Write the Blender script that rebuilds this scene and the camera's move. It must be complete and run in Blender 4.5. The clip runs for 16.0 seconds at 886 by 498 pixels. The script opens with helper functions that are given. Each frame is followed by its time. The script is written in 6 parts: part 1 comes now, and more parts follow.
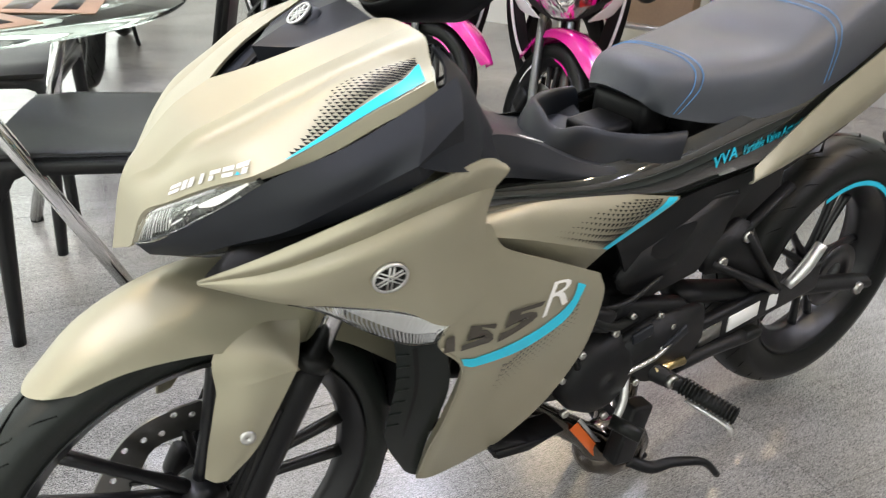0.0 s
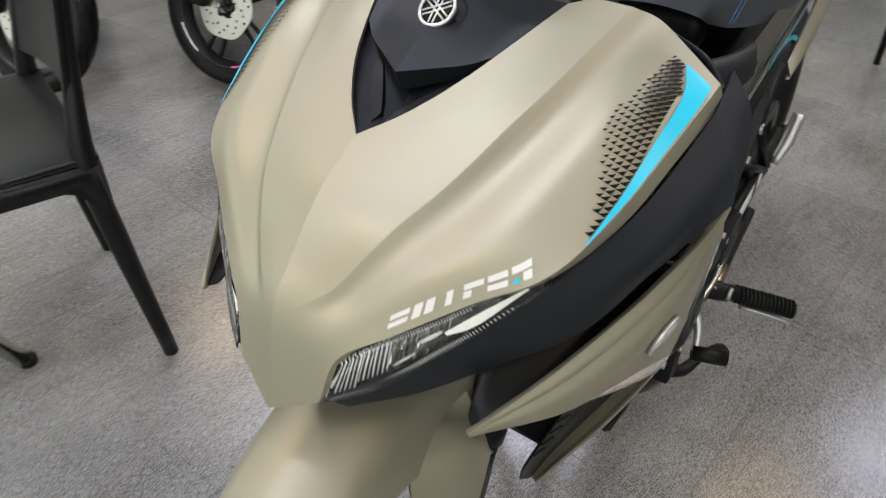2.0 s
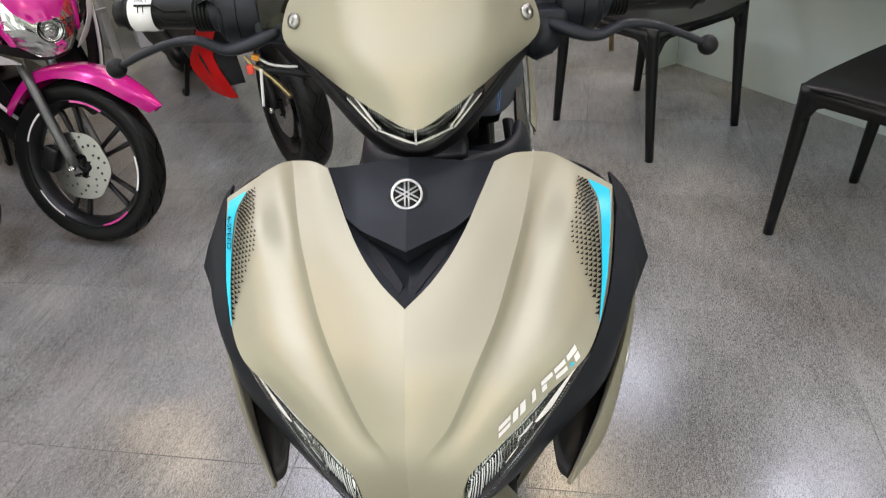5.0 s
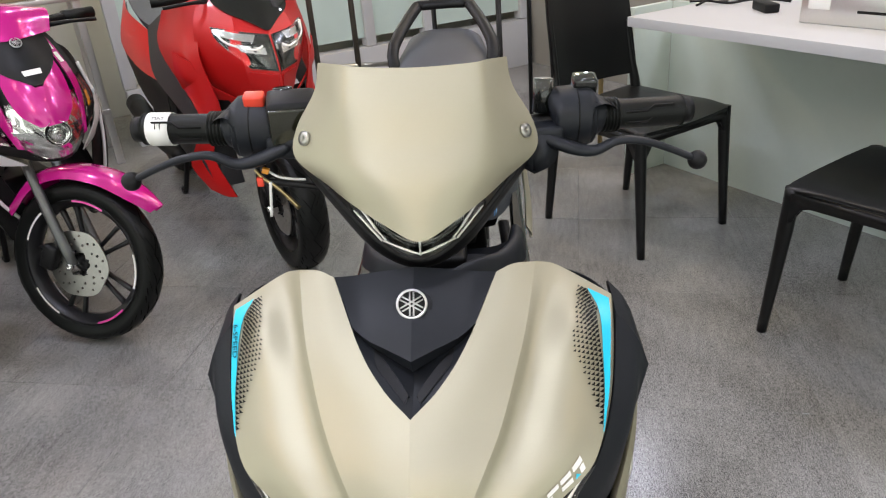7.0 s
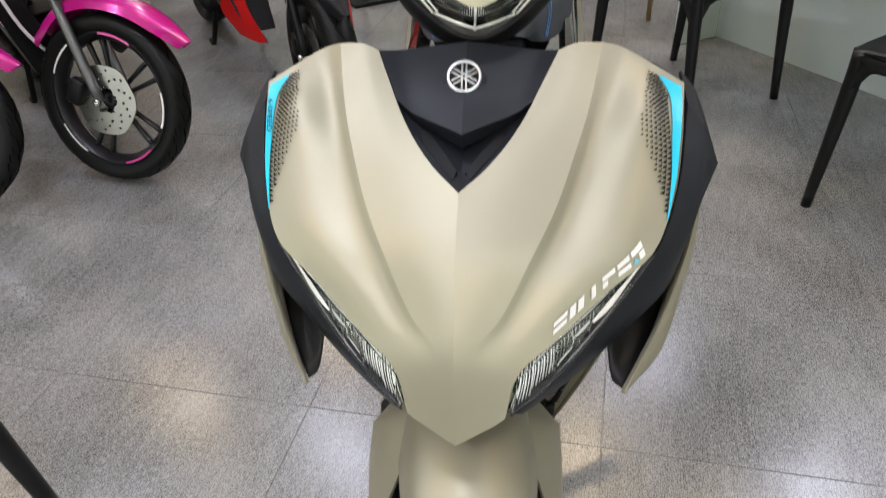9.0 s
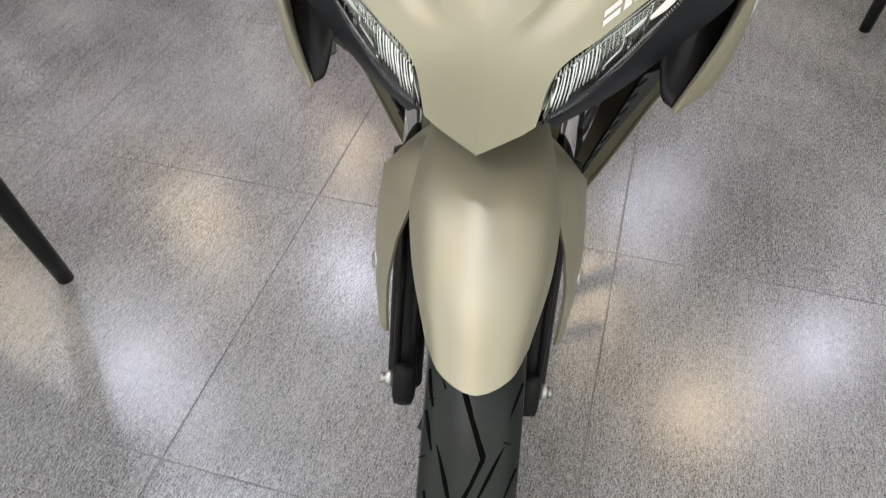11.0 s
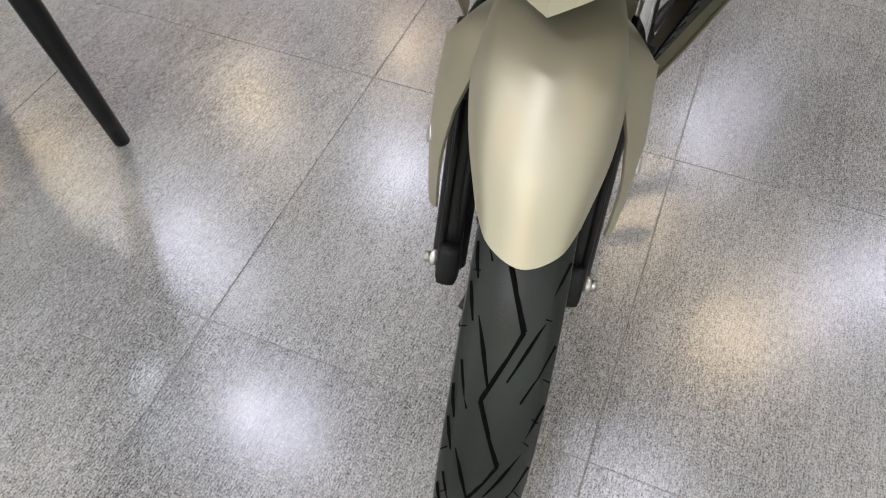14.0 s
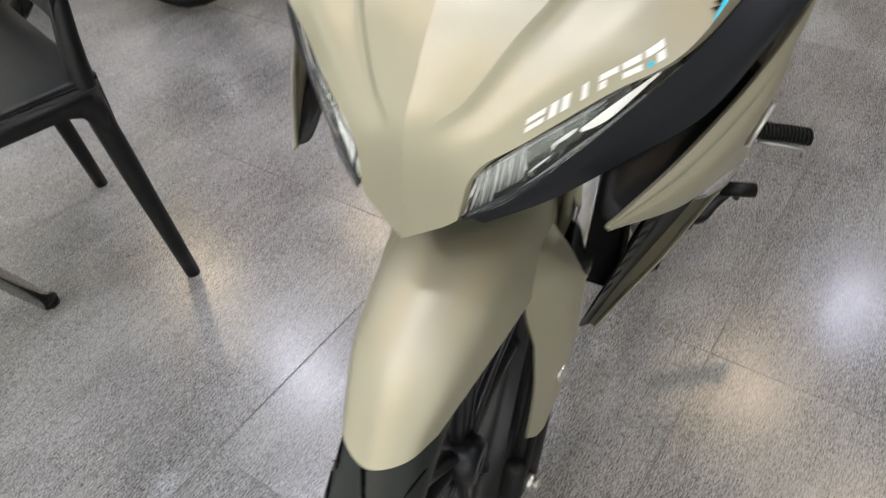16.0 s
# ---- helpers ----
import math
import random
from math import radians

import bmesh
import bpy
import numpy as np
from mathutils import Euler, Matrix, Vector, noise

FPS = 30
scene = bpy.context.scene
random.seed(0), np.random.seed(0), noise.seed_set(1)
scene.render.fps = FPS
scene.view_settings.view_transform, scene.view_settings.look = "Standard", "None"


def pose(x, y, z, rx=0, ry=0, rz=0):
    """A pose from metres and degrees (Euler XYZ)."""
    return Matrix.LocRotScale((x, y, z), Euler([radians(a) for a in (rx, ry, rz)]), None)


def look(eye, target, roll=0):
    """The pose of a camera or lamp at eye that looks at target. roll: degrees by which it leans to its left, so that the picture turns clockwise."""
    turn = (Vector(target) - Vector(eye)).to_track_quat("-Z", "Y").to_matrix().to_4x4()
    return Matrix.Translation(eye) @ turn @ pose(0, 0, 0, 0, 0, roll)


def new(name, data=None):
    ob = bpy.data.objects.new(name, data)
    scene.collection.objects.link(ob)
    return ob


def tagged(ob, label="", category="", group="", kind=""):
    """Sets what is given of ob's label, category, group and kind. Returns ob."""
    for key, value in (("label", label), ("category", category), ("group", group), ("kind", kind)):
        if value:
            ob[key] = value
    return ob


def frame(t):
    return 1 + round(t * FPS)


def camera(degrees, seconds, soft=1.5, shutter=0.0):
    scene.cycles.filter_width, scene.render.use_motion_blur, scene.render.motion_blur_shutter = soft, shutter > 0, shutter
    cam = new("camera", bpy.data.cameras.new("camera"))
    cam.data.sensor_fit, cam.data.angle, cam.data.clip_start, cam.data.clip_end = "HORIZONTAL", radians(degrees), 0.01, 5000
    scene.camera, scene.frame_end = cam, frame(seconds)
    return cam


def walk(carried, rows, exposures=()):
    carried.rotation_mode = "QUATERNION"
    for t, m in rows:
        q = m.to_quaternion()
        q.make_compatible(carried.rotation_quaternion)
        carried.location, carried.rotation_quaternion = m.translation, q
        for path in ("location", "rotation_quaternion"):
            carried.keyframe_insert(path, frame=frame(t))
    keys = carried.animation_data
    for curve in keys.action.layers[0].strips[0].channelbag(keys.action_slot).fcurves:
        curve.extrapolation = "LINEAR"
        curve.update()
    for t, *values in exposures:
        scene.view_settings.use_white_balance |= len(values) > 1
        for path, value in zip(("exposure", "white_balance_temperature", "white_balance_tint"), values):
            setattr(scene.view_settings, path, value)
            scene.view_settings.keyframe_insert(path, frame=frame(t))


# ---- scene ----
cam = camera(62.9, 16.0, 1.1, 0.5)
METRES, EYE, TILT, LEAN, TURN = 8.0, 1.5, 0.0, 0.0, 0.0
PATH = [
    (0, (0.738, -0.079, 1.027), (-0.763, 0.874, 0.11), 3.8),
    (0.5, (0.614, -0.119, 1.037), (-0.772, 0.902, 0.019), 3.1),
    (1, (0.508, -0.139, 1.055), (-0.737, 0.971, -0.05), 2.3),
    (1.5, (0.401, -0.193, 1.054), (-0.71, 1.005, -0.099), 1.1),
    (2, (0.311, -0.22, 1.06), (-0.645, 1.076, -0.126), 0.0),
    (2.5, (0.235, -0.212, 1.066), (-0.543, 1.158, -0.166), -0.5),
    (3, (0.197, -0.248, 1.064), (-0.413, 1.161, -0.218), -2.8),
    (3.5, (0.148, -0.322, 1.078), (-0.258, 1.107, -0.261), -5.0),
    (4, (0.133, -0.354, 1.133), (-0.193, 1.171, -0.119), -8.1),
    (4.2, (0.121, -0.368, 1.156), (-0.173, 1.202, -0.047), -8.0),
    (6.3, (0.103, -0.391, 1.234), (-0.076, 1.345, 0.257), -4.5),
    (6.5, (0.104, -0.392, 1.233), (-0.07, 1.369, 0.3), -4.7),
    (7, (0.098, -0.391, 1.237), (-0.096, 1.394, 0.357), -5.0),
    (7.5, (0.086, -0.389, 1.229), (-0.142, 1.382, 0.328), -4.6),
    (8, (0.075, -0.394, 1.201), (-0.18, 1.332, 0.224), -4.0),
    (8.3, (0.072, -0.399, 1.16), (-0.193, 1.318, 0.17), -3.5),
    (8.5, (0.07, -0.392, 1.156), (-0.197, 1.284, 0.097), -3.6),
    (9, (0.068, -0.395, 1.124), (-0.193, 1.229, -0.014), -3.3),
    (9.5, (0.065, -0.398, 1.067), (-0.179, 1.16, -0.163), -2.8),
    (10, (0.062, -0.402, 1.036), (-0.18, 1.078, -0.287), -1.6),
    (10.2, (0.062, -0.404, 1.025), (-0.183, 1.048, -0.328), -1.3),
    (12.5, (0.058, -0.412, 0.969), (-0.238, 0.797, -0.596), 0.5),
    (13, (0.063, -0.412, 0.974), (-0.251, 0.764, -0.613), 0.3),
    (13.5, (0.063, -0.416, 0.971), (-0.264, 0.739, -0.629), -0.0),
    (14, (0.058, -0.424, 0.965), (-0.281, 0.704, -0.651), -0.2),
    (14.5, (0.06, -0.423, 0.964), (-0.326, 0.703, -0.644), -1.0),
    (15, (0.084, -0.407, 0.972), (-0.412, 0.751, -0.581), -2.4),
    (15.5, (0.147, -0.37, 0.995), (-0.502, 0.835, -0.464), -3.6),
    (16, (0.242, -0.329, 1.013), (-0.55, 0.911, -0.343), -5.3),
]
walk(cam, [(t, look(eye, target, roll)) for t, eye, target, roll in PATH],
     exposures=((0.0, 0.38), (0.5, 0.30), (1.0, 0.12), (2.0, -0.36), (2.5, -0.38), (4.0, -0.24), (7.0, -0.16), (8.5, -0.15), (9.5, -0.2), (12.5, -0.03), (14.5, 0.0), (15.5, 0.02), (16.0, -0.14)))

# ---- light ----
world = bpy.data.worlds.new("world")
scene.world = world
world.use_nodes = True
world.node_tree.nodes["Background"].inputs[0].default_value = (0.75, 0.82, 0.9, 1)
world.node_tree.nodes["Background"].inputs[1].default_value = 0.02
CEIL = 2.8
WHITE, WARM = (0.80, 0.82, 1.0), (1.0, 0.78, 0.50)
# downlights: x, y, warm; from (-0.35, -0.15) on, unseen lamps added as fill
DOWNLIGHTS = [(-2.2, 1.7, 0), (-1.3, 0.8, 0), (-1.2, 2.75, 0), (0.85, 3.75, 0), (1.8, 2.6, 0), (-2.5, 3.1, 1), (-3.5, 2.1, 1),
              (-1.5, 3.9, 1), (0.35, 2.8, 1), (1.1, 2.05, 1), (-0.35, -0.15, 0), (0.65, -1.2, 0), (1.9, 0.2, 1), (2.7, 1.6, 0),
              (-1.7, -0.6, 1), (-0.6, -1.7, 0), (-2.9, 0.1, 0), (0.55, 0.95, 0), (0.1, -2.4, 1), (1.7, -1.2, 0)]
FRONT_FILL = 1.7                              # added fill lamps in front, boosted to brighten cowl and visor
DIM = 0.52                               # added fill lamps on the right, cut to lower
LAMP_POWER = 14.8


# ---- materials ----
def material(name, base, rough=0.5, metal=0.0, var=0.12, scale=30.0, bump=0.0, bump_scale=200.0, coat=0.0, spec=0.5,
             second=None, mix_scale=4.0, rough_var=0.0):
    """A procedural surface: fine grain and broad tonal drift, roughness variation and relief."""
    m = bpy.data.materials.new(name)
    m.use_nodes = True
    nt = m.node_tree
    bsdf = nt.nodes["Principled BSDF"]
    co = nt.nodes.new("ShaderNodeTexCoord")
    fine = nt.nodes.new("ShaderNodeTexNoise")
    fine.inputs["Scale"].default_value = scale
    fine.inputs["Detail"].default_value = 6
    broad = nt.nodes.new("ShaderNodeTexNoise")
    broad.inputs["Scale"].default_value = mix_scale
    for n in (fine, broad):
        nt.links.new(co.outputs["Object"], n.inputs["Vector"])
    other = second or tuple(min(1, c * (1 + var)) for c in base)
    mix = nt.nodes.new("ShaderNodeMix")
    mix.data_type = "RGBA"
    mix.inputs["A"].default_value = (*[c * (1 - var) for c in base], 1)
    mix.inputs["B"].default_value = (*other, 1)
    add = nt.nodes.new("ShaderNodeMath")
    add.operation = "MULTIPLY_ADD"
    nt.links.new(fine.outputs["Fac"], add.inputs[0])
    add.inputs[1].default_value = 0.5
    nt.links.new(broad.outputs["Fac"], add.inputs[2])
    ramp = nt.nodes.new("ShaderNodeMapRange")
    ramp.inputs["From Min"].default_value = 0.45
    ramp.inputs["From Max"].default_value = 1.05
    nt.links.new(add.outputs[0], ramp.inputs["Value"])
    nt.links.new(ramp.outputs[0], mix.inputs["Factor"])
    nt.links.new(mix.outputs["Result"], bsdf.inputs["Base Color"])
    bsdf.inputs["Metallic"].default_value = metal
    bsdf.inputs["Specular IOR Level"].default_value = spec
    bsdf.inputs["Coat Weight"].default_value = coat
    bsdf.inputs["Coat Roughness"].default_value = 0.05
    if rough_var:
        rr = nt.nodes.new("ShaderNodeMapRange")
        rr.inputs["To Min"].default_value = rough - rough_var
        rr.inputs["To Max"].default_value = rough + rough_var
        nt.links.new(broad.outputs["Fac"], rr.inputs["Value"])
        nt.links.new(rr.outputs[0], bsdf.inputs["Roughness"])
    else:
        bsdf.inputs["Roughness"].default_value = rough
    if bump:
        b = nt.nodes.new("ShaderNodeBump")
        b.inputs["Strength"].default_value = bump
        b.inputs["Distance"].default_value = 0.002
        bn = nt.nodes.new("ShaderNodeTexNoise")
        bn.inputs["Scale"].default_value = bump_scale
        bn.inputs["Detail"].default_value = 4
        nt.links.new(co.outputs["Object"], bn.inputs["Vector"])
        nt.links.new(bn.outputs["Fac"], b.inputs["Height"])
        nt.links.new(b.outputs["Normal"], bsdf.inputs["Normal"])
    return m


def glass(name, tint=(1, 1, 1), rough=0.02, ior=1.45):
    m = bpy.data.materials.new(name)
    m.use_nodes = True
    b = m.node_tree.nodes["Principled BSDF"]
    b.inputs["Base Color"].default_value = (*tint, 1)
    b.inputs["Transmission Weight"].default_value = 1
    b.inputs["Roughness"].default_value = rough
    b.inputs["IOR"].default_value = ior
    return m


def glow(name, colour, strength):
    m = bpy.data.materials.new(name)
    m.use_nodes = True
    b = m.node_tree.nodes["Principled BSDF"]
    b.inputs["Base Color"].default_value = (*colour, 1)
    b.inputs["Emission Color"].default_value = (*colour, 1)
    b.inputs["Emission Strength"].default_value = strength
    return m


MAT = {
    "khaki": material("matte khaki metallic paint", (0.382, 0.354, 0.258), 0.47, 0.60, 0.03, 900, 0.03, 1500, rough_var=0.03, spec=0.8),
    "charcoal": material("matte charcoal plastic", (0.0105, 0.012, 0.0155), 0.45, 0.0, 0.1, 400, 0.06, 1600, spec=0.27),
    "black": material("black moulded plastic", (0.006, 0.006, 0.0066), 0.46, 0, 0.15, 200, 0.08, 1200, spec=0.24),
    "gloss": material("gloss black plastic", (0.008, 0.009, 0.008), 0.08, 0, 0.1, 50, coat=0.6),
    "rubber": material("tyre rubber", (0.006, 0.0066, 0.006), 0.40, 0, 0.25, 120, 0.12, 500, rough_var=0.08, spec=0.2),
    "wheel": material("satin black alloy", (0.009, 0.009, 0.010), 0.32, 0.0, 0.1, 60, spec=0.4),
    "chrome": material("polished chrome", (0.80, 0.80, 0.79), 0.10, 1.0, 0.05, 50),
    "steel": material("brushed steel", (0.46, 0.45, 0.42), 0.32, 1.0, 0.12, 120, 0.03, 500, rough_var=0.06),
    "disc": material("dark blued brake steel", (0.20, 0.20, 0.19), 0.34, 1.0, 0.12, 120, 0.03, 500),
    "pipe": material("tinted exhaust steel", (0.10, 0.085, 0.07), 0.16, 1.0, 0.35, 25, mix_scale=14, coat=0.4),
    "shroud_green": material("smooth dark grey plastic", (0.007, 0.0095, 0.0085), 0.42, 0, 0.1, 60, spec=0.25),
    "gold": material("zinc plated steel", (0.52, 0.40, 0.20), 0.3, 1.0, 0.15, 80),
    "alu": material("cast aluminium", (0.62, 0.61, 0.59), 0.38, 0.9, 0.08, 150, 0.06, 700),
    "cyan": material("cyan vinyl", (0.015, 0.52, 0.72), 0.28, 0, 0.03, 100),
    "decal_black": material("black vinyl print", (0.006, 0.0058, 0.0054), 0.35, 0, 0.1, 100, spec=0.15),
    "decal_brown": material("dark brown vinyl print", (0.05, 0.043, 0.032), 0.35, 0, 0.1, 100),
    "decal_white": material("white vinyl print", (0.82, 0.80, 0.76), 0.35, 0, 0.03, 100),
    "silver": material("silver badge", (0.68, 0.67, 0.65), 0.28, 0.8, 0.05, 100),
    "seat": material("grey seat vinyl", (0.052, 0.056, 0.065), 0.42, 0, 0.12, 300, 0.25, 900),
    "thread": material("blue stitching", (0.10, 0.28, 0.55), 0.8, 0, 0.1, 300),
    "lens": glass("clear lens plastic", (1, 1, 1), 0.02, 1.4),
    "reflector": material("chromed reflector", (0.85, 0.86, 0.83), 0.28, 0.7, 0.2, 90),
    "cream": material("bright light guide", (0.85, 0.84, 0.78), 0.3, 0.15, 0.1, 160),
    # darker copy of the chromed reflector, its shade put into the colour
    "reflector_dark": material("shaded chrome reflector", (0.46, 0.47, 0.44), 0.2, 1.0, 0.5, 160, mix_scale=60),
    "smoke": material("dark reservoir window", (0.018, 0.018, 0.011), 0.12, 0, 0.2, 30, coat=0.5),
    "chair": material("black polypropylene", (0.0045, 0.0048, 0.005), 0.36, 0, 0.15, 90, 0.10, 900, rough_var=0.05, spec=0.32),
    "grout": material("pale grey grout", (0.205, 0.20, 0.188), 0.5, 0, 0.25, 60, 0.15, 300, mix_scale=6),
    "wall": material("white wall paint", (0.72, 0.72, 0.69), 0.7, 0, 0.03, 20, 0.05, 200),
    "wall_grey": material("unseen wall darkened against bounce light", (0.34, 0.325, 0.29), 0.7, 0, 0.04, 20, 0.05, 200),
    "panel": material("grey-green laminate", (0.56, 0.63, 0.58), 0.35, 0, 0.03, 40, rough_var=0.03),
    "white": material("white laminate", (0.55, 0.55, 0.555), 0.35, 0, 0.02, 30),
    "ceiling": material("white ceiling board", (0.76, 0.76, 0.74), 0.8, 0, 0.03, 10, 0.05, 100),
    "pink": material("metallic magenta paint", (0.58, 0.006, 0.24), 0.2, 0.25, 0.06, 400, coat=0.8),
    "red": material("red paint", (0.52, 0.008, 0.008), 0.4, 0.1, 0.05, 200, coat=0.15),
    "red_button": material("red switch plastic", (0.75, 0.06, 0.03), 0.4),
    "pearl": material("white gloss paint", (0.78, 0.77, 0.78), 0.2, 0, 0.03, 50, coat=0.5),
    "paper": material("white paper label", (0.80, 0.79, 0.76), 0.6, 0, 0.03, 60),
    "tableglass": glass("green table glass", (0.86, 0.97, 0.92), 0.0, 1.5),
    "wood": material("printed brochure paper", (0.30, 0.19, 0.12), 0.5, 0, 0.2, 20, mix_scale=8),
    "carton": material("brown cardboard", (0.22, 0.15, 0.09), 0.8, 0, 0.12, 60, 0.1, 300),
    # near-black colour stands in for the shade inside a cut groove
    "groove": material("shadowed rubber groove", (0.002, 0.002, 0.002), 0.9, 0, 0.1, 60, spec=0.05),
    "fork_grey": material("dark grey fork casting", (0.13, 0.135, 0.13), 0.35, 0.7, 0.1, 90),
    "grey_plastic": material("mid-grey moulded plastic", (0.034, 0.034, 0.034), 0.5, 0, 0.1, 200, 0.06, 1200),
    "front_rubber": material("dusty tyre rubber", (0.0095, 0.012, 0.010), 0.40, 0, 0.3, 60, 0.12, 500, mix_scale=9, rough_var=0.1, spec=0.34),
    "orange": material("orange plastic", (0.75, 0.14, 0.02), 0.35, 0, 0.05, 60),
    "amber": material("amber lens", (0.75, 0.30, 0.03), 0.15, 0, 0.1, 60, coat=0.5),
    "mint": material("pale mint wall", (0.60, 0.72, 0.66), 0.5, 0, 0.03, 20),
    "glow_white": glow("white lamp diffuser", WHITE, 14),
    "glow_warm": glow("warm lamp diffuser", WARM, 7),
}


# ---- building helpers ----
def part(name, bm, mat, parent=None, label="", smooth=True, kind=""):
    """Links a bmesh as one mesh object under a thing or a part."""
    me = bpy.data.meshes.new(name)
    bmesh.ops.recalc_face_normals(bm, faces=bm.faces)
    for f in bm.faces:
        f.smooth = smooth
    bm.to_mesh(me)
    bm.free()
    me.materials.append(MAT[mat] if isinstance(mat, str) else mat)
    ob = new(name, me)
    if mat in ("lens", "tableglass"):
        ob.visible_shadow = False
    if parent is not None:
        ob.parent = parent
    if label or kind:
        tagged(ob, label=label, kind=kind)
    return ob


def thing(name, label, category, at=None, group="", kind=""):
    ob = new(name)
    ob.empty_display_size = 0.1
    if at is not None:
        ob.matrix_basis = at
    return tagged(ob, label, category, group, kind)


def sharpen(bm, angle=35):
    for e in bm.edges:
        if len(e.link_faces) == 2 and e.calc_face_angle(0) > radians(angle):
            e.smooth = False
    return bm


def box(size, at=(0, 0, 0), rot=(0, 0, 0), bevel=0.003, seg=2, bm=None, taper=1.0):
    """A bevelled box; taper narrows its top in x and y."""
    out = bm or bmesh.new()
    b = bmesh.new()
    bmesh.ops.create_cube(b, size=1)
    for v in b.verts:
        k = taper if v.co.z > 0 else 1
        v.co = Vector((v.co.x * size[0] * k, v.co.y * size[1] * k, v.co.z * size[2]))
    if bevel:
        bmesh.ops.bevel(b, geom=b.edges[:], offset=bevel, segments=seg, affect="EDGES", profile=0.6)
    bmesh.ops.transform(b, matrix=pose(*at, *rot), verts=b.verts)
    merge(out, b)
    return out


def merge(out, b):
    me = bpy.data.meshes.new("tmp")
    b.to_mesh(me)
    b.free()
    out.from_mesh(me)
    bpy.data.meshes.remove(me)
    return out


def lathe(profile, at=(0, 0, 0), axis="x", n=48, bm=None, closed=True):
    """Turns a profile of (radius, along) round an axis through at."""
    out = bm or bmesh.new()
    rings = []
    for r, a in profile:
        ring = []
        for i in range(n):
            t = 2 * math.pi * i / n
            c, s = r * math.cos(t), r * math.sin(t)
            p = {"x": (a, c, s), "y": (c, a, s), "z": (c, s, a)}[axis]
            ring.append(out.verts.new(Vector(p) + Vector(at)))
        rings.append(ring)
    pairs = list(zip(rings, rings[1:])) + ([(rings[-1], rings[0])] if closed else [])
    for p, q in pairs:
        for i in range(n):
            j = (i + 1) % n
            out.faces.new((p[i], p[j], q[j], q[i]))
    if not closed:
        for ring in (rings[0], rings[-1]):
            out.faces.new(ring)
    return out


def spline(points, n=8):
    """A smooth line through points."""
    p = [Vector(q) for q in points]
    if len(p) == 2:
        return [p[0].lerp(p[1], i / n) for i in range(n + 1)]
    out = []
    for i in range(len(p) - 1):
        a = p[i - 1] if i else p[0] * 2 - p[1]
        b, c = p[i], p[i + 1]
        d = p[i + 2] if i + 2 < len(p) else p[-1] * 2 - p[-2]
        for k in range(n):
            t = k / n
            out.append(0.5 * (2 * b + (c - a) * t + (2 * a - 5 * b + 4 * c - d) * t * t + (3 * b - a - 3 * c + d) * t ** 3))
    out.append(p[-1])
    return out


def tube(points, radius, n=12, smooth=6, bm=None, flat=1.0, end=None):
    """A round bar along a line; radius may be one number or one per point; flat squashes it sideways."""
    out = bm or bmesh.new()
    line = spline(points, smooth) if smooth else [Vector(q) for q in points]
    m = len(line)
    if isinstance(radius, (int, float)):
        radii = [radius] * m
    else:
        k = len(radius) - 1
        radii = [radius[min(int(i / (m - 1) * k), k - 1)] * (1 - (i / (m - 1) * k - min(int(i / (m - 1) * k), k - 1)))
                 + radius[min(int(i / (m - 1) * k), k - 1) + 1] * (i / (m - 1) * k - min(int(i / (m - 1) * k), k - 1)) for i in range(m)]
    rings, side = [], None
    for i, p in enumerate(line):
        d = (line[min(i + 1, m - 1)] - line[max(i - 1, 0)]).normalized()
        if side is None:
            side = d.cross(Vector((0, 0, 1)))
            side = side.normalized() if side.length > 0.05 else Vector((1, 0, 0))
        side = (side - d * side.dot(d)).normalized()
        up = side.cross(d)
        rings.append([out.verts.new(p + radii[i] * (math.cos(2 * math.pi * k / n) * side + flat * math.sin(2 * math.pi * k / n) * up)) for k in range(n)])
    for a, b in zip(rings, rings[1:]):
        for k in range(n):
            out.faces.new((a[k], a[(k + 1) % n], b[(k + 1) % n], b[k]))
    out.faces.new(rings[0])
    out.faces.new(rings[-1])
    return out


def rod(a, b, r, n=16, bm=None):
    return tube([a, b], r, n, 1, bm)


def plate(outline, thick, origin, ux, uy, bm=None, bevel=0.0):
    """A flat plate: a 2D outline in the plane ux, uy at origin, with thickness."""
    out = bm or bmesh.new()
    b = bmesh.new()
    ux, uy = Vector(ux).normalized(), Vector(uy).normalized()
    nz = ux.cross(uy)
    lo = [b.verts.new(Vector(origin) + ux * p[0] + uy * p[1] - nz * thick / 2) for p in outline]
    hi = [b.verts.new(Vector(origin) + ux * p[0] + uy * p[1] + nz * thick / 2) for p in outline]
    b.faces.new(lo[::-1])
    b.faces.new(hi)
    k = len(outline)
    for i in range(k):
        b.faces.new((lo[i], lo[(i + 1) % k], hi[(i + 1) % k], hi[i]))
    if bevel:
        bmesh.ops.bevel(b, geom=b.edges[:], offset=bevel, segments=2, affect="EDGES")
    return merge(out, b)


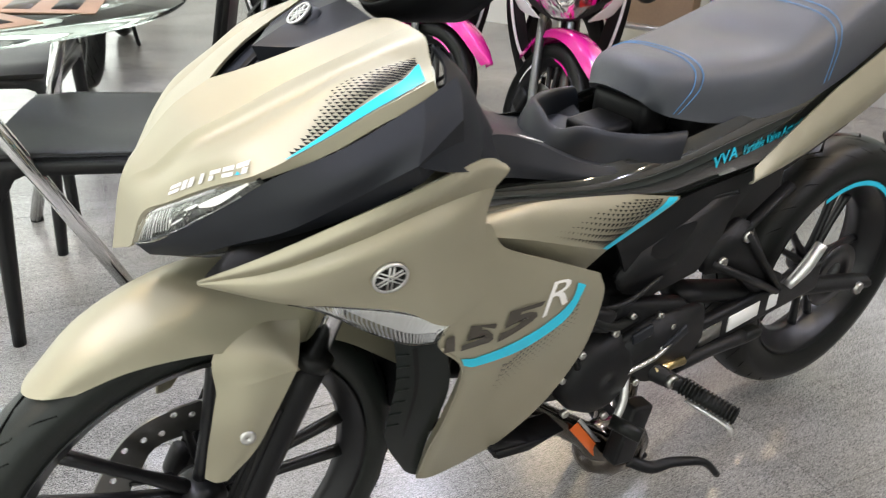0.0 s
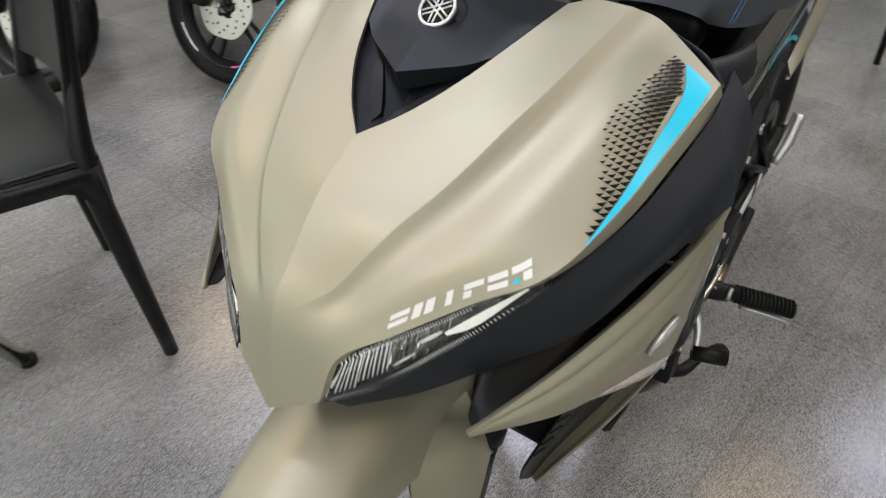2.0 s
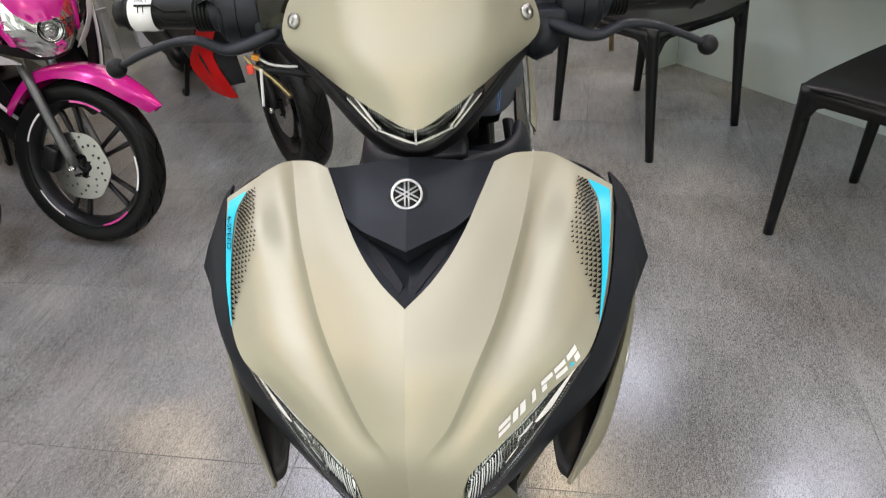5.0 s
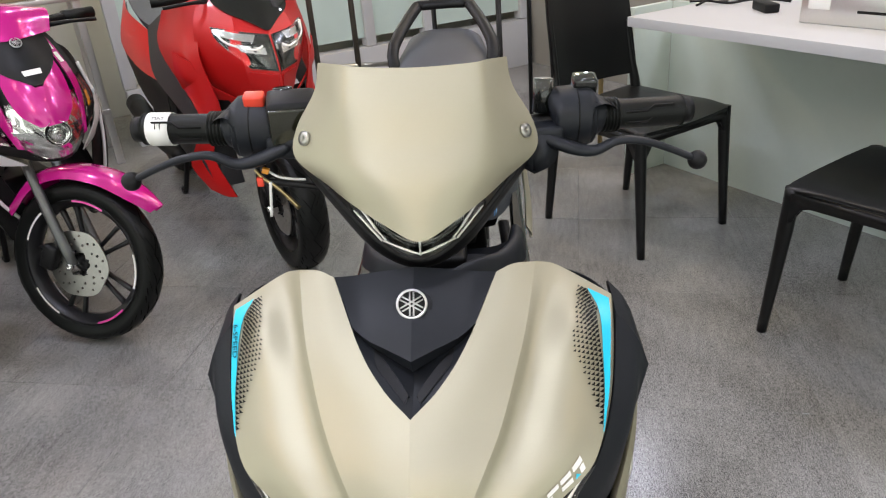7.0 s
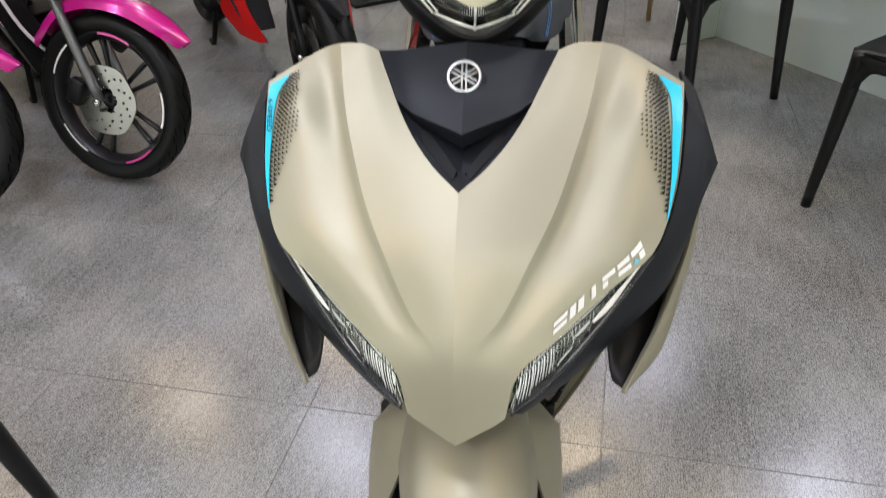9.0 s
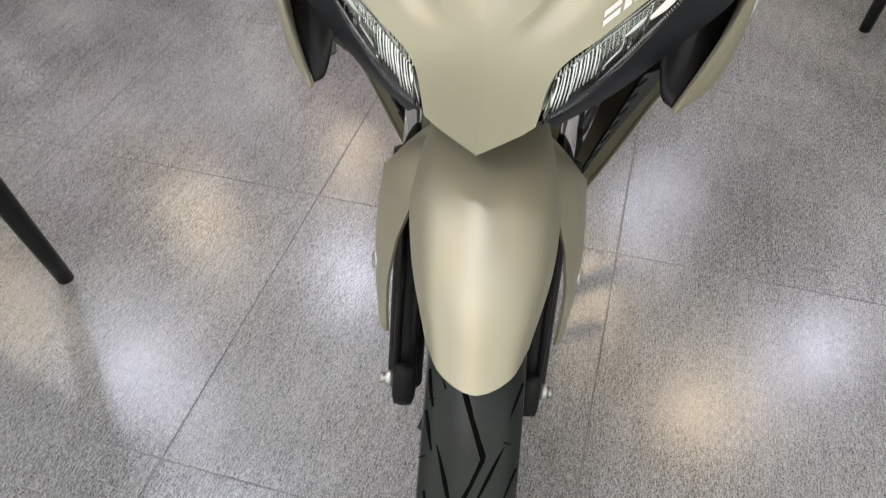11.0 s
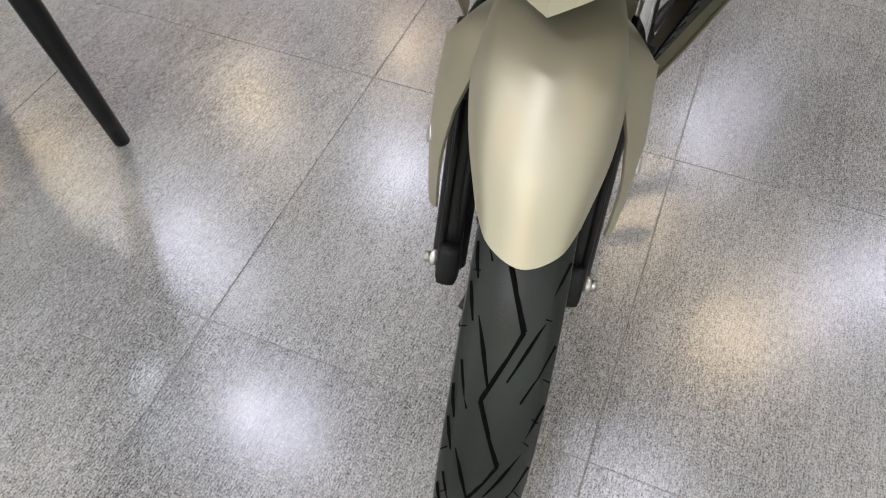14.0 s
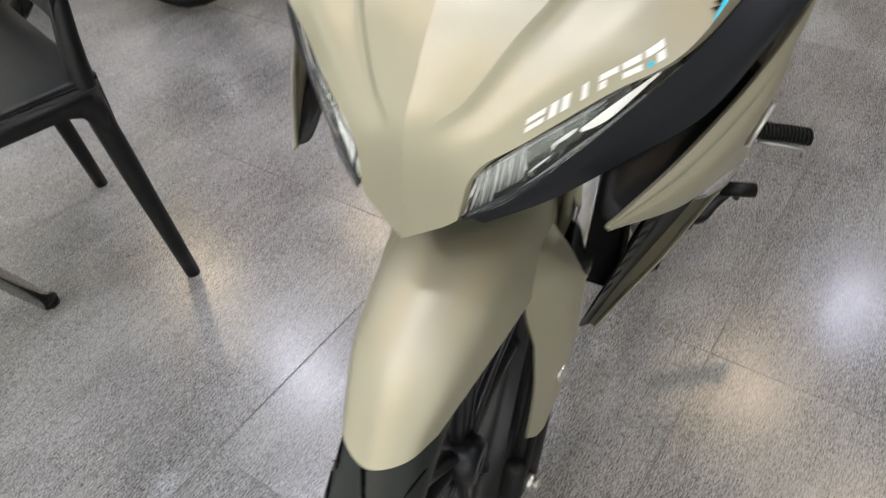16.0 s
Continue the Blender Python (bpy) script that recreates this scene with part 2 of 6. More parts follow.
class Surf:
    """A smooth sheet through a grid of control points: u runs down the rows, v along them."""

    def __init__(self, rows, sharp_rows=(), sharp_cols=(), toward=None, corners=()):
        self.rows = [[Vector(p) for p in r] for r in rows]
        self.sr, self.sc, self.corners = set(sharp_rows), set(sharp_cols), set(corners)
        self.nu, self.nv = len(rows) - 1, len(rows[0]) - 1
        mid = self.at(self.nu / 2, self.nv / 2)
        hint = Vector(toward) if toward else Vector((mid.x, -0.15, 0.1))
        self.sign = 1
        self.sign = 1 if self.normal(self.nu / 2, self.nv / 2).dot(hint) >= 0 else -1

    @staticmethod
    def _curve(p, t, sharp):
        m = len(p) - 1
        i = min(max(int(t), 0), m - 1)
        t -= i
        b, c = p[i], p[i + 1]
        a = p[i - 1] if i > 0 and i not in sharp else b * 2 - c
        d = p[i + 2] if i + 2 <= m and i + 1 not in sharp else c * 2 - b
        return 0.5 * (2 * b + (c - a) * t + (2 * a - 5 * b + 4 * c - d) * t * t + (3 * b - a - 3 * c + d) * t ** 3)

    def at(self, u, v):
        j = min(max(int(v), 0), self.nv - 1)
        lo, hi = max(j - 1, 0), min(j + 2, self.nv)
        cols = [self._curve([r[k] for r in self.rows], u, self.sr | {a for a, c in self.corners if c == k}) for k in range(lo, hi + 1)]
        return self._curve(cols, v - lo, {c - lo for c in self.sc})

    def normal(self, u, v, e=0.01):
        u0, u1 = max(u - e, 0), min(u + e, self.nu)
        v0, v1 = max(v - e, 0), min(v + e, self.nv)
        return (self.at(u1, v) - self.at(u0, v)).cross(self.at(u, v1) - self.at(u, v0)).normalized() * self.sign

    def flipped(self):
        return Surf([[Vector((-p.x, p.y, p.z)) for p in reversed(r)] for r in self.rows], self.sr, {self.nv - c for c in self.sc}, corners={(a, self.nv - c) for a, c in self.corners})

    def mesh(self, n=6, thick=0.003, bm=None):
        out = bm or bmesh.new()
        inward = self.sign
        U, V = self.nu * n, self.nv * n
        grid = [[self.at(i / n, j / n) for j in range(V + 1)] for i in range(U + 1)]
        nor = [[None] * (V + 1) for _ in range(U + 1)]
        for i in range(U + 1):
            for j in range(V + 1):
                a = grid[min(i + 1, U)][j] - grid[max(i - 1, 0)][j]
                b = grid[i][min(j + 1, V)] - grid[i][max(j - 1, 0)]
                c = a.cross(b)
                nor[i][j] = c.normalized() if c.length > 1e-9 else Vector((0, 0, 1))
        top = [[out.verts.new(p) for p in r] for r in grid]
        low = [[out.verts.new(grid[i][j] - nor[i][j] * thick * inward) for j in range(V + 1)] for i in range(U + 1)]
        for i in range(U):
            for j in range(V):
                f = out.faces.new((top[i][j], top[i + 1][j], top[i + 1][j + 1], top[i][j + 1]))
                out.faces.new((low[i][j], low[i][j + 1], low[i + 1][j + 1], low[i + 1][j]))
        rim = [(0, j) for j in range(V)] + [(i, V) for i in range(U)] + [(U, j) for j in range(V, 0, -1)] + [(i, 0) for i in range(U, 0, -1)]
        for (i, j), (k, l) in zip(rim, rim[1:] + rim[:1]):
            out.faces.new((top[i][j], top[k][l], low[k][l], low[i][j]))
        for r in self.sr:
            for j in range(V):
                e = out.edges.get((top[r * n][j], top[r * n][j + 1]))
                if e:
                    e.smooth = False
        for c in self.sc:
            for i in range(U):
                e = out.edges.get((top[i][c * n], top[i + 1][c * n]))
                if e:
                    e.smooth = False
        for (i, j), (k, l) in zip(rim, rim[1:] + rim[:1]):
            e = out.edges.get((top[i][j], top[k][l]))
            if e:
                e.smooth = False
        return out

    def decal(self, outline, lift=0.0012, side=1, bm=None, step=0.25):
        """A thin sticker: a (u, v) outline laid on the sheet."""
        out = bm or bmesh.new()
        b = bmesh.new()
        ring = []
        k = len(outline)
        for i in range(k):
            (u0, v0), (u1, v1) = outline[i], outline[(i + 1) % k]
            m = max(1, int(math.hypot(u1 - u0, v1 - v0) / step + 0.999))
            ring += [(u0 + (u1 - u0) * q / m, v0 + (v1 - v0) * q / m) for q in range(m)]
        vs = [b.verts.new((u, v, 0)) for u, v in ring]
        f = b.faces.new(vs)
        if len(vs) > 4:
            bmesh.ops.triangulate(b, faces=[f])
        for w in b.verts:
            u, v = min(max(w.co.x, 0), self.nu), min(max(w.co.y, 0), self.nv)
            w.co = self.at(u, v) + self.normal(u, v) * lift * side
        return merge(out, b)

    def strip(self, line_a, line_b, n=16, lift=0.0012, side=1, bm=None):
        """A sticker between two (u, v) lines."""
        out = bm or bmesh.new()
        a = spline([(u, v, 0) for u, v in line_a], n)
        c = spline([(u, v, 0) for u, v in line_b], n)
        prev = None
        for p, q in zip(a, c):
            pair = []
            for w in range(5):
                s = p.lerp(q, w / 4)
                u, v = min(max(s.x, 0), self.nu), min(max(s.y, 0), self.nv)
                pair.append(out.verts.new(self.at(u, v) + self.normal(u, v) * lift * side))
            if prev:
                for w in range(4):
                    out.faces.new((prev[w], pair[w], pair[w + 1], prev[w + 1]))
            prev = pair
        return out

# ---- room ----
ROOM = pose(0, 0, 0, 0, 0, 34)          # the room's axes: x along the counter's depth, y towards the back
GRID = pose(-0.452, 0.018, 0, 0, 0, -5.3)   # the tile grid
TILE = 0.6


def room_box(name, size, at, mat, parent=None, bevel=0.002, label=""):
    ob = part(name, sharpen(box(size, at, bevel=bevel)), mat, parent, label)
    ob.matrix_basis = ROOM
    return ob


def tile_material():
    """Porcelain with a fine linear weave and a slightly different tone from tile to tile."""
    m = bpy.data.materials.new("woven grey porcelain")
    m.use_nodes = True
    nt = m.node_tree
    bsdf = nt.nodes["Principled BSDF"]
    geo = nt.nodes.new("ShaderNodeNewGeometry")
    info = nt.nodes.new("ShaderNodeObjectInfo")
    turn = nt.nodes.new("ShaderNodeMapping")
    turn.inputs["Rotation"].default_value = (0, 0, radians(5.3))
    nt.links.new(geo.outputs["Position"], turn.inputs["Vector"])

    def noise_at(scale, detail):
        mp = nt.nodes.new("ShaderNodeMapping")
        mp.inputs["Scale"].default_value = scale
        nt.links.new(turn.outputs[0], mp.inputs["Vector"])
        n = nt.nodes.new("ShaderNodeTexNoise")
        n.inputs["Scale"].default_value = 1
        n.inputs["Detail"].default_value = detail
        nt.links.new(mp.outputs[0], n.inputs["Vector"])
        return n

    weave, speck, cloud = noise_at((370, 85, 50), 3), noise_at((430, 330, 50), 2), noise_at((3, 2, 1), 3)
    s1 = nt.nodes.new("ShaderNodeMath")
    s1.operation = "MULTIPLY_ADD"
    nt.links.new(weave.outputs["Fac"], s1.inputs[0])
    s1.inputs[1].default_value = 0.7
    nt.links.new(speck.outputs["Fac"], s1.inputs[2])
    s2 = nt.nodes.new("ShaderNodeMath")
    s2.operation = "MULTIPLY_ADD"
    nt.links.new(cloud.outputs["Fac"], s2.inputs[0])
    s2.inputs[1].default_value = 0.46
    nt.links.new(s1.outputs[0], s2.inputs[2])
    streak = noise_at((70, 12, 1), 5)
    s2b = nt.nodes.new("ShaderNodeMath")
    s2b.operation = "MULTIPLY_ADD"
    nt.links.new(streak.outputs["Fac"], s2b.inputs[0])
    s2b.inputs[1].default_value = 0.24
    nt.links.new(s2.outputs[0], s2b.inputs[2])
    s3 = nt.nodes.new("ShaderNodeMath")
    s3.operation = "MULTIPLY_ADD"
    nt.links.new(info.outputs["Random"], s3.inputs[0])
    s3.inputs[1].default_value = 0.06
    nt.links.new(s2b.outputs[0], s3.inputs[2])
    ramp = nt.nodes.new("ShaderNodeValToRGB")
    ramp.color_ramp.elements[0].position, ramp.color_ramp.elements[0].color = 0.64, (0.046, 0.0450, 0.0432, 1)
    ramp.color_ramp.elements[1].position, ramp.color_ramp.elements[1].color = 0.955, (0.366, 0.360, 0.346, 1)
    half = nt.nodes.new("ShaderNodeMath")
    half.operation = "MULTIPLY"
    half.inputs[1].default_value = 0.662
    nt.links.new(s3.outputs[0], half.inputs[0])
    nt.links.new(half.outputs[0], ramp.inputs[0])
    nt.links.new(ramp.outputs[0], bsdf.inputs["Base Color"])
    wear = nt.nodes.new("ShaderNodeMapRange")
    wear.inputs["From Min"].default_value, wear.inputs["From Max"].default_value = 0.3, 0.7
    wear.inputs["To Min"].default_value, wear.inputs["To Max"].default_value = 0.17, 0.26
    scuff = noise_at((9, 2.2, 1), 6)
    nt.links.new(scuff.outputs["Fac"], wear.inputs["Value"])
    nt.links.new(wear.outputs[0], bsdf.inputs["Roughness"])
    bsdf.inputs["IOR"].default_value = 1.6
    b = nt.nodes.new("ShaderNodeBump")
    b.inputs["Strength"].default_value = 0.13
    b.inputs["Distance"].default_value = 0.0012
    nt.links.new(s1.outputs[0], b.inputs["Height"])
    nt.links.new(b.outputs["Normal"], bsdf.inputs["Normal"])
    return m


MAT["tile"] = tile_material()

# floor: a grout bed with tiles laid on it, top of the tiles at z = 0
floor = part("floor", box((14, 14, 0.1), (0, 0.8, -0.0514), bevel=0), "grout")
tagged(floor, "grey speckled porcelain tile floor with thin joints", "floor", kind="structure")

# ceiling and walls, closing the room
ceiling = room_box("ceiling", (9.5, 9.5, 0.1), (-0.8, 0.9, CEIL + 0.05), "ceiling")
tagged(ceiling, "white showroom ceiling with recessed downlights", "ceiling", kind="structure")
# the unseen east wall is darkened to cut light bounced onto the bike
for nm, size, at in (("wall_north", (9.5, 0.12, CEIL), (-0.8, 5.2, CEIL / 2)), ("wall_east", (0.12, 8.28, CEIL), (3.3, 1.0, CEIL / 2))):
    tagged(room_box(nm, size, at, "wall" if nm == "wall_north" else "wall_grey"), "plain painted showroom wall", "wall", kind="structure")


# west and south walls; their windows are unseen, added as soft fill light
def window_wall(nm, win, m, length, x0, x1, power):
    """A wall along local x, facing local +y, with one wide window from x0 to x1; m puts it in the room."""
    lo, hi = 0.25, 2.65
    b = box((length, 0.12, lo), (0, 0, lo / 2), bevel=0)
    box((length, 0.12, CEIL - hi), (0, 0, (CEIL + hi) / 2), bevel=0, bm=b)
    for a0, a1 in ((-length / 2, x0), (x1, length / 2)):
        box((a1 - a0, 0.12, hi - lo), ((a0 + a1) / 2, 0, (lo + hi) / 2), bevel=0, bm=b)
    wall = part(nm, b, "wall", smooth=False)
    wall.matrix_basis = ROOM @ m
    tagged(wall, "plain white painted wall round the added fill window", "wall", kind="structure")
    w = thing(win, "added unseen window giving fill light, with slim white mullions", "window", ROOM @ m, kind="structure")
    for k in range(7):
        part("mullion", box((0.05, 0.06, hi - lo), (x0 + 0.025 + k * (x1 - x0 - 0.05) / 6, 0, (lo + hi) / 2)), "white", w)
    for z in (lo + 0.02, hi - 0.02):
        part("window_frame", box((x1 - x0, 0.08, 0.04), ((x0 + x1) / 2, 0, z)), "white", w)
    day = bpy.data.lights.new("daylight", "AREA")
    day.shape, day.size, day.size_y, day.energy, day.color = "RECTANGLE", x1 - x0 - 0.1, hi - lo - 0.1, power, (0.95, 1.0, 0.93)
    do = new("daylight", day)
    do.matrix_basis = ROOM @ m @ pose((x0 + x1) / 2, -0.05, (lo + hi) / 2, 90, 0, 0)


window_wall("wall_west", "window_1", pose(-5.2, 1.0, 0, 0, 0, -90), 8.28, -3.9, 3.1, 125.0)
window_wall("wall_south", "window_2", pose(-0.8, -3.2, 0), 9.5, -3.6, 3.4, 95.0)


def downlight(x, y, warm):
    t = thing("downlight", "round recessed %s ceiling downlight" % ("warm" if warm else "cool white"), "ceiling lamp", pose(x, y, CEIL), "ceiling downlights")
    part("ring", lathe([(0.105, 0.0), (0.105, -0.012), (0.085, -0.016), (0.080, -0.004), (0.080, 0.0)], axis="z", n=32), "white", t)
    part("diffuser", lathe([(0.079, -0.003), (0.001, -0.003), (0.001, 0.0), (0.079, 0.0)], axis="z", n=32), "glow_warm" if warm else "glow_white", t)
    lamp = bpy.data.lights.new("lamp", "AREA")
    lamp.shape, lamp.size, lamp.energy, lamp.color = "DISK", 0.16, LAMP_POWER * (FRONT_FILL if y < -1.5 else DIM if x > 0.5 and y < 1.2 else 1) * (0.75 if warm else 1.05), WARM if warm else WHITE
    lo = new("lamp", lamp)
    lo.parent = t
    lo.location = (0, 0, -0.02)


for q in DOWNLIGHTS:
    downlight(*q)

# counter along the east side
counter = thing("counter", "white-topped counter with grey-green laminate front", "counter")
room_box("worktop", (1.40, 4.08, 0.035), (2.49, -0.36, 0.762), "white", counter)
room_box("front_panel", (0.03, 4.0, 0.742), (2.345, -0.02, 0.371), "panel", counter)
room_box("end_panel", (0.22, 0.03, 0.742), (2.22, 1.995, 0.371), "panel", counter)

# glass partition with a pale mint pane at the back, on a white sill
part_wall = thing("glass_partition", "pale mint glazed partition in a white frame on a low sill", "partition")
room_box("sill", (2.9, 0.14, 0.34), (1.75, 4.3, 0.17), "white", part_wall)
room_box("pane", (2.8, 0.03, 1.7), (1.75, 4.3, 1.25), "mint", part_wall)
for x in (0.33, 1.9, 2.35, 3.17):
    room_box("mullion", (0.07, 0.09, 1.75), (x, 4.3, 1.22), "white", part_wall)
room_box("head", (2.9, 0.1, 0.1), (1.75, 4.3, 2.14), "white", part_wall)

# ---- the khaki motorcycle: front towards -y, its left side towards +x ----
bike = thing("motorcycle", "matte khaki and black sport motorcycle with cyan graphics on its stand", "motorcycle")


def both(surf):
    return ((surf, 1), (surf.flipped(), 1))


# front cowl, half grid from the middle out; first row at the chin
cowl_half = [
    [(0, -0.016, 0.668), (0.006, -0.0138, 0.6701), (0.012, -0.0117, 0.6725), (0.025, -0.0070, 0.6777), (0.033, -0.0043, 0.6815), (0.041, -0.002, 0.687), (0.043, 0.006, 0.69)],
    [(0, 0.002, 0.742), (0.006, 0.0037, 0.7412), (0.012, 0.0052, 0.74), (0.022, 0.0070, 0.7362), (0.039, 0.009, 0.7285), (0.051, 0.0105, 0.7225), (0.053, 0.018, 0.72)],
    [(0, 0.025, 0.774), (0.0182, 0.027, 0.7706), (0.0365, 0.029, 0.7635), (0.0445, 0.0302, 0.7563), (0.063, 0.0295, 0.752), (0.081, 0.031, 0.742), (0.081, 0.038, 0.739)],
    [(0, 0.058, 0.809), (0.0297, 0.059, 0.8052), (0.0595, 0.06, 0.7975), (0.07, 0.061, 0.7877), (0.098, 0.058, 0.7815), (0.123, 0.063, 0.768), (0.123, 0.07, 0.764)],
    [(0, 0.098, 0.833), (0.0395, 0.0983, 0.8291), (0.079, 0.0985, 0.8215), (0.0915, 0.099, 0.8107), (0.126, 0.09, 0.8055), (0.16, 0.093, 0.788), (0.16, 0.1, 0.783)],
    [(0.026, 0.124, 0.8465), (0.0602, 0.1335, 0.8489), (0.0945, 0.143, 0.8475), (0.108, 0.144, 0.8365), (0.141, 0.136, 0.8315), (0.178, 0.143, 0.815), (0.18, 0.148, 0.804)],
    [(0.051, 0.164, 0.866), (0.079, 0.1765, 0.8697), (0.107, 0.189, 0.8695), (0.1205, 0.1915, 0.8605), (0.152, 0.186, 0.8605), (0.187, 0.196, 0.843), (0.19, 0.2, 0.831)],
    [(0.081, 0.24, 0.899), (0.098, 0.25, 0.902), (0.12, 0.259, 0.899), (0.138, 0.266, 0.892), (0.1645, 0.257, 0.88), (0.193, 0.246, 0.866), (0.196, 0.252, 0.852)],
]
COWL = Surf(cowl_half, sharp_cols=(2, 5), corners=((4, 0),))
b = COWL.mesh(7, 0.003)
COWL.flipped().mesh(7, 0.003, bm=b)
bmesh.ops.remove_doubles(b, verts=b.verts, dist=0.0002)
for e in b.edges:
    if all(abs(v.co.x) < 1e-4 and v.co.z < 0.775 for v in e.verts):
        e.smooth = False
part("front_cowl", b, "khaki", bike, "matte khaki front cowl")

# headlights in the slots under the cowl's edge
LAMP = Surf([[(0.050, 0.011, 0.717), (0.066, 0.019, 0.730), (0.083, 0.032, 0.741), (0.105, 0.047, 0.754), (0.126, 0.065, 0.767), (0.160, 0.094, 0.786)],
             [(0.049, 0.004, 0.705), (0.067, 0.014, 0.718), (0.086, 0.029, 0.728), (0.107, 0.045, 0.743), (0.128, 0.064, 0.757), (0.161, 0.096, 0.783)],
             [(0.046, -0.002, 0.690), (0.068, 0.012, 0.698), (0.088, 0.028, 0.711), (0.109, 0.045, 0.730), (0.130, 0.065, 0.748), (0.162, 0.098, 0.780)]])
for s, sgn in ((LAMP, 1), (LAMP.flipped(), -1)):
    V = (lambda v: v) if sgn == 1 else (lambda v: 5 - v)
    lamp_part = part("headlight", s.mesh(6, 0.0015), "lens", bike, "clear fluted headlight lens")

    def behind(v0, v1, depth, u0=0.0, u1=2.0, n=6):
        return Surf([[s.at(u0 + (u1 - u0) * i / 2, V(v0 + (v1 - v0) * j / n)) - s.normal(1, 2.5) * depth for j in range(n + 1)] for i in range(3)])
    part("lamp_well", behind(0.0, 5.0, 0.014, n=10).mesh(3, 0.002), "gloss", lamp_part)
    ridges = Surf([[s.at(u, V(0.12 + 4.6 * j / 60 - 0.10 * u * (1 - j / 60))) - s.normal(1, 2.5) * (0.0075 if j % 2 else 0.0115) for j in range(61)] for u in (0.06, 0.95, 1.75)])
    part("reflector", ridges.mesh(1, 0.001), "reflector_dark", lamp_part, smooth=False)
    off = s.normal(1, 2.5) * -0.006
    ribs, far_ribs = bmesh.new(), bmesh.new()
    for i in range(24):
        v = 0.22 + i * 0.135
        lean = 0.10 + 0.02 * (i % 3)
        p, q = s.at(0.10, V(v + lean)) + off, s.at(1.60 if v > 0.9 else 1.88, V(max(v - 0.12, 0.03))) + off
        tube([p, (p + q) / 2 - off * 0.3, q], 0.0004 + 0.00025 * (i % 2), 6, 3, ribs if i < 13 else far_ribs, flat=0.7)
    part("fluting", ribs, "reflector", lamp_part, kind="stuff")
    # the far ribs take the chrome with shade in its colour
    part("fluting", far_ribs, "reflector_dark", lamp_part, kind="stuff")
    rnd = random.Random(11)
    facets = bmesh.new()
    for i in range(46):
        v, u = 1.55 + 2.15 * rnd.random(), 0.15 + 1.5 * rnd.random()
        w, h = rnd.uniform(0.02, 0.07), rnd.uniform(0.16, 0.45)
        pts = [(u, v + 0.05), (u, v + 0.05 + w), (u + h, v + w - 0.05), (u + h, v - 0.05)]
        vs = [facets.verts.new(s.at(min(a, 1.95), V(c)) + off * (0.6 + 0.9 * rnd.random())) for a, c in pts]
        facets.faces.new(vs)
    part("reflector", facets, "chrome", lamp_part, kind="stuff", smooth=False)
    teeth = bmesh.new()
    for i in range(60):
        v = 0.9 + i * 0.06
        p, q = s.at(1.82, V(v)) + off * 0.6, s.at(1.97, V(v + 0.02)) + off * 0.6
        rod(p, q, 0.0004, 5, teeth)
    for i in range(44):
        v = 1.0 + i * 0.068
        p, q = s.at(0.06, V(v)) + off * 0.6, s.at(0.30, V(v - 0.05)) + off * 0.6
        rod(p, q, 0.0004, 5, teeth)
    part("serration", teeth, "reflector", lamp_part, kind="stuff")
    for ua, va, ub, vb, wide, deep, mt in ((0.95, 3.25, 0.62, 4.72, 0.85, 0.003, "cream"), (0.85, 2.55, 0.80, 3.20, 0.30, 0.004, "reflector"), (1.45, 1.9, 1.35, 2.5, 0.12, 0.004, "reflector")):
        um, vm = (ua + ub) / 2 - 0.06, (va + vb) / 2
        bar = s.strip([(ua, V(va)), (um, V(vm)), (ub, V(vb))], [(ua + wide * 0.3, V(va + 0.06)), (um + wide, V(vm + 0.05)), (ub + wide * 0.5, V(vb))], 8, lift=-deep)
        part("light_bar", bar, mt, lamp_part)

# charcoal shrouds under the headlights, sweeping up to the shoulders
SHROUD = Surf([[(0.047, 0.001, 0.691), (0.088, 0.029, 0.713), (0.130, 0.066, 0.747), (0.166, 0.106, 0.785), (0.186, 0.165, 0.812), (0.197, 0.235, 0.850), (0.193, 0.270, 0.868)],
               [(0.052, 0.006, 0.685), (0.092, 0.034, 0.702), (0.136, 0.070, 0.732), (0.178, 0.112, 0.762), (0.205, 0.165, 0.792), (0.216, 0.226, 0.828), (0.207, 0.268, 0.852)],
               [(0.056, 0.012, 0.679), (0.096, 0.043, 0.690), (0.138, 0.075, 0.714), (0.178, 0.112, 0.738), (0.202, 0.165, 0.769), (0.227, 0.215, 0.802), (0.216, 0.265, 0.835)],
               [(0.054, 0.030, 0.676), (0.090, 0.060, 0.684), (0.128, 0.092, 0.704), (0.165, 0.130, 0.726), (0.195, 0.180, 0.752), (0.215, 0.228, 0.780), (0.205, 0.275, 0.810)]],
              sharp_rows=(2,), sharp_cols=(5,))
for s, _ in both(SHROUD):
    part("shroud", s.mesh(6, 0.003), "charcoal", bike, "matte charcoal side shroud")
# underside of the nose
b = Surf([[(-0.16, 0.13, 0.715), (-0.09, 0.06, 0.684), (-0.03, 0.01, 0.677), (0.03, 0.01, 0.677), (0.09, 0.06, 0.684), (0.16, 0.13, 0.715)],
          [(-0.13, 0.22, 0.70), (-0.08, 0.16, 0.675), (-0.03, 0.11, 0.66), (0.03, 0.11, 0.66), (0.08, 0.16, 0.675), (0.13, 0.22, 0.70)],
          [(-0.10, 0.34, 0.66), (-0.06, 0.30, 0.63), (-0.02, 0.27, 0.61), (0.02, 0.27, 0.61), (0.06, 0.30, 0.63), (0.10, 0.34, 0.66)]]).mesh(4, 0.003)
part("nose_underside", b, "gloss", bike, "black underside of the nose")

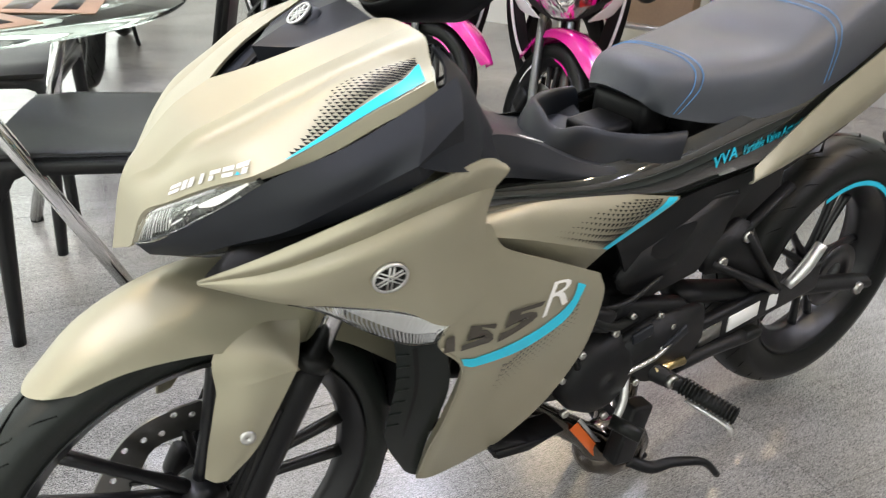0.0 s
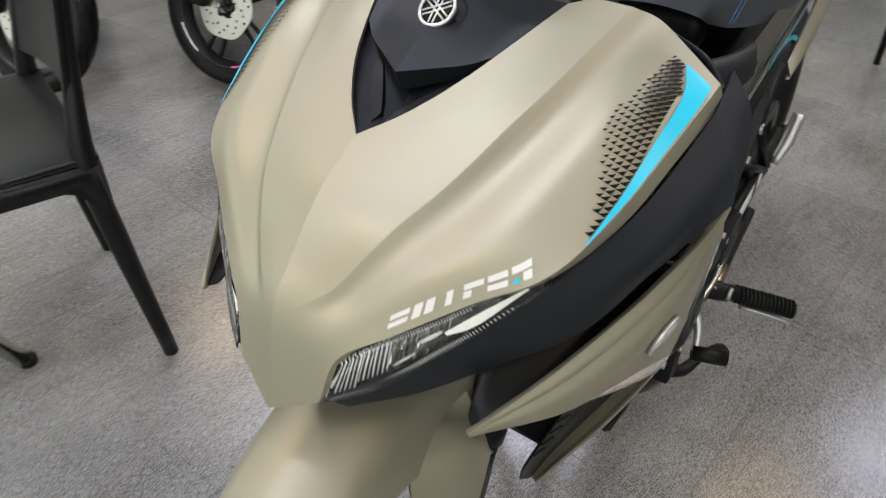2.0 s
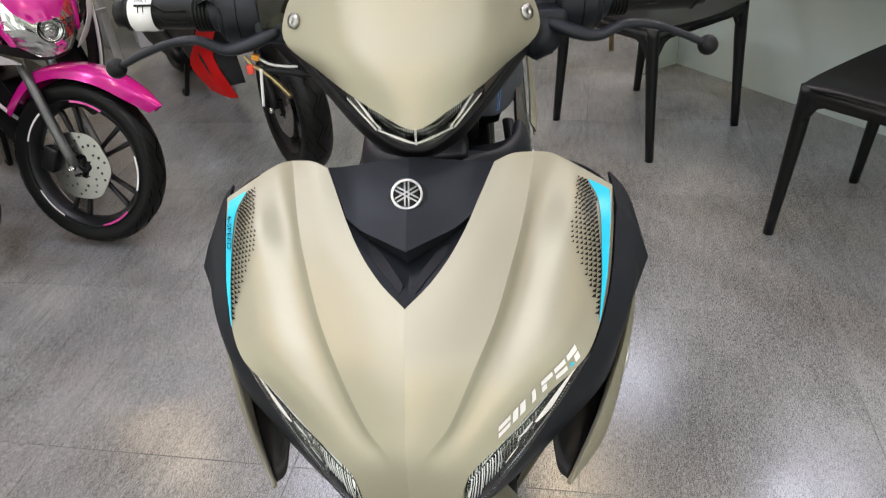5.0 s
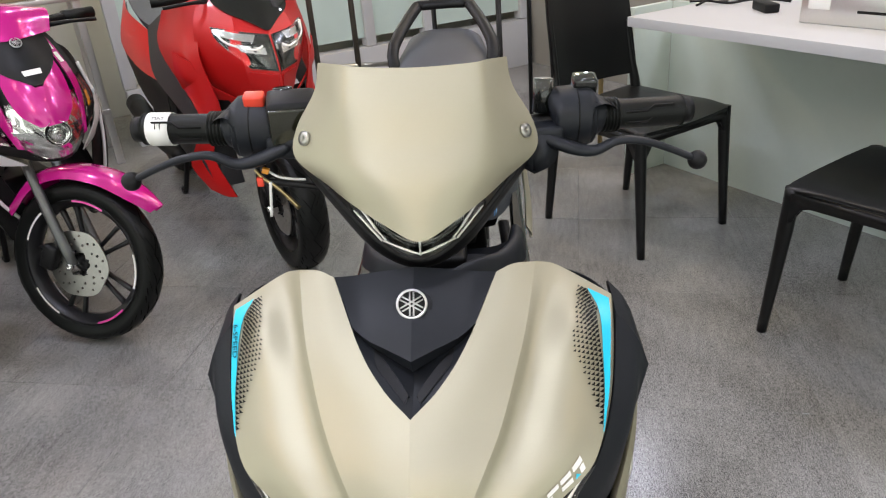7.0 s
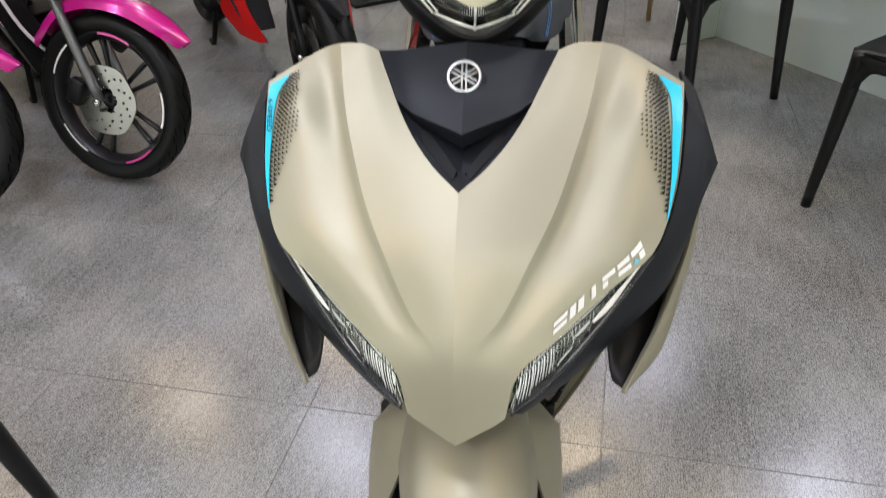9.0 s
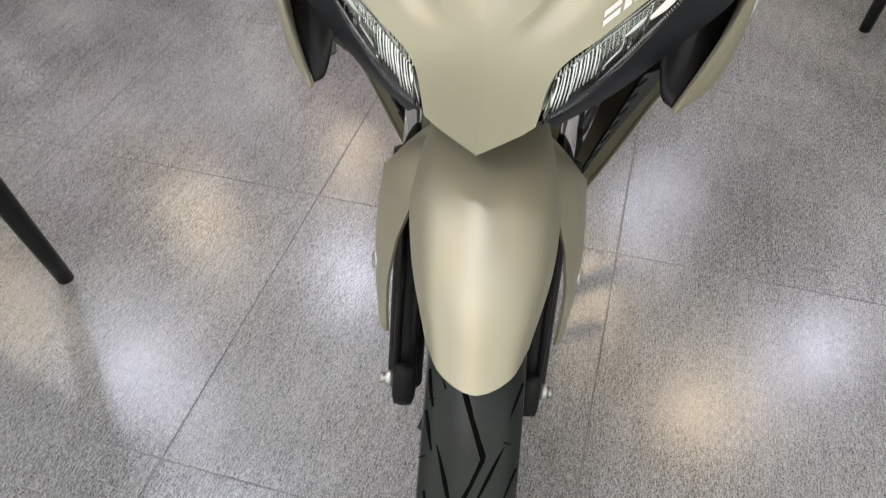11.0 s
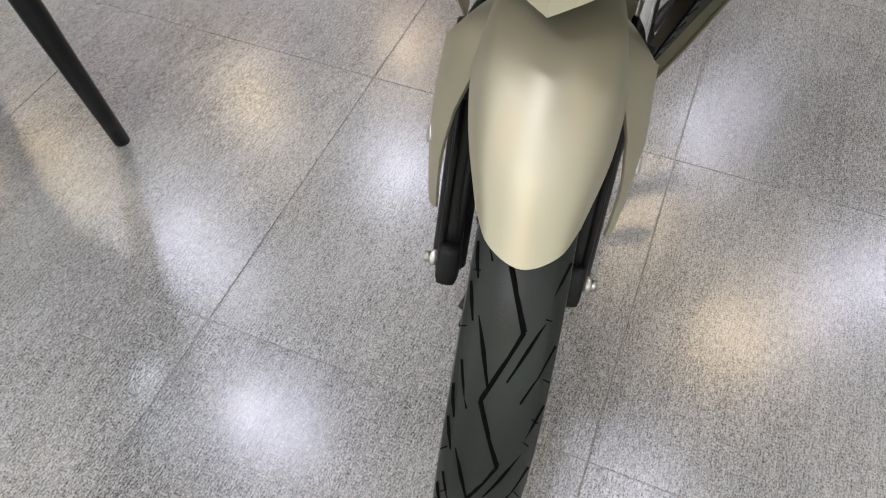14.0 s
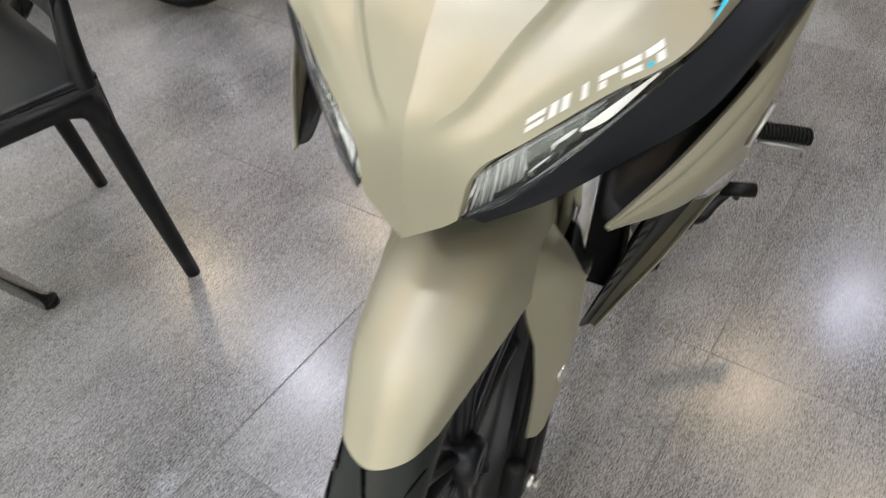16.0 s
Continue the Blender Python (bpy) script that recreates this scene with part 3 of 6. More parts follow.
# badge cover in the cowl's opening, and the vents below it
cover_half = [[(0, 0.150, 0.846), (0.020, 0.163, 0.851), (0.042, 0.177, 0.858), (0.058, 0.190, 0.866)],
              [(0, 0.143, 0.862), (0.022, 0.158, 0.8645), (0.044, 0.172, 0.868), (0.060, 0.187, 0.874)],
              [(0, 0.185, 0.884), (0.026, 0.190, 0.881), (0.050, 0.198, 0.879), (0.066, 0.205, 0.882)],
              [(0, 0.245, 0.905), (0.035, 0.247, 0.900), (0.062, 0.246, 0.897), (0.081, 0.242, 0.898)]]
COVER = Surf([[Vector((-p[0], p[1], p[2])) for p in r[:0:-1]] + [Vector(p) for p in r] for r in cover_half], sharp_rows=(1,), sharp_cols=(3,))
part("badge_cover", COVER.mesh(8, 0.004), "charcoal", bike, "dark grey pointed badge cover")
VENT = Surf([[(-0.006, 0.104, 0.826), (0, 0.102, 0.826), (0.006, 0.104, 0.826)],
             [(-0.030, 0.128, 0.838), (0, 0.130, 0.830), (0.030, 0.128, 0.838)],
             [(-0.055, 0.168, 0.858), (0, 0.168, 0.842), (0.055, 0.168, 0.858)],
             [(-0.082, 0.238, 0.890), (0, 0.24, 0.87), (0.082, 0.238, 0.890)]], sharp_cols=(1,))
part("vent_panel", VENT.mesh(8, 0.003), "charcoal", bike)
for sgn in (-1, 1):
    FIN = Surf([[Vector((sgn * x, y, z - 0.007)) for x, y, z in r] for r in (
        ((0.007, 0.122, 0.838), (0.020, 0.138, 0.846), (0.036, 0.158, 0.856), (0.050, 0.178, 0.864)),
        ((0.004, 0.130, 0.842), (0.015, 0.146, 0.850), (0.030, 0.166, 0.859), (0.044, 0.184, 0.866)),
        ((0.002, 0.133, 0.834), (0.012, 0.149, 0.842), (0.026, 0.168, 0.850), (0.040, 0.186, 0.858)))], sharp_rows=(1,), toward=(0, -1, 1))
    part("vent_fin", FIN.mesh(5, 0.002), "black", bike)


def badge(name, parent, centre, normal, radius, up=(0, 0, 1)):
    """A plain round badge: dark disc, silver rim and crossed bars."""
    n = Vector(normal).normalized()
    m = Matrix.Translation(centre) @ n.to_track_quat("Z", "Y").to_matrix().to_4x4()
    b = lathe([(radius * 0.99, 0), (radius * 0.97, 0.003), (0.0005, 0.003), (0.0005, 0)], axis="z", n=40)
    d = part(name, b, "decal_black", parent, "round black and silver badge")
    d.matrix_basis = m
    rim = lathe([(radius, 0.0), (radius, 0.0042), (radius * 0.86, 0.0042), (radius * 0.84, 0.003)], axis="z", n=40)
    part("rim", rim, "silver", d)
    bars = bmesh.new()
    for k in range(3):
        a = math.pi * k / 3 + math.pi / 2
        for off in (-0.12, 0.12):
            o = Vector((-math.sin(a), math.cos(a), 0)) * off * radius
            e = Vector((math.cos(a), math.sin(a), 0)) * radius * 0.78
            rod(o - e + Vector((0, 0, 0.0035)), o + e + Vector((0, 0, 0.0035)), radius * 0.055, 6, bars)
    part("emblem", bars, "silver", d, kind="stuff")
    return d


part("badge_seat", lathe([(0.0225, -0.014), (0.0185, -0.0005), (0.001, -0.0005), (0.001, -0.014)], axis="z", n=32), "charcoal", bike).matrix_basis = \
    Matrix.Translation((0, 0.1975, 0.8875)) @ Vector((0, -0.66, 0.75)).to_track_quat("Z", "Y").to_matrix().to_4x4()
badge("badge", bike, (0, 0.1965, 0.8895), (0, -0.66, 0.75), 0.0150)

# graphics on the cowl: cyan flash, black triangle screen, word marks
def write_on(surf, text, start, along, upward, mat, name, parent, label="", slant=0.0, lift=0.0012):
    """Lettering laid on a sheet: start (u, v) of the first letter's foot, along and upward: (u, v) steps for one unit of type."""
    cu = bpy.data.curves.new("type", "FONT")
    cu.body = text
    cu.size = 1.0
    cu.shear = slant
    cu.resolution_u = 2
    tmp = new("type", cu)
    me = tmp.to_mesh().copy()
    bpy.data.objects.remove(tmp)
    bm = bmesh.new()
    bm.from_mesh(me)
    bpy.data.meshes.remove(me)
    bmesh.ops.remove_doubles(bm, verts=bm.verts, dist=0.0001)
    for v in bm.verts:
        u = min(max(start[0] + along[0] * v.co.x + upward[0] * v.co.y, 0), surf.nu)
        w = min(max(start[1] + along[1] * v.co.x + upward[1] * v.co.y, 0), surf.nv)
        v.co = surf.at(u, w) + surf.normal(u, w) * lift
    return part(name, bm, mat, parent, label)


def write_quad(surf, text, foot, end, top, mat, name, parent, label="", lift=0.0015, bold=0.02):
    """Lettering stretched over a slanted box on a sheet, given by three of its (u, v) corners."""
    cu = bpy.data.curves.new("type", "FONT")
    cu.body, cu.size, cu.resolution_u, cu.offset, cu.space_character = text, 1.0, 3, bold, 1.0 + 4 * bold
    tmp = new("type", cu)
    me = tmp.to_mesh().copy()
    bpy.data.objects.remove(tmp)
    bm = bmesh.new()
    bm.from_mesh(me)
    bpy.data.meshes.remove(me)
    bmesh.ops.remove_doubles(bm, verts=bm.verts, dist=0.0001)
    xs, ys = [v.co.x for v in bm.verts], [v.co.y for v in bm.verts]
    for v in bm.verts:
        a, c = (v.co.x - min(xs)) / (max(xs) - min(xs)), (v.co.y - min(ys)) / (max(ys) - min(ys))
        u = min(max(foot[0] + (end[0] - foot[0]) * a + (top[0] - foot[0]) * c, 0), surf.nu)
        w = min(max(foot[1] + (end[1] - foot[1]) * a + (top[1] - foot[1]) * c, 0), surf.nv)
        v.co = surf.at(u, w) + surf.normal(u, w) * lift
    return part(name, bm, mat, parent, label)


for s, sgn in ((COWL, 1), (COWL.flipped(), -1)):
    V = (lambda v: v) if sgn == 1 else (lambda v: 6 - v)
    flash = part("cyan_flash", s.strip([(6.84, V(4.22)), (6.47, V(4.62)), (5.5, V(4.80)), (4.5, V(4.97))], [(6.86, V(4.90)), (6.5, V(4.95)), (5.5, V(4.97)), (4.5, V(4.99))]), "cyan", bike, "cyan vinyl flash")
    tri = bmesh.new()
    rows = 27
    for i in range(rows):
        u = 4.6 + 2.22 * i / rows
        du = 2.22 / rows
        right = 4.97 - 0.17 * (u - 4.5) - (0.1 * (u - 5.5) if u > 5.5 else 0) if u < 6.47 else 4.60 - (u - 6.47) * 1.25
        left = 3.86 if u > 5.77 else 3.86 + (5.77 - u) * 0.86
        left += max(0, u - 6.45) * 0.2
        step = 0.112
        m = max(1, int((right - left) / step))
        for k in range(m):
            v0 = right - 0.02 - k * step
            grow = 0.95 - 0.5 * max(k - 1, 0) / max(m, 1) * (1.25 - 0.45 * i / rows)
            s.decal([(u, V(v0)), (u, V(v0 - step * grow)), (u + du * grow, V(v0))], 0.0011, 1, tri, 9)
            if i > 11 and k < (i - 8) * 0.3:
                low = grow * 0.72 * min(1, (i - 10) / 10)
                v1, u1 = v0 - step * 0.97, u + du * 0.97
                s.decal([(u1, V(v1)), (u1, V(v1 + step * low)), (u1 - du * low, V(v1))], 0.0011, 1, tri, 9)
    part("triangle_screen", tri, "decal_black", bike, "black triangle pattern", kind="stuff")
write_on(COWL.flipped(), "6-SPEED", (6.52, 6 - 4.91), (-0.195, 0.0), (0.0, 0.235), "decal_black", "speed_mark", bike, slant=0.2, lift=0.002)

# word mark on the left flank: slanted white strokes with a cyan corner
def stroke_uv(k, x, y):
    """A place in cell k of the mark; x runs along the mark, y from its foot up."""
    x = k + x * 0.84 + (y - 0.5) * 0.16
    u = 2.10 + 0.305 * x + 0.13 * y
    v = 4.70 + 0.030 * x - (0.34 - 0.05 * x / 6) * y
    return u, v


def stroke(k, x0, y0, x1, y1, bm):
    COWL.decal([stroke_uv(k, x0, y0), stroke_uv(k, x1, y0), stroke_uv(k, x1, y1), stroke_uv(k, x0, y1)], 0.0012, 1, bm, 0.08)


MARK = (((0, 0.6, 1, 1), (0, 0, 1, 0.4)), ((0, 0, 0.42, 1), (0.58, 0, 1, 1)), ((0.34, 0, 0.66, 1),),
        ((0, 0.6, 1, 1), (0, 0, 0.4, 0.5)), ((0, 0.6, 1, 1), (0, 0, 1, 0.4)), ((0, 0.6, 1, 1), (0.55, 0, 1, 0.5)))
for k, bars in enumerate(MARK):
    mark = bmesh.new()
    for x0, y0, x1, y1 in bars:
        stroke(k, x0, y0, x1, y1, mark)
    part("word_mark_block", mark, "decal_white", bike, "white slanted block of the word mark")
cy = bmesh.new()
COWL.decal([stroke_uv(5, 0.0, 0.0), stroke_uv(5, 0.5, 0.0), stroke_uv(5, 0.18, 0.36)], 0.0012, 1, cy, 0.2)
part("word_mark_corner", cy, "cyan", bike)

# side fairings: a pointed wing running back into a large plate
WING = Surf([[(0.142, 0.037, 0.685), (0.174, 0.095, 0.716), (0.203, 0.165, 0.752), (0.218, 0.235, 0.779), (0.206, 0.300, 0.790), (0.186, 0.340, 0.772)],
             [(0.142, 0.037, 0.684), (0.180, 0.100, 0.708), (0.208, 0.170, 0.740), (0.218, 0.240, 0.764), (0.209, 0.300, 0.776), (0.195, 0.338, 0.768)],
             [(0.142, 0.037, 0.683), (0.173, 0.102, 0.697), (0.196, 0.172, 0.723), (0.205, 0.240, 0.746), (0.201, 0.295, 0.754), (0.193, 0.325, 0.752)],
             [(0.142, 0.037, 0.682), (0.180, 0.103, 0.688), (0.205, 0.172, 0.706), (0.213, 0.240, 0.722), (0.206, 0.290, 0.728), (0.197, 0.314, 0.722)],
             [(0.142, 0.038, 0.681), (0.180, 0.105, 0.672), (0.198, 0.175, 0.672), (0.205, 0.240, 0.674), (0.202, 0.292, 0.676), (0.196, 0.322, 0.682)],
             [(0.142, 0.039, 0.680), (0.173, 0.105, 0.661), (0.189, 0.160, 0.652), (0.199, 0.222, 0.635), (0.198, 0.280, 0.603), (0.192, 0.345, 0.640)]], sharp_rows=(2,))
PLATE = Surf([[(0.196, 0.277, 0.597), (0.195, 0.313, 0.711), (0.188, 0.350, 0.675), (0.176, 0.432, 0.635), (0.163, 0.525, 0.590)],
              [(0.186, 0.277, 0.564), (0.191, 0.325, 0.620), (0.186, 0.370, 0.610), (0.175, 0.450, 0.580), (0.161, 0.540, 0.550)],
              [(0.172, 0.318, 0.511), (0.177, 0.345, 0.520), (0.173, 0.395, 0.510), (0.162, 0.460, 0.485), (0.149, 0.532, 0.460)],
              [(0.130, 0.325, 0.400), (0.136, 0.345, 0.400), (0.135, 0.385, 0.395), (0.130, 0.435, 0.382), (0.124, 0.500, 0.362)],
              [(0.095, 0.326, 0.320), (0.100, 0.345, 0.315), (0.101, 0.375, 0.310), (0.100, 0.410, 0.300), (0.100, 0.450, 0.291)],
              [(0.060, 0.332, 0.234), (0.063, 0.342, 0.231), (0.067, 0.358, 0.232), (0.072, 0.380, 0.240), (0.079, 0.410, 0.252)]])
def droop(ob, side):
    """The wing on the right flank hangs a little lower at its tip."""
    for v in ob.data.vertices:
        if side < 0:
            v.co.z -= 0.010 * max(0, 1 - (v.co.y - 0.037) / 0.12)
    return ob


for s, _ in both(WING):
    droop(part("fairing_wing", s.mesh(7, 0.004), "khaki", bike, "matte khaki pointed fairing wing"), s.rows[0][0].x)
for s, _ in both(PLATE):
    part("fairing_plate", s.mesh(7, 0.004), "khaki", bike, "matte khaki lower fairing")
# the lower fairing's front edge turns inwards
EDGE = Surf([[p + Vector((-0.017 * f, 0.010 * f, 0)) for f in (0, 0.5, 1)] for p in (r[0] for r in PLATE.rows[1:])], toward=(0, -1, 0))
for s, _ in both(EDGE):
    part("fairing_lip", s.mesh(7, 0.003), "khaki", bike)
# black liners inside the wing tips
for sgn in (-1, 1):
    LINER = Surf([[Vector((sgn * x, y, z)) for x, y, z in r] for r in (
        ((0.1395, 0.044, 0.682), (0.168, 0.100, 0.692), (0.188, 0.165, 0.702), (0.195, 0.24, 0.707)),
        ((0.131, 0.052, 0.686), (0.152, 0.105, 0.703), (0.168, 0.168, 0.720), (0.173, 0.24, 0.730)),
        ((0.127, 0.072, 0.704), (0.140, 0.115, 0.715), (0.152, 0.175, 0.735), (0.155, 0.25, 0.750)),
        ((0.108, 0.076, 0.706), (0.122, 0.122, 0.717), (0.138, 0.180, 0.737), (0.140, 0.25, 0.752)))], sharp_rows=(2,), toward=(0, -1, -1))
    droop(part("wing_liner", LINER.mesh(4, 0.003), "decal_black", bike, "black liner inside the wing"), sgn)

# front fork, wheel, fender, bars and visor turn together, seven degrees to the left
RAKE = 25.5
head = Vector((0, 0.34, 0.8))
axis = Vector((0, math.sin(radians(RAKE)), math.cos(radians(RAKE))))
STEER = Matrix.Translation((-0.011, 0, 0)) @ Matrix.Translation(head) @ Matrix.Rotation(radians(7), 4, axis) @ Matrix.Translation(-head)
AX = Vector((0, 0.040, 0.289))
FENDER_AX = Vector((0, 0.055, 0.289))
STEER_WHEEL = Matrix.Translation((0.002, 0, 0)) @ STEER
R_TYRE = 0.288
TURNED = []                              # parts that turn with the bars


def steer(ob, m=STEER):
    ob.matrix_basis = m @ ob.matrix_basis
    TURNED.append(ob)
    return ob


def tyre_profile(R, w):
    r = R - w * 0.74
    return [(r, -w * 0.36), (r + 0.012, -w * 0.44), (R - w * 0.38, -w * 0.5), (R - w * 0.22, -w * 0.475), (R - w * 0.08, -w * 0.33), (R - 0.002, -w * 0.15), (R, 0),
            (R - 0.002, w * 0.15), (R - w * 0.08, w * 0.33), (R - w * 0.22, w * 0.475), (R - w * 0.38, w * 0.5), (r + 0.012, w * 0.44), (r, w * 0.36)]


def tread(R, w, bm, n=15):
    """The long zigzag groove and its slanted side cuts, laid on as shade-dark bars."""
    period = 2 * math.pi / n

    def on(t, x):
        x = max(min(x, w * 0.46), -w * 0.46)
        drop = (abs(x) / (w / 2)) ** 2.4 * w * 0.24
        r = R - 0.0003 - drop
        return Vector((x, -r * math.cos(t), r * math.sin(t)))
    s = w / 0.093

    def cut(p0, p1, r=0.0017):
        (q0, x0), (q1, x1) = p0, p1
        tube([on(q0, x0 * s), on((q0 + q1) / 2, (x0 + x1) / 2 * s), on(q1, x1 * s)], [r * 0.7, r, r * 0.5], 6, 3, bm, flat=0.4)
    for k in range(n):
        a = period * (k + 0.45)
        tube([on(a, -0.016 * s), on(a + period * 0.25, -0.003 * s), on(a + period * 0.5, 0.011 * s)], 0.0019, 6, 3, bm, flat=0.4)
        tube([on(a + period * 0.5, 0.011 * s), on(a + period * 0.78, -0.004 * s), on(a + period, -0.016 * s)], 0.0024, 6, 3, bm, flat=0.4)
        for q0, x0, q1, x1 in ((0.55, -0.030, 0.10, -0.012), (0.22, -0.039, -0.10, -0.027), (0.02, -0.044, -0.22, -0.037), (0.75, -0.043, 0.50, -0.035),
                               (0.60, 0.030, 0.16, 0.004), (0.42, 0.042, 0.02, 0.020), (0.98, 0.043, 0.72, 0.030)):
            cut((a + period * q0, x0), (a + period * q1, x1), 0.0019 if x0 < 0 else 0.0014)


def wheel(name, parent, centre, R, w, spokes, label, disc_side=0, post=None, rubber="rubber"):
    t = part(name, lathe([(R - w * 0.76, -w * 0.34), (R - w * 0.70, -w * 0.42), (R - w * 0.74, -w * 0.30), (R - w * 0.95, -w * 0.12), (R - w * 0.95, w * 0.12),
                          (R - w * 0.74, w * 0.30), (R - w * 0.70, w * 0.42), (R - w * 0.76, w * 0.34), (R - w * 1.02, w * 0.12), (R - w * 1.02, -w * 0.12)], n=72), "wheel", parent, label)
    part("tyre", lathe(tyre_profile(R, w), n=96), rubber, t, "grooved black tyre")
    b = bmesh.new()
    tread(R, w, b)
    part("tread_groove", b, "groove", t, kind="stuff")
    part("hub", lathe([(0.001, -0.03), (0.024, -0.03), (0.03, -0.018), (0.03, 0.018), (0.024, 0.03), (0.001, 0.03)], n=32), "wheel", t)
    for k in range(spokes):
        for d in (-0.16, 0.16):
            a = 2 * math.pi * k / spokes
            p = Vector((0, math.cos(a + d * 1.6) * 0.026, math.sin(a + d * 1.6) * 0.026))
            q = Vector((0, math.cos(a + d) * (R - w * 0.98), math.sin(a + d) * (R - w * 0.98)))
            part("spoke", tube([p, (p + q) / 2, q], [0.012, 0.009, 0.011], 8, 4, flat=0.8), "wheel", t)
    t.location = centre
    if post:
        post(t)
    return t


def brake_disc(parent, x, R=0.122, inner=0.62, mat="disc"):
    b = bmesh.new()
    loops = [(0, 0, R, 72, 0.0025), (0, 0, R * inner, 48, 0.004)]
    for k in range(30):
        a = 2 * math.pi * k / 30
        r = R * (inner + (1 - inner) * (0.38, 0.58, 0.78)[k % 3])
        loops.append((math.cos(a) * r, math.sin(a) * r, 0.0046, 10, 0))
    for cy, cz, r, n, wave in loops:
        ring = [b.verts.new((x, cy + (r + wave * math.cos(6 * i * 6.2832 / n)) * math.cos(i * 6.2832 / n), cz + (r + wave * math.cos(6 * i * 6.2832 / n)) * math.sin(i * 6.2832 / n))) for i in range(n)]
        for i in range(n):
            b.edges.new((ring[i], ring[(i + 1) % n]))
    bmesh.ops.triangle_fill(b, edges=b.edges[:], use_beauty=True, use_dissolve=False)
    flat = bmesh.ops.extrude_face_region(b, geom=b.faces[:])
    for v in flat["geom"]:
        if isinstance(v, bmesh.types.BMVert):
            v.co.x += 0.004
    o = part("brake_disc", b, mat, parent, "drilled steel brake disc", smooth=False)
    arms = bmesh.new()
    for k in range(5):
        a = 2 * math.pi * k / 5
        tube([(x * 0.7, math.cos(a) * 0.03, math.sin(a) * 0.03), (x, math.cos(a + 0.3) * R * (inner + 0.03), math.sin(a + 0.3) * R * (inner + 0.03))], 0.008, 8, 3, arms, flat=0.5)
    part("disc_carrier", arms, "wheel", o, kind="stuff")
    return o


fw = wheel("front_wheel", bike, AX, R_TYRE, 0.078, 5, "black five-spoke front wheel", rubber="front_rubber")
hairs = bmesh.new()
rnd = random.Random(8)
for k in range(64):
    a, e = 2 * math.pi * k / 64 + rnd.uniform(-0.03, 0.03), rnd.choice((-1, 1)) * rnd.uniform(0.022, 0.034)
    r = R_TYRE - 0.001 - (abs(e) / 0.039) ** 2.4 * 0.078 * 0.24
    p = Vector((e, -r * math.cos(a), r * math.sin(a)))
    rod(p, p + Vector((math.copysign(0.005, e), -0.004 * math.cos(a), 0.004 * math.sin(a))), 0.0005, 5, hairs)
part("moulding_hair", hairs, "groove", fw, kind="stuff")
brake_disc(fw, -0.041)
steer(fw, STEER_WHEEL)

up = Vector((0, math.sin(radians(RAKE)), math.cos(radians(RAKE))))
fwd = Vector((0, -math.cos(radians(RAKE)), math.sin(radians(RAKE))))
for sgn in (-1, 1):
    lug = AX + Vector((sgn * 0.070, 0, 0))
    foot = Vector((sgn * 0.071, 0.059, 0.289)) - up * 0.02
    sl = part("fork_slider", tube([foot, foot + up * 0.16, foot + up * 0.262], [0.020, 0.0205, 0.0235], 16, 3), "black", bike, "black fork slider")
    for dx in (-0.009, 0.009):
        part("fork_rib", rod(foot + fwd * 0.018 + up * 0.0 + Vector((dx, 0, 0)), foot + fwd * 0.019 + up * 0.2 + Vector((dx, 0, 0)), 0.0045, 8), "black", sl)
    part("dust_seal", rod(foot + up * 0.258, foot + up * 0.274, 0.026, 20), "rubber", sl)
    part("fork_tube", rod(foot + up * 0.25, foot + up * 0.58, 0.0165, 24), "chrome", sl, "chrome fork tube")
    part("fork_foot", box((0.026, 0.058, 0.05), lug + Vector((0, 0.008, -0.004)), (-RAKE, 0, 0), 0.010), "black", sl)
    part("axle_nut", lathe([(0.010, sgn * 0.083), (0.010, sgn * 0.091), (0.001, sgn * 0.091), (0.001, sgn * 0.083)], AX, n=6), "alu", sl)
    part("axle_end", lathe([(0.0065, sgn * 0.090), (0.0065, sgn * 0.098), (0.001, sgn * 0.098), (0.001, sgn * 0.090)], AX, n=14), "steel", sl)
    steer(sl, STEER_WHEEL)


# front fender: a hood over the tyre with side ears round the fork
def fend(a, r, x):
    """Angle from straight ahead, radius from the axle."""
    return Vector((x, FENDER_AX.y - r * math.cos(radians(a)), FENDER_AX.z + r * math.sin(radians(a))))


FENDER = Surf([[fend(61, 0.288, -0.040), fend(56, 0.300, -0.026), fend(53.5, 0.305, 0), fend(56, 0.300, 0.026), fend(61, 0.288, 0.040)],
               [fend(73, 0.284, -0.056), fend(70, 0.312, -0.040), fend(69, 0.324, 0), fend(70, 0.312, 0.040), fend(73, 0.284, 0.056)],
               [fend(88, 0.270, -0.066), fend(87, 0.320, -0.048), fend(86, 0.340, 0), fend(87, 0.320, 0.048), fend(88, 0.270, 0.066)],
               [fend(102, 0.256, -0.068), fend(104, 0.326, -0.046), fend(104, 0.348, 0), fend(104, 0.326, 0.046), fend(102, 0.256, 0.068)],
               [fend(122, 0.270, -0.060), fend(122, 0.325, -0.042), fend(122, 0.340, 0), fend(122, 0.325, 0.042), fend(122, 0.270, 0.060)],
               [fend(150, 0.288, -0.055), fend(150, 0.312, -0.042), fend(150, 0.322, 0), fend(150, 0.312, 0.042), fend(150, 0.288, 0.055)]])
fender = part("front_fender", FENDER.mesh(7, 0.003), "khaki", bike, "matte khaki front fender")
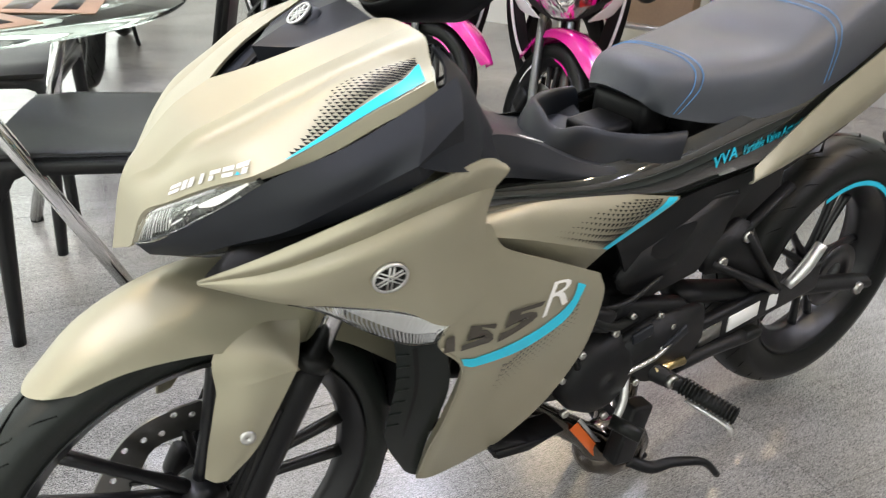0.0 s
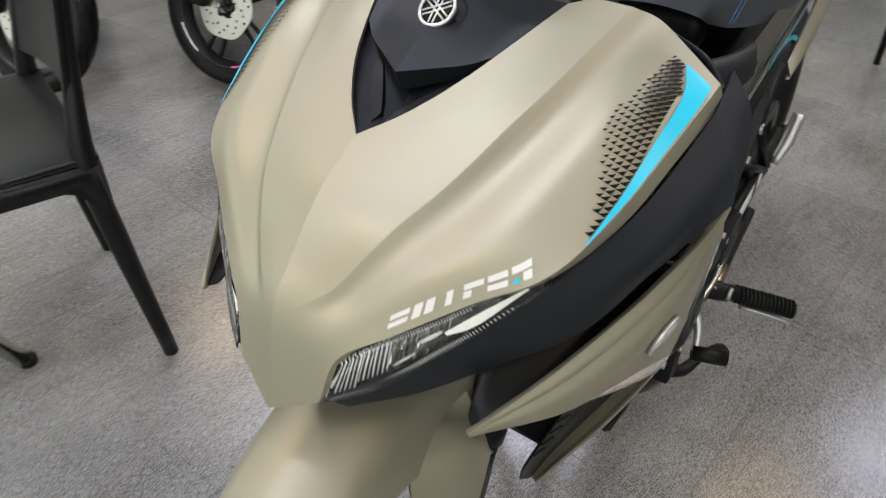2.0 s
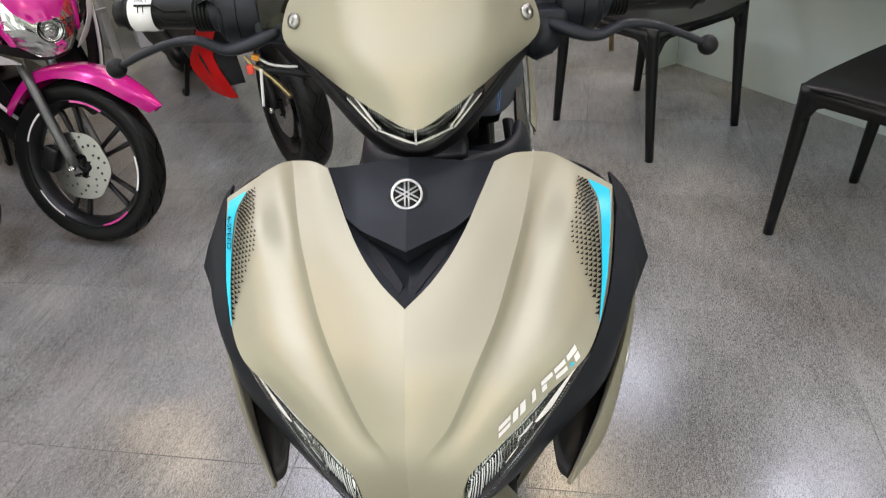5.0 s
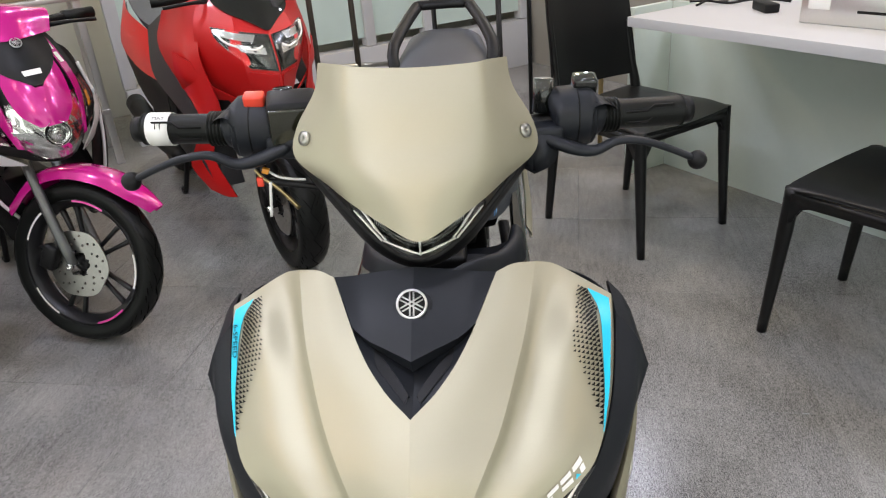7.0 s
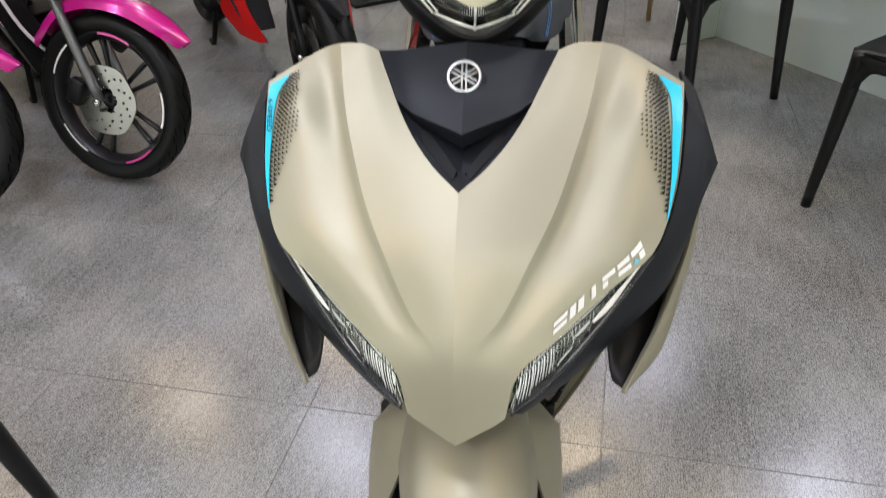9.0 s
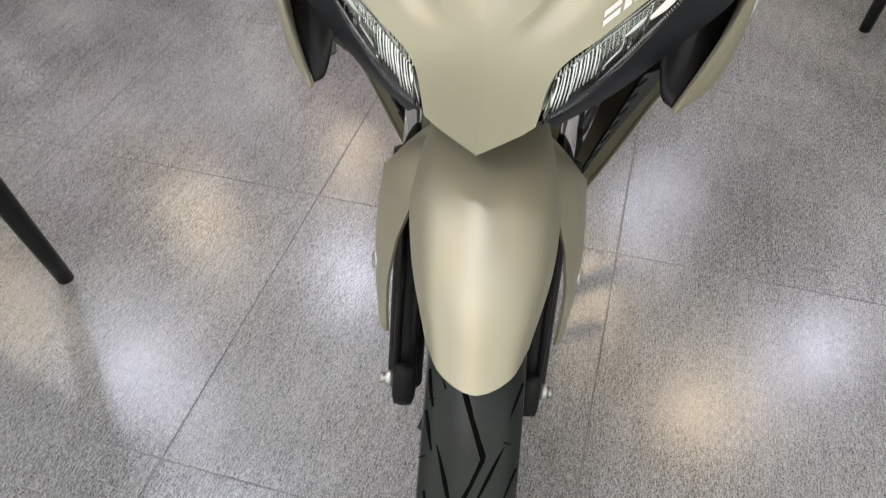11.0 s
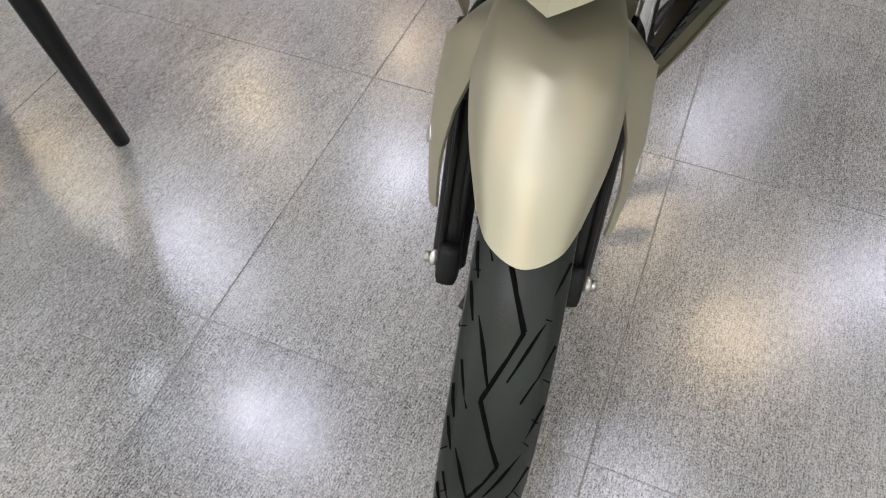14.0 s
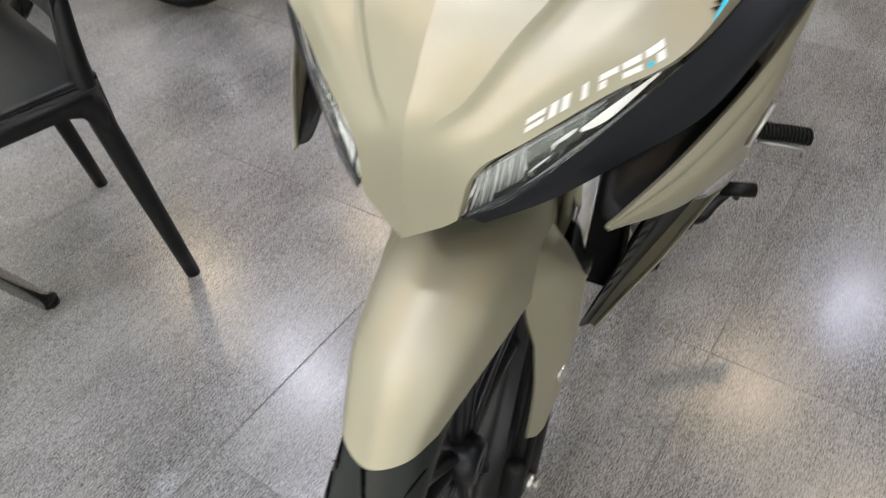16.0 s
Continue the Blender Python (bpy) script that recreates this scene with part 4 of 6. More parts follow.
for sgn in (-1, 1):
    corner = (0.100, 0.133, 0.526)
    EAR = Surf([[Vector((sgn * x, y, z)) for x, y, z in r] for r in (
        ((0.040, 0.165, 0.572), (0.073, 0.150, 0.550), corner),
        ((0.050, 0.105, 0.582), (0.080, 0.116, 0.556), corner),
        ((0.064, 0.052, 0.556), (0.086, 0.094, 0.545), corner),
        ((0.078, 0.046, 0.512), (0.094, 0.090, 0.523), corner),
        ((0.085, 0.034, 0.470), (0.100, 0.072, 0.478), (0.104, 0.106, 0.483)),
        ((0.086, 0.026, 0.430), (0.098, 0.054, 0.430), (0.103, 0.078, 0.434)),
        ((0.085, 0.022, 0.402), (0.092, 0.032, 0.396), (0.096, 0.044, 0.396)))], sharp_rows=(3,), toward=(sgn, -0.6, 0.3))
    e = part("fender_ear", EAR.mesh(6, 0.003), "khaki", fender, "khaki fender side")
    part("fender_bolt", lathe([(0.009, 0), (0.009, 0.003), (0.006, 0.004), (0.001, 0.004), (0.001, 0)], (0, 0, 0), "z", 18), "alu", e).matrix_basis = \
        Matrix.Translation((sgn * 0.100, 0.070, 0.455)) @ Vector((sgn, -0.25, 0.2)).to_track_quat("Z", "Y").to_matrix().to_4x4()
steer(fender)

# visor with the position lamp under it
def vis(x0, y0, x1, y1, x2, y2, ym, z0, z1, z2, zm):
    return [(-x0, y0, z0), (-x1, y1, z1), (-x2, y2, z2), (0, ym, zm), (x2, y2, z2), (x1, y1, z1), (x0, y0, z0)]


VISOR = Surf([vis(0.096, 0.350, 0.074, 0.324, 0.056, 0.3145, 0.312, 1.088, 1.091, 1.090, 1.088),
              vis(0.101, 0.338, 0.076, 0.305, 0.054, 0.2950, 0.292, 1.062, 1.060, 1.058, 1.057),
              vis(0.122, 0.330, 0.080, 0.290, 0.050, 0.2765, 0.272, 1.026, 1.025, 1.023, 1.021),
              vis(0.124, 0.318, 0.078, 0.276, 0.044, 0.2570, 0.251, 0.998, 0.996, 0.992, 0.988),
              vis(0.088, 0.288, 0.066, 0.264, 0.034, 0.2430, 0.229, 0.977, 0.968, 0.953, 0.940)], )
visor = part("visor", VISOR.mesh(7, 0.004), "khaki", bike, "matte khaki flyscreen visor")
for sgn in (-1, 1):
    n = VISOR.normal(2.2, 3 + sgn * 2.72)
    p = VISOR.at(2.2, 3 + sgn * 2.72)
    bolt = part("visor_bolt", lathe([(0.0075, 0), (0.0075, 0.003), (0.003, 0.004), (0.001, 0.002), (0.001, 0)], axis="z", n=18), "steel", visor)
    bolt.matrix_basis = Matrix.Translation(p) @ n.to_track_quat("Z", "Y").to_matrix().to_4x4()
steer(visor)

def lamp_row(dy, a, b2, c2):
    return [(-0.070, 0.290 + dy, a), (-0.037, 0.264 + dy, b2), (0, 0.246 + dy, c2), (0.037, 0.264 + dy, b2), (0.070, 0.290 + dy, a)]


lampbox = part("position_lamp", Surf([lamp_row(0, 0.963, 0.948, 0.938), lamp_row(0.004, 0.953, 0.934, 0.925), lamp_row(0.012, 0.943, 0.920, 0.911)]).mesh(5, 0.002), "lens", bike, "clear position lamp under the visor")
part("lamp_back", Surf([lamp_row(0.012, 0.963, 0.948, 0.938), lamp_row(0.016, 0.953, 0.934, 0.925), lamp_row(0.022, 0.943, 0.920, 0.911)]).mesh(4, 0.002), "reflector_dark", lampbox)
low = [(x, y + 0.003, z) for x, y, z in lamp_row(0.008, 0.944, 0.921, 0.9130)][1:4]
for a, e in zip(low, low[1:]):
    part("light_bar", tube([a, e], 0.0014, 8, 2), "cream", lampbox)
part("light_bar", tube([(x * 0.92, y + 0.006, z) for x, y, z in lamp_row(0.006, 0.952, 0.931, 0.9225)], 0.0014, 8, 6), "gloss", lampbox)
for sgn in (-1, 1):
    for k in range(2):
        part("light_bar", tube([(sgn * (0.0385 - 0.004 * k), 0.2735 - 0.003 * k, 0.9215 + 0.002 * k), (sgn * (0.0665 - 0.009 * k), 0.2940 - 0.004 * k, 0.9480 + 0.002 * k)], 0.0012, 8, 2), "cream", lampbox)
part("divider", rod((0, 0.250, 0.936), (0, 0.258, 0.911), 0.0011, 8), "reflector", lampbox)
teeth = bmesh.new()
for i in range(44):
    x = -0.045 + 0.09 * i / 43
    y, z = 0.2585 + abs(x) * 0.55, 0.927 + abs(x) * 0.33
    rod((x, y, z - 0.006), (x, y, z + 0.006), 0.0004, 5, teeth)
part("fluting", teeth, "reflector", lampbox, kind="stuff")
steer(lampbox)
b = Surf([[(-0.130, 0.345, 1.005), (-0.090, 0.312, 0.965), (-0.045, 0.284, 0.922), (0, 0.268, 0.902), (0.045, 0.284, 0.922), (0.090, 0.312, 0.965), (0.130, 0.345, 1.005)],
          [(-0.132, 0.37, 0.985), (-0.088, 0.335, 0.940), (-0.045, 0.303, 0.900), (0, 0.290, 0.886), (0.045, 0.303, 0.900), (0.088, 0.335, 0.940), (0.132, 0.37, 0.985)],
          [(-0.115, 0.42, 0.975), (-0.075, 0.40, 0.93), (-0.04, 0.38, 0.89), (0, 0.37, 0.88), (0.04, 0.38, 0.89), (0.075, 0.40, 0.93), (0.115, 0.42, 0.975)]]).mesh(5, 0.004)
steer(part("bar_cover", b, "black", bike, "black handlebar cover"))
b = Surf([[(-0.088, 0.350, 1.085), (0, 0.325, 1.083), (0.088, 0.350, 1.085)], [(-0.125, 0.36, 1.01), (0, 0.40, 1.03), (0.125, 0.36, 1.01)],
          [(-0.11, 0.45, 0.98), (0, 0.47, 1.0), (0.11, 0.45, 0.98)]]).mesh(5, 0.004)
steer(part("bar_cover_rear", b, "black", bike))
b = plate([(0.0, 0.036), (0.022, 0.030), (0.026, 0.010), (0.018, -0.006), (-0.010, -0.012), (-0.014, 0.010)], 0.030, (0.128, 0.352, 0.974), (0.9, 0.42, 0), (0, 0, 1), bevel=0.004)
steer(part("bar_cover_side", b, "charcoal", bike, "matte black side of the bar cover"))
for sgn in (-1, 1):
    gx = lambda x: sgn * x
    g = part("handlebar", tube([(gx(0.05), 0.40, 0.985), (gx(0.13), 0.385, 1.005), (gx(0.20), 0.387, 1.012), (gx(0.299), 0.400, 1.011)], 0.011, 14, 5), "black", bike)
    a, e = Vector((gx(0.203), 0.387, 1.012)), Vector((gx(0.300), 0.400, 1.011))
    d = (e - a).normalized()
    grip = part("grip", tube([a, a.lerp(e, 0.1), a.lerp(e, 0.9), e], [0.019, 0.0165, 0.0165, 0.018], 20, 5), "rubber", g, "black rubber grip")
    part("bar_end", rod(e, e + d * 0.012, 0.014, 20), "black", g)
    rings = bmesh.new()
    for k in range(5):
        rod(a + d * (0.004 + 0.004 * k), a + d * (0.0055 + 0.004 * k), 0.0195, 18, rings)
    part("grip_ring", rings, "rubber", grip)
    zig = bmesh.new()
    for h in (0.006, -0.006):
        tube([a + d * 0.03 + Vector((0, -0.0162, h)), a + d * 0.055 + Vector((0, -0.0162, h)), a + d * 0.062 + Vector((0, -0.0155, h + 0.006)),
              a + d * 0.085 + Vector((0, -0.0155, h + 0.006))], 0.0012, 6, 0, zig)
    part("grip_groove", zig, "decal_black", grip)
    hs = part("switch_housing", tube([(gx(0.150), 0.384, 1.012), (gx(0.154), 0.384, 1.013), (gx(0.158), 0.384, 1.013), (gx(0.188), 0.385, 1.014), (gx(0.191), 0.385, 1.014), (gx(0.194), 0.3855, 1.014), (gx(0.205), 0.387, 1.012)], [0.024, 0.031, 0.033, 0.034, 0.032, 0.023, 0.021], 28, 3), "charcoal", g, "black switch housing")
    part("housing_seam", lathe([(0.0343, -0.0006), (0.0343, 0.0006), (0.033, 0.0006), (0.033, -0.0006)], (gx(0.176), 0.3845, 1.0135), n=32), "decal_black", hs)
    part("lever_perch", box((0.06, 0.035, 0.024), (gx(0.128), 0.360, 1.000), (0, 0, gx(8)), 0.007, 3), "charcoal", g)
    part("mirror_boss", rod((gx(0.140), 0.382, 1.02), (gx(0.141), 0.384, 1.056), 0.0105, 18), "gloss", g)
    lev = part("lever", tube([(gx(0.135), 0.352, 1.002), (gx(0.165), 0.342, 0.991), (gx(0.190), 0.337, 0.988), (gx(0.215), 0.335, 0.999), (gx(0.245), 0.337, 0.996), (gx(0.275), 0.340, 0.985), (gx(0.300), 0.341, 0.974)],
                             [0.010, 0.010, 0.008, 0.0065, 0.006, 0.0055, 0.0055], 12, 5, flat=0.7), "charcoal", g, "black lever")
    ball = bmesh.new()
    bmesh.ops.create_uvsphere(ball, u_segments=16, v_segments=10, radius=0.0105, matrix=Matrix.Translation((gx(0.305), 0.3415, 0.9715)))
    part("lever_ball", ball, "black", lev)
    if sgn < 0:
        part("start_switch", box((0.022, 0.016, 0.014), (gx(0.170), 0.372, 1.047), (15, 0, 0), 0.003), "red_button", hs, "red engine stop switch")
        mc = part("brake_reservoir", box((0.052, 0.042, 0.054), (gx(0.130), 0.366, 1.026), (12, 0, 8), 0.006), "black", g, "black brake fluid reservoir")
        part("reservoir_window", box((0.040, 0.005, 0.040), (gx(0.131), 0.3438, 1.024), (12, 0, 8), 0.002), "smoke", mc)
        sticker = lathe([(0.0180, -0.013), (0.0184, -0.013), (0.0184, 0.013), (0.0180, 0.013)], axis="z", n=24)
        st = part("date_sticker", sticker, "paper", grip, "white paper sticker on the grip")
        st.matrix_basis = Matrix.Translation(a.lerp(e, 0.80)) @ d.to_track_quat("Z", "Y").to_matrix().to_4x4()
        c = a.lerp(e, 0.80)
        face = Surf([[c - d * w + Vector((0, -math.cos(q) * 0.0186, math.sin(q) * 0.0186)) for w in (-0.013, 0, 0.013)] for q in (1.5, 1.0, 0.5, 0.0, -0.5)])
        write_on(face, "MAY", (1.25, 0.45), (0.0, 0.55), (-0.55, 0.0), "decal_black", "date_mark", grip, lift=0.0004)
        write_on(face, "11", (2.45, 0.55), (0.0, 0.85), (-1.15, 0.0), "decal_black", "date_mark", grip, lift=0.0004)
        sleeve = tube([(gx(0.163), 0.356, 0.960), (gx(0.135), 0.353, 0.957), (gx(0.104), 0.351, 0.952)], [0.0035, 0.0042, 0.0030], 10, 4)
        part("cable_sleeve", sleeve, "black", g)
        part("brake_hose", tube([(gx(0.176), 0.354, 0.975), (gx(0.168), 0.352, 0.965), (gx(0.158), 0.352, 0.958), (gx(0.146), 0.353, 0.945), (gx(0.133), 0.354, 0.928)], [0.0016, 0.002, 0.0022, 0.0024, 0.0028], 10, 5), "gold", g)
        part("brake_hose", tube([(gx(0.165), 0.356, 0.974), (gx(0.152), 0.354, 0.966), (gx(0.136), 0.353, 0.963), (gx(0.122), 0.353, 0.962)], 0.0014, 8, 5), "paper", g)
        part("connector", box((0.008, 0.006, 0.006), (gx(0.164), 0.352, 0.974), (0, 20, 0), 0.001), "amber", g)
        part("connector", box((0.007, 0.006, 0.010), (gx(0.171), 0.351, 0.962), (0, 0, 0), 0.001), "red_button", g)
        part("cable", tube([(gx(0.160), 0.350, 0.962), (gx(0.162), 0.349, 0.940), (gx(0.164), 0.350, 0.921)], 0.0017, 8, 5), "paper", g)
    else:
        part("horn_switch", box((0.026, 0.022, 0.018), (gx(0.186), 0.386, 1.049), (15, 0, 0), 0.004), "gloss", hs)
    steer(g)

# leg shield, tunnel, seat and tail
for sgn in (-1, 1):
    SHIELD = Surf([[Vector((sgn * x, y, z)) for x, y, z in r] for r in (
        ((0.143, 0.272, 0.885), (0.175, 0.268, 0.872), (0.197, 0.255, 0.854), (0.215, 0.240, 0.825), (0.226, 0.218, 0.800)),
        ((0.147, 0.285, 0.876), (0.170, 0.292, 0.862), (0.190, 0.285, 0.840), (0.206, 0.272, 0.812), (0.221, 0.245, 0.790)),
        ((0.150, 0.305, 0.850), (0.169, 0.315, 0.828), (0.188, 0.308, 0.808), (0.203, 0.296, 0.792), (0.213, 0.280, 0.782)),
        ((0.125, 0.340, 0.815), (0.142, 0.348, 0.798), (0.160, 0.345, 0.783), (0.180, 0.335, 0.772), (0.198, 0.315, 0.766)))], sharp_rows=(2,), toward=(sgn, 0.3, 0.3))
    part("leg_shield", SHIELD.mesh(5, 0.003), "charcoal", bike, "black inner leg shield")
    TUNNEL = Surf([[Vector((sgn * x, y, z)) for x, y, z in r] for r in (
        ((0, 0.34, 0.790), (0, 0.41, 0.735), (0, 0.49, 0.700), (0, 0.57, 0.692), (0, 0.65, 0.712)),
        ((0.06, 0.345, 0.792), (0.045, 0.41, 0.740), (0.042, 0.49, 0.704), (0.045, 0.57, 0.694), (0.05, 0.65, 0.712)),
        ((0.120, 0.352, 0.790), (0.095, 0.41, 0.742), (0.085, 0.49, 0.705), (0.085, 0.57, 0.694), (0.088, 0.65, 0.705)),
        ((0.150, 0.355, 0.760), (0.120, 0.42, 0.718), (0.105, 0.49, 0.688), (0.103, 0.57, 0.682), (0.105, 0.65, 0.690)))], toward=(0, 0, 1))
    part("tunnel_cover", TUNNEL.mesh(5, 0.003), "charcoal", bike)
    MID = Surf([[Vector((sgn * x, y, z)) for x, y, z in r] for r in (
        ((0.150, 0.330, 0.722), (0.148, 0.400, 0.716), (0.138, 0.500, 0.697), (0.129, 0.610, 0.670), (0.117, 0.706, 0.646)),
        ((0.178, 0.326, 0.708), (0.168, 0.400, 0.700), (0.155, 0.490, 0.676), (0.142, 0.580, 0.652), (0.121, 0.690, 0.638)),
        ((0.187, 0.322, 0.694), (0.178, 0.390, 0.672), (0.166, 0.450, 0.648), (0.153, 0.510, 0.624), (0.138, 0.556, 0.604)),
        ((0.160, 0.325, 0.672), (0.155, 0.380, 0.645), (0.148, 0.430, 0.618), (0.138, 0.480, 0.592), (0.126, 0.530, 0.570)))], sharp_rows=(2,))
    mid = part("side_panel", MID.mesh(6, 0.003), "khaki", bike, "matte khaki side panel with cyan stripe")
    part("cyan_stripe", MID.strip([(0.10, 3.70), (1.0, 3.62), (1.97, 3.55)], [(0.08, 3.93), (1.0, 3.90), (1.98, 3.90)]), "cyan", mid)
    tri = bmesh.new()
    for i in range(10):
        for k in range(17):
            u, v = 0.25 + i * 0.17, 3.56 - k * 0.115 - 0.004 * i
            size = 1.0 - 0.05 * k
            if v > 1.4 + (1.9 - u) * 0.9 and size > 0.1:
                MID.decal([(u, v), (u, v - 0.112 * size), (u + 0.168 * size, v)], 0.001, 1, tri, 9)
    part("triangle_fade", tri, "decal_black", mid, kind="stuff")
    SIDE = Surf([[Vector((sgn * x, y, z)) for x, y, z in r] for r in (
        ((0.140, 0.318, 0.752), (0.120, 0.42, 0.728), (0.108, 0.52, 0.712), (0.104, 0.64, 0.715), (0.108, 0.80, 0.745), (0.114, 1.00, 0.785), (0.105, 1.20, 0.840)),
        ((0.178, 0.322, 0.744), (0.150, 0.42, 0.723), (0.134, 0.52, 0.705), (0.124, 0.64, 0.700), (0.123, 0.80, 0.722), (0.126, 1.00, 0.762), (0.115, 1.20, 0.815)),
        ((0.184, 0.320, 0.728), (0.158, 0.42, 0.708), (0.140, 0.52, 0.688), (0.127, 0.64, 0.672), (0.122, 0.80, 0.690), (0.124, 1.00, 0.728), (0.113, 1.20, 0.785)),
        ((0.168, 0.318, 0.708), (0.140, 0.43, 0.690), (0.122, 0.52, 0.665), (0.112, 0.64, 0.640), (0.108, 0.80, 0.645), (0.112, 1.00, 0.690), (0.100, 1.20, 0.750)))], toward=(sgn, 0, 0.3))
    cover = part("side_cover", SIDE.mesh(6, 0.003), "gloss", bike, "gloss black side cover")
    TAIL = Surf([[Vector((sgn * x, y, z)) for x, y, z in r] for r in (
        ((0.132, 0.842, 0.672), (0.136, 0.900, 0.716), (0.136, 1.000, 0.775), (0.132, 1.140, 0.842), (0.105, 1.320, 0.900)),
        ((0.141, 0.834, 0.655), (0.146, 0.900, 0.684), (0.147, 1.000, 0.728), (0.142, 1.140, 0.790), (0.115, 1.320, 0.860)),
        ((0.137, 0.832, 0.650), (0.140, 0.900, 0.666), (0.142, 1.000, 0.698), (0.138, 1.140, 0.755), (0.110, 1.320, 0.835)))])
    part("tail_panel", TAIL.mesh(6, 0.003), "khaki", bike, "matte khaki tail panel")

SEAT = Surf([[(-0.058, 0.690, 0.752), (-0.045, 0.672, 0.765), (0, 0.664, 0.772), (0.045, 0.672, 0.765), (0.058, 0.690, 0.752)],
             [(-0.080, 0.715, 0.745), (-0.058, 0.695, 0.800), (0, 0.690, 0.813), (0.058, 0.695, 0.800), (0.080, 0.715, 0.745)],
             [(-0.103, 0.790, 0.737), (-0.085, 0.778, 0.808), (0, 0.775, 0.824), (0.085, 0.778, 0.808), (0.103, 0.790, 0.737)],
             [(-0.124, 0.880, 0.748), (-0.107, 0.885, 0.824), (0, 0.890, 0.832), (0.107, 0.885, 0.824), (0.124, 0.880, 0.748)],
             [(-0.124, 0.990, 0.770), (-0.108, 0.975, 0.852), (0, 0.965, 0.868), (0.108, 0.975, 0.852), (0.124, 0.990, 0.770)],
             [(-0.112, 1.120, 0.815), (-0.092, 1.130, 0.912), (0, 1.135, 0.926), (0.092, 1.130, 0.912), (0.112, 1.120, 0.815)],
             [(-0.090, 1.260, 0.870), (-0.070, 1.290, 0.945), (0, 1.295, 0.962), (0.070, 1.290, 0.945), (0.090, 1.260, 0.870)]], toward=(0, 0, 1))
seat = part("seat", SEAT.mesh(8, 0.02), "seat", bike, "grey textured vinyl seat with blue stitching")
for w in (0.0, 0.12):
    st = bmesh.new()
    line = []
    for i in range(41):
        v = 0.1 + 3.8 * i / 40
        u = 1.55 + w - 0.75 * (abs(v - 2) / 2) ** 3 + (0.15 if abs(v - 2) < 1.4 else 0.15 * (2 - abs(v - 2)) / 0.6)
        line.append(SEAT.at(u, v) + SEAT.normal(u, v) * 0.0008)
    for p, q in zip(line, line[1:]):
        for k in range(3):
            rod(p.lerp(q, k / 3), p.lerp(q, k / 3 + 0.24), 0.0007, 5, st)
    part("stitching", st, "thread", seat, "blue stitching", kind="stuff")
for w in (0.0, 0.1):
    st = bmesh.new()
    line = [SEAT.at(4.25 + w - 0.35 * (abs(v - 2) / 2) ** 2, v) + SEAT.normal(4.25 + w, v) * 0.0008 for v in [0.15 + 3.7 * i / 40 for i in range(41)]]
    for p, q in zip(line, line[1:]):
        for k in range(3):
            rod(p.lerp(q, k / 3), p.lerp(q, k / 3 + 0.24), 0.0007, 5, st)
    part("stitching", st, "thread", seat, "blue stitching", kind="stuff")
part("seat_base", box((0.17, 0.56, 0.06), (0, 1.02, 0.768), (6, 0, 0), 0.02), "black", bike)
part("seat_hinge", box((0.10, 0.06, 0.05), (0, 0.715, 0.735), (0, 0, 0), 0.012), "black", bike)
for sgn in (-1, 1):
    LEDGE = Surf([[Vector((sgn * x, y, z)) for x, y, z in r] for r in (
        ((0, 0.300, 0.800), (0, 0.385, 0.775), (0, 0.445, 0.750), (0, 0.520, 0.714), (0, 0.580, 0.696), (0, 0.640, 0.690), (0, 0.700, 0.698)),
        ((0.110, 0.297, 0.812), (0.085, 0.378, 0.780), (0.072, 0.445, 0.752), (0.066, 0.520, 0.716), (0.064, 0.580, 0.698), (0.066, 0.640, 0.692), (0.070, 0.700, 0.700)),
        ((0.195, 0.280, 0.806), (0.155, 0.352, 0.792), (0.128, 0.420, 0.766), (0.115, 0.500, 0.728), (0.112, 0.565, 0.709), (0.110, 0.630, 0.706), (0.108, 0.700, 0.718)),
        ((0.215, 0.262, 0.790), (0.178, 0.330, 0.775), (0.148, 0.410, 0.745), (0.130, 0.500, 0.714), (0.124, 0.580, 0.702), (0.121, 0.650, 0.704), (0.118, 0.720, 0.716)),
        ((0.208, 0.270, 0.768), (0.172, 0.350, 0.750), (0.142, 0.430, 0.724), (0.126, 0.520, 0.700), (0.120, 0.600, 0.694), (0.118, 0.660, 0.698), (0.116, 0.740, 0.708)))], sharp_rows=(2,), toward=(sgn, 0, 1))
    part("shield_ledge", LEDGE.mesh(6, 0.003), "charcoal", bike, "matte charcoal ledge from leg shield to seat")
ring = [(-0.112, 0.700), (-0.108, 0.650), (-0.085, 0.600), (-0.045, 0.575), (0, 0.568), (0.045, 0.575), (0.085, 0.600), (0.108, 0.650), (0.112, 0.700)]
COLLAR = Surf([[(x * 1.10, y - 0.020, 0.700) for x, y in ring], [(x * 1.03, y - 0.004, 0.734 - 1.2 * max(0, 0.04 - abs(x)) * 0.3) for x, y in ring],
               [(x * 0.92, y + 0.006, 0.736 - 1.2 * max(0, 0.04 - abs(x)) * 0.3) for x, y in ring], [(x * 0.86, y + 0.012, 0.705) for x, y in ring]], toward=(0, -1, 1))
part("seat_collar", COLLAR.mesh(4, 0.003), "charcoal", bike, "matte charcoal collar below the seat nose")
part("fuel_filler", box((0.07, 0.07, 0.03), (0, 0.655, 0.712), (8, 0, 0), 0.010, 3), "black", bike)
part("tunnel_label", box((0.03, 0.045, 0.001), (0.03, 0.493, 0.7290), (-20, 0, 20), 0.0003, 1), "paper", bike, "small white paper label")
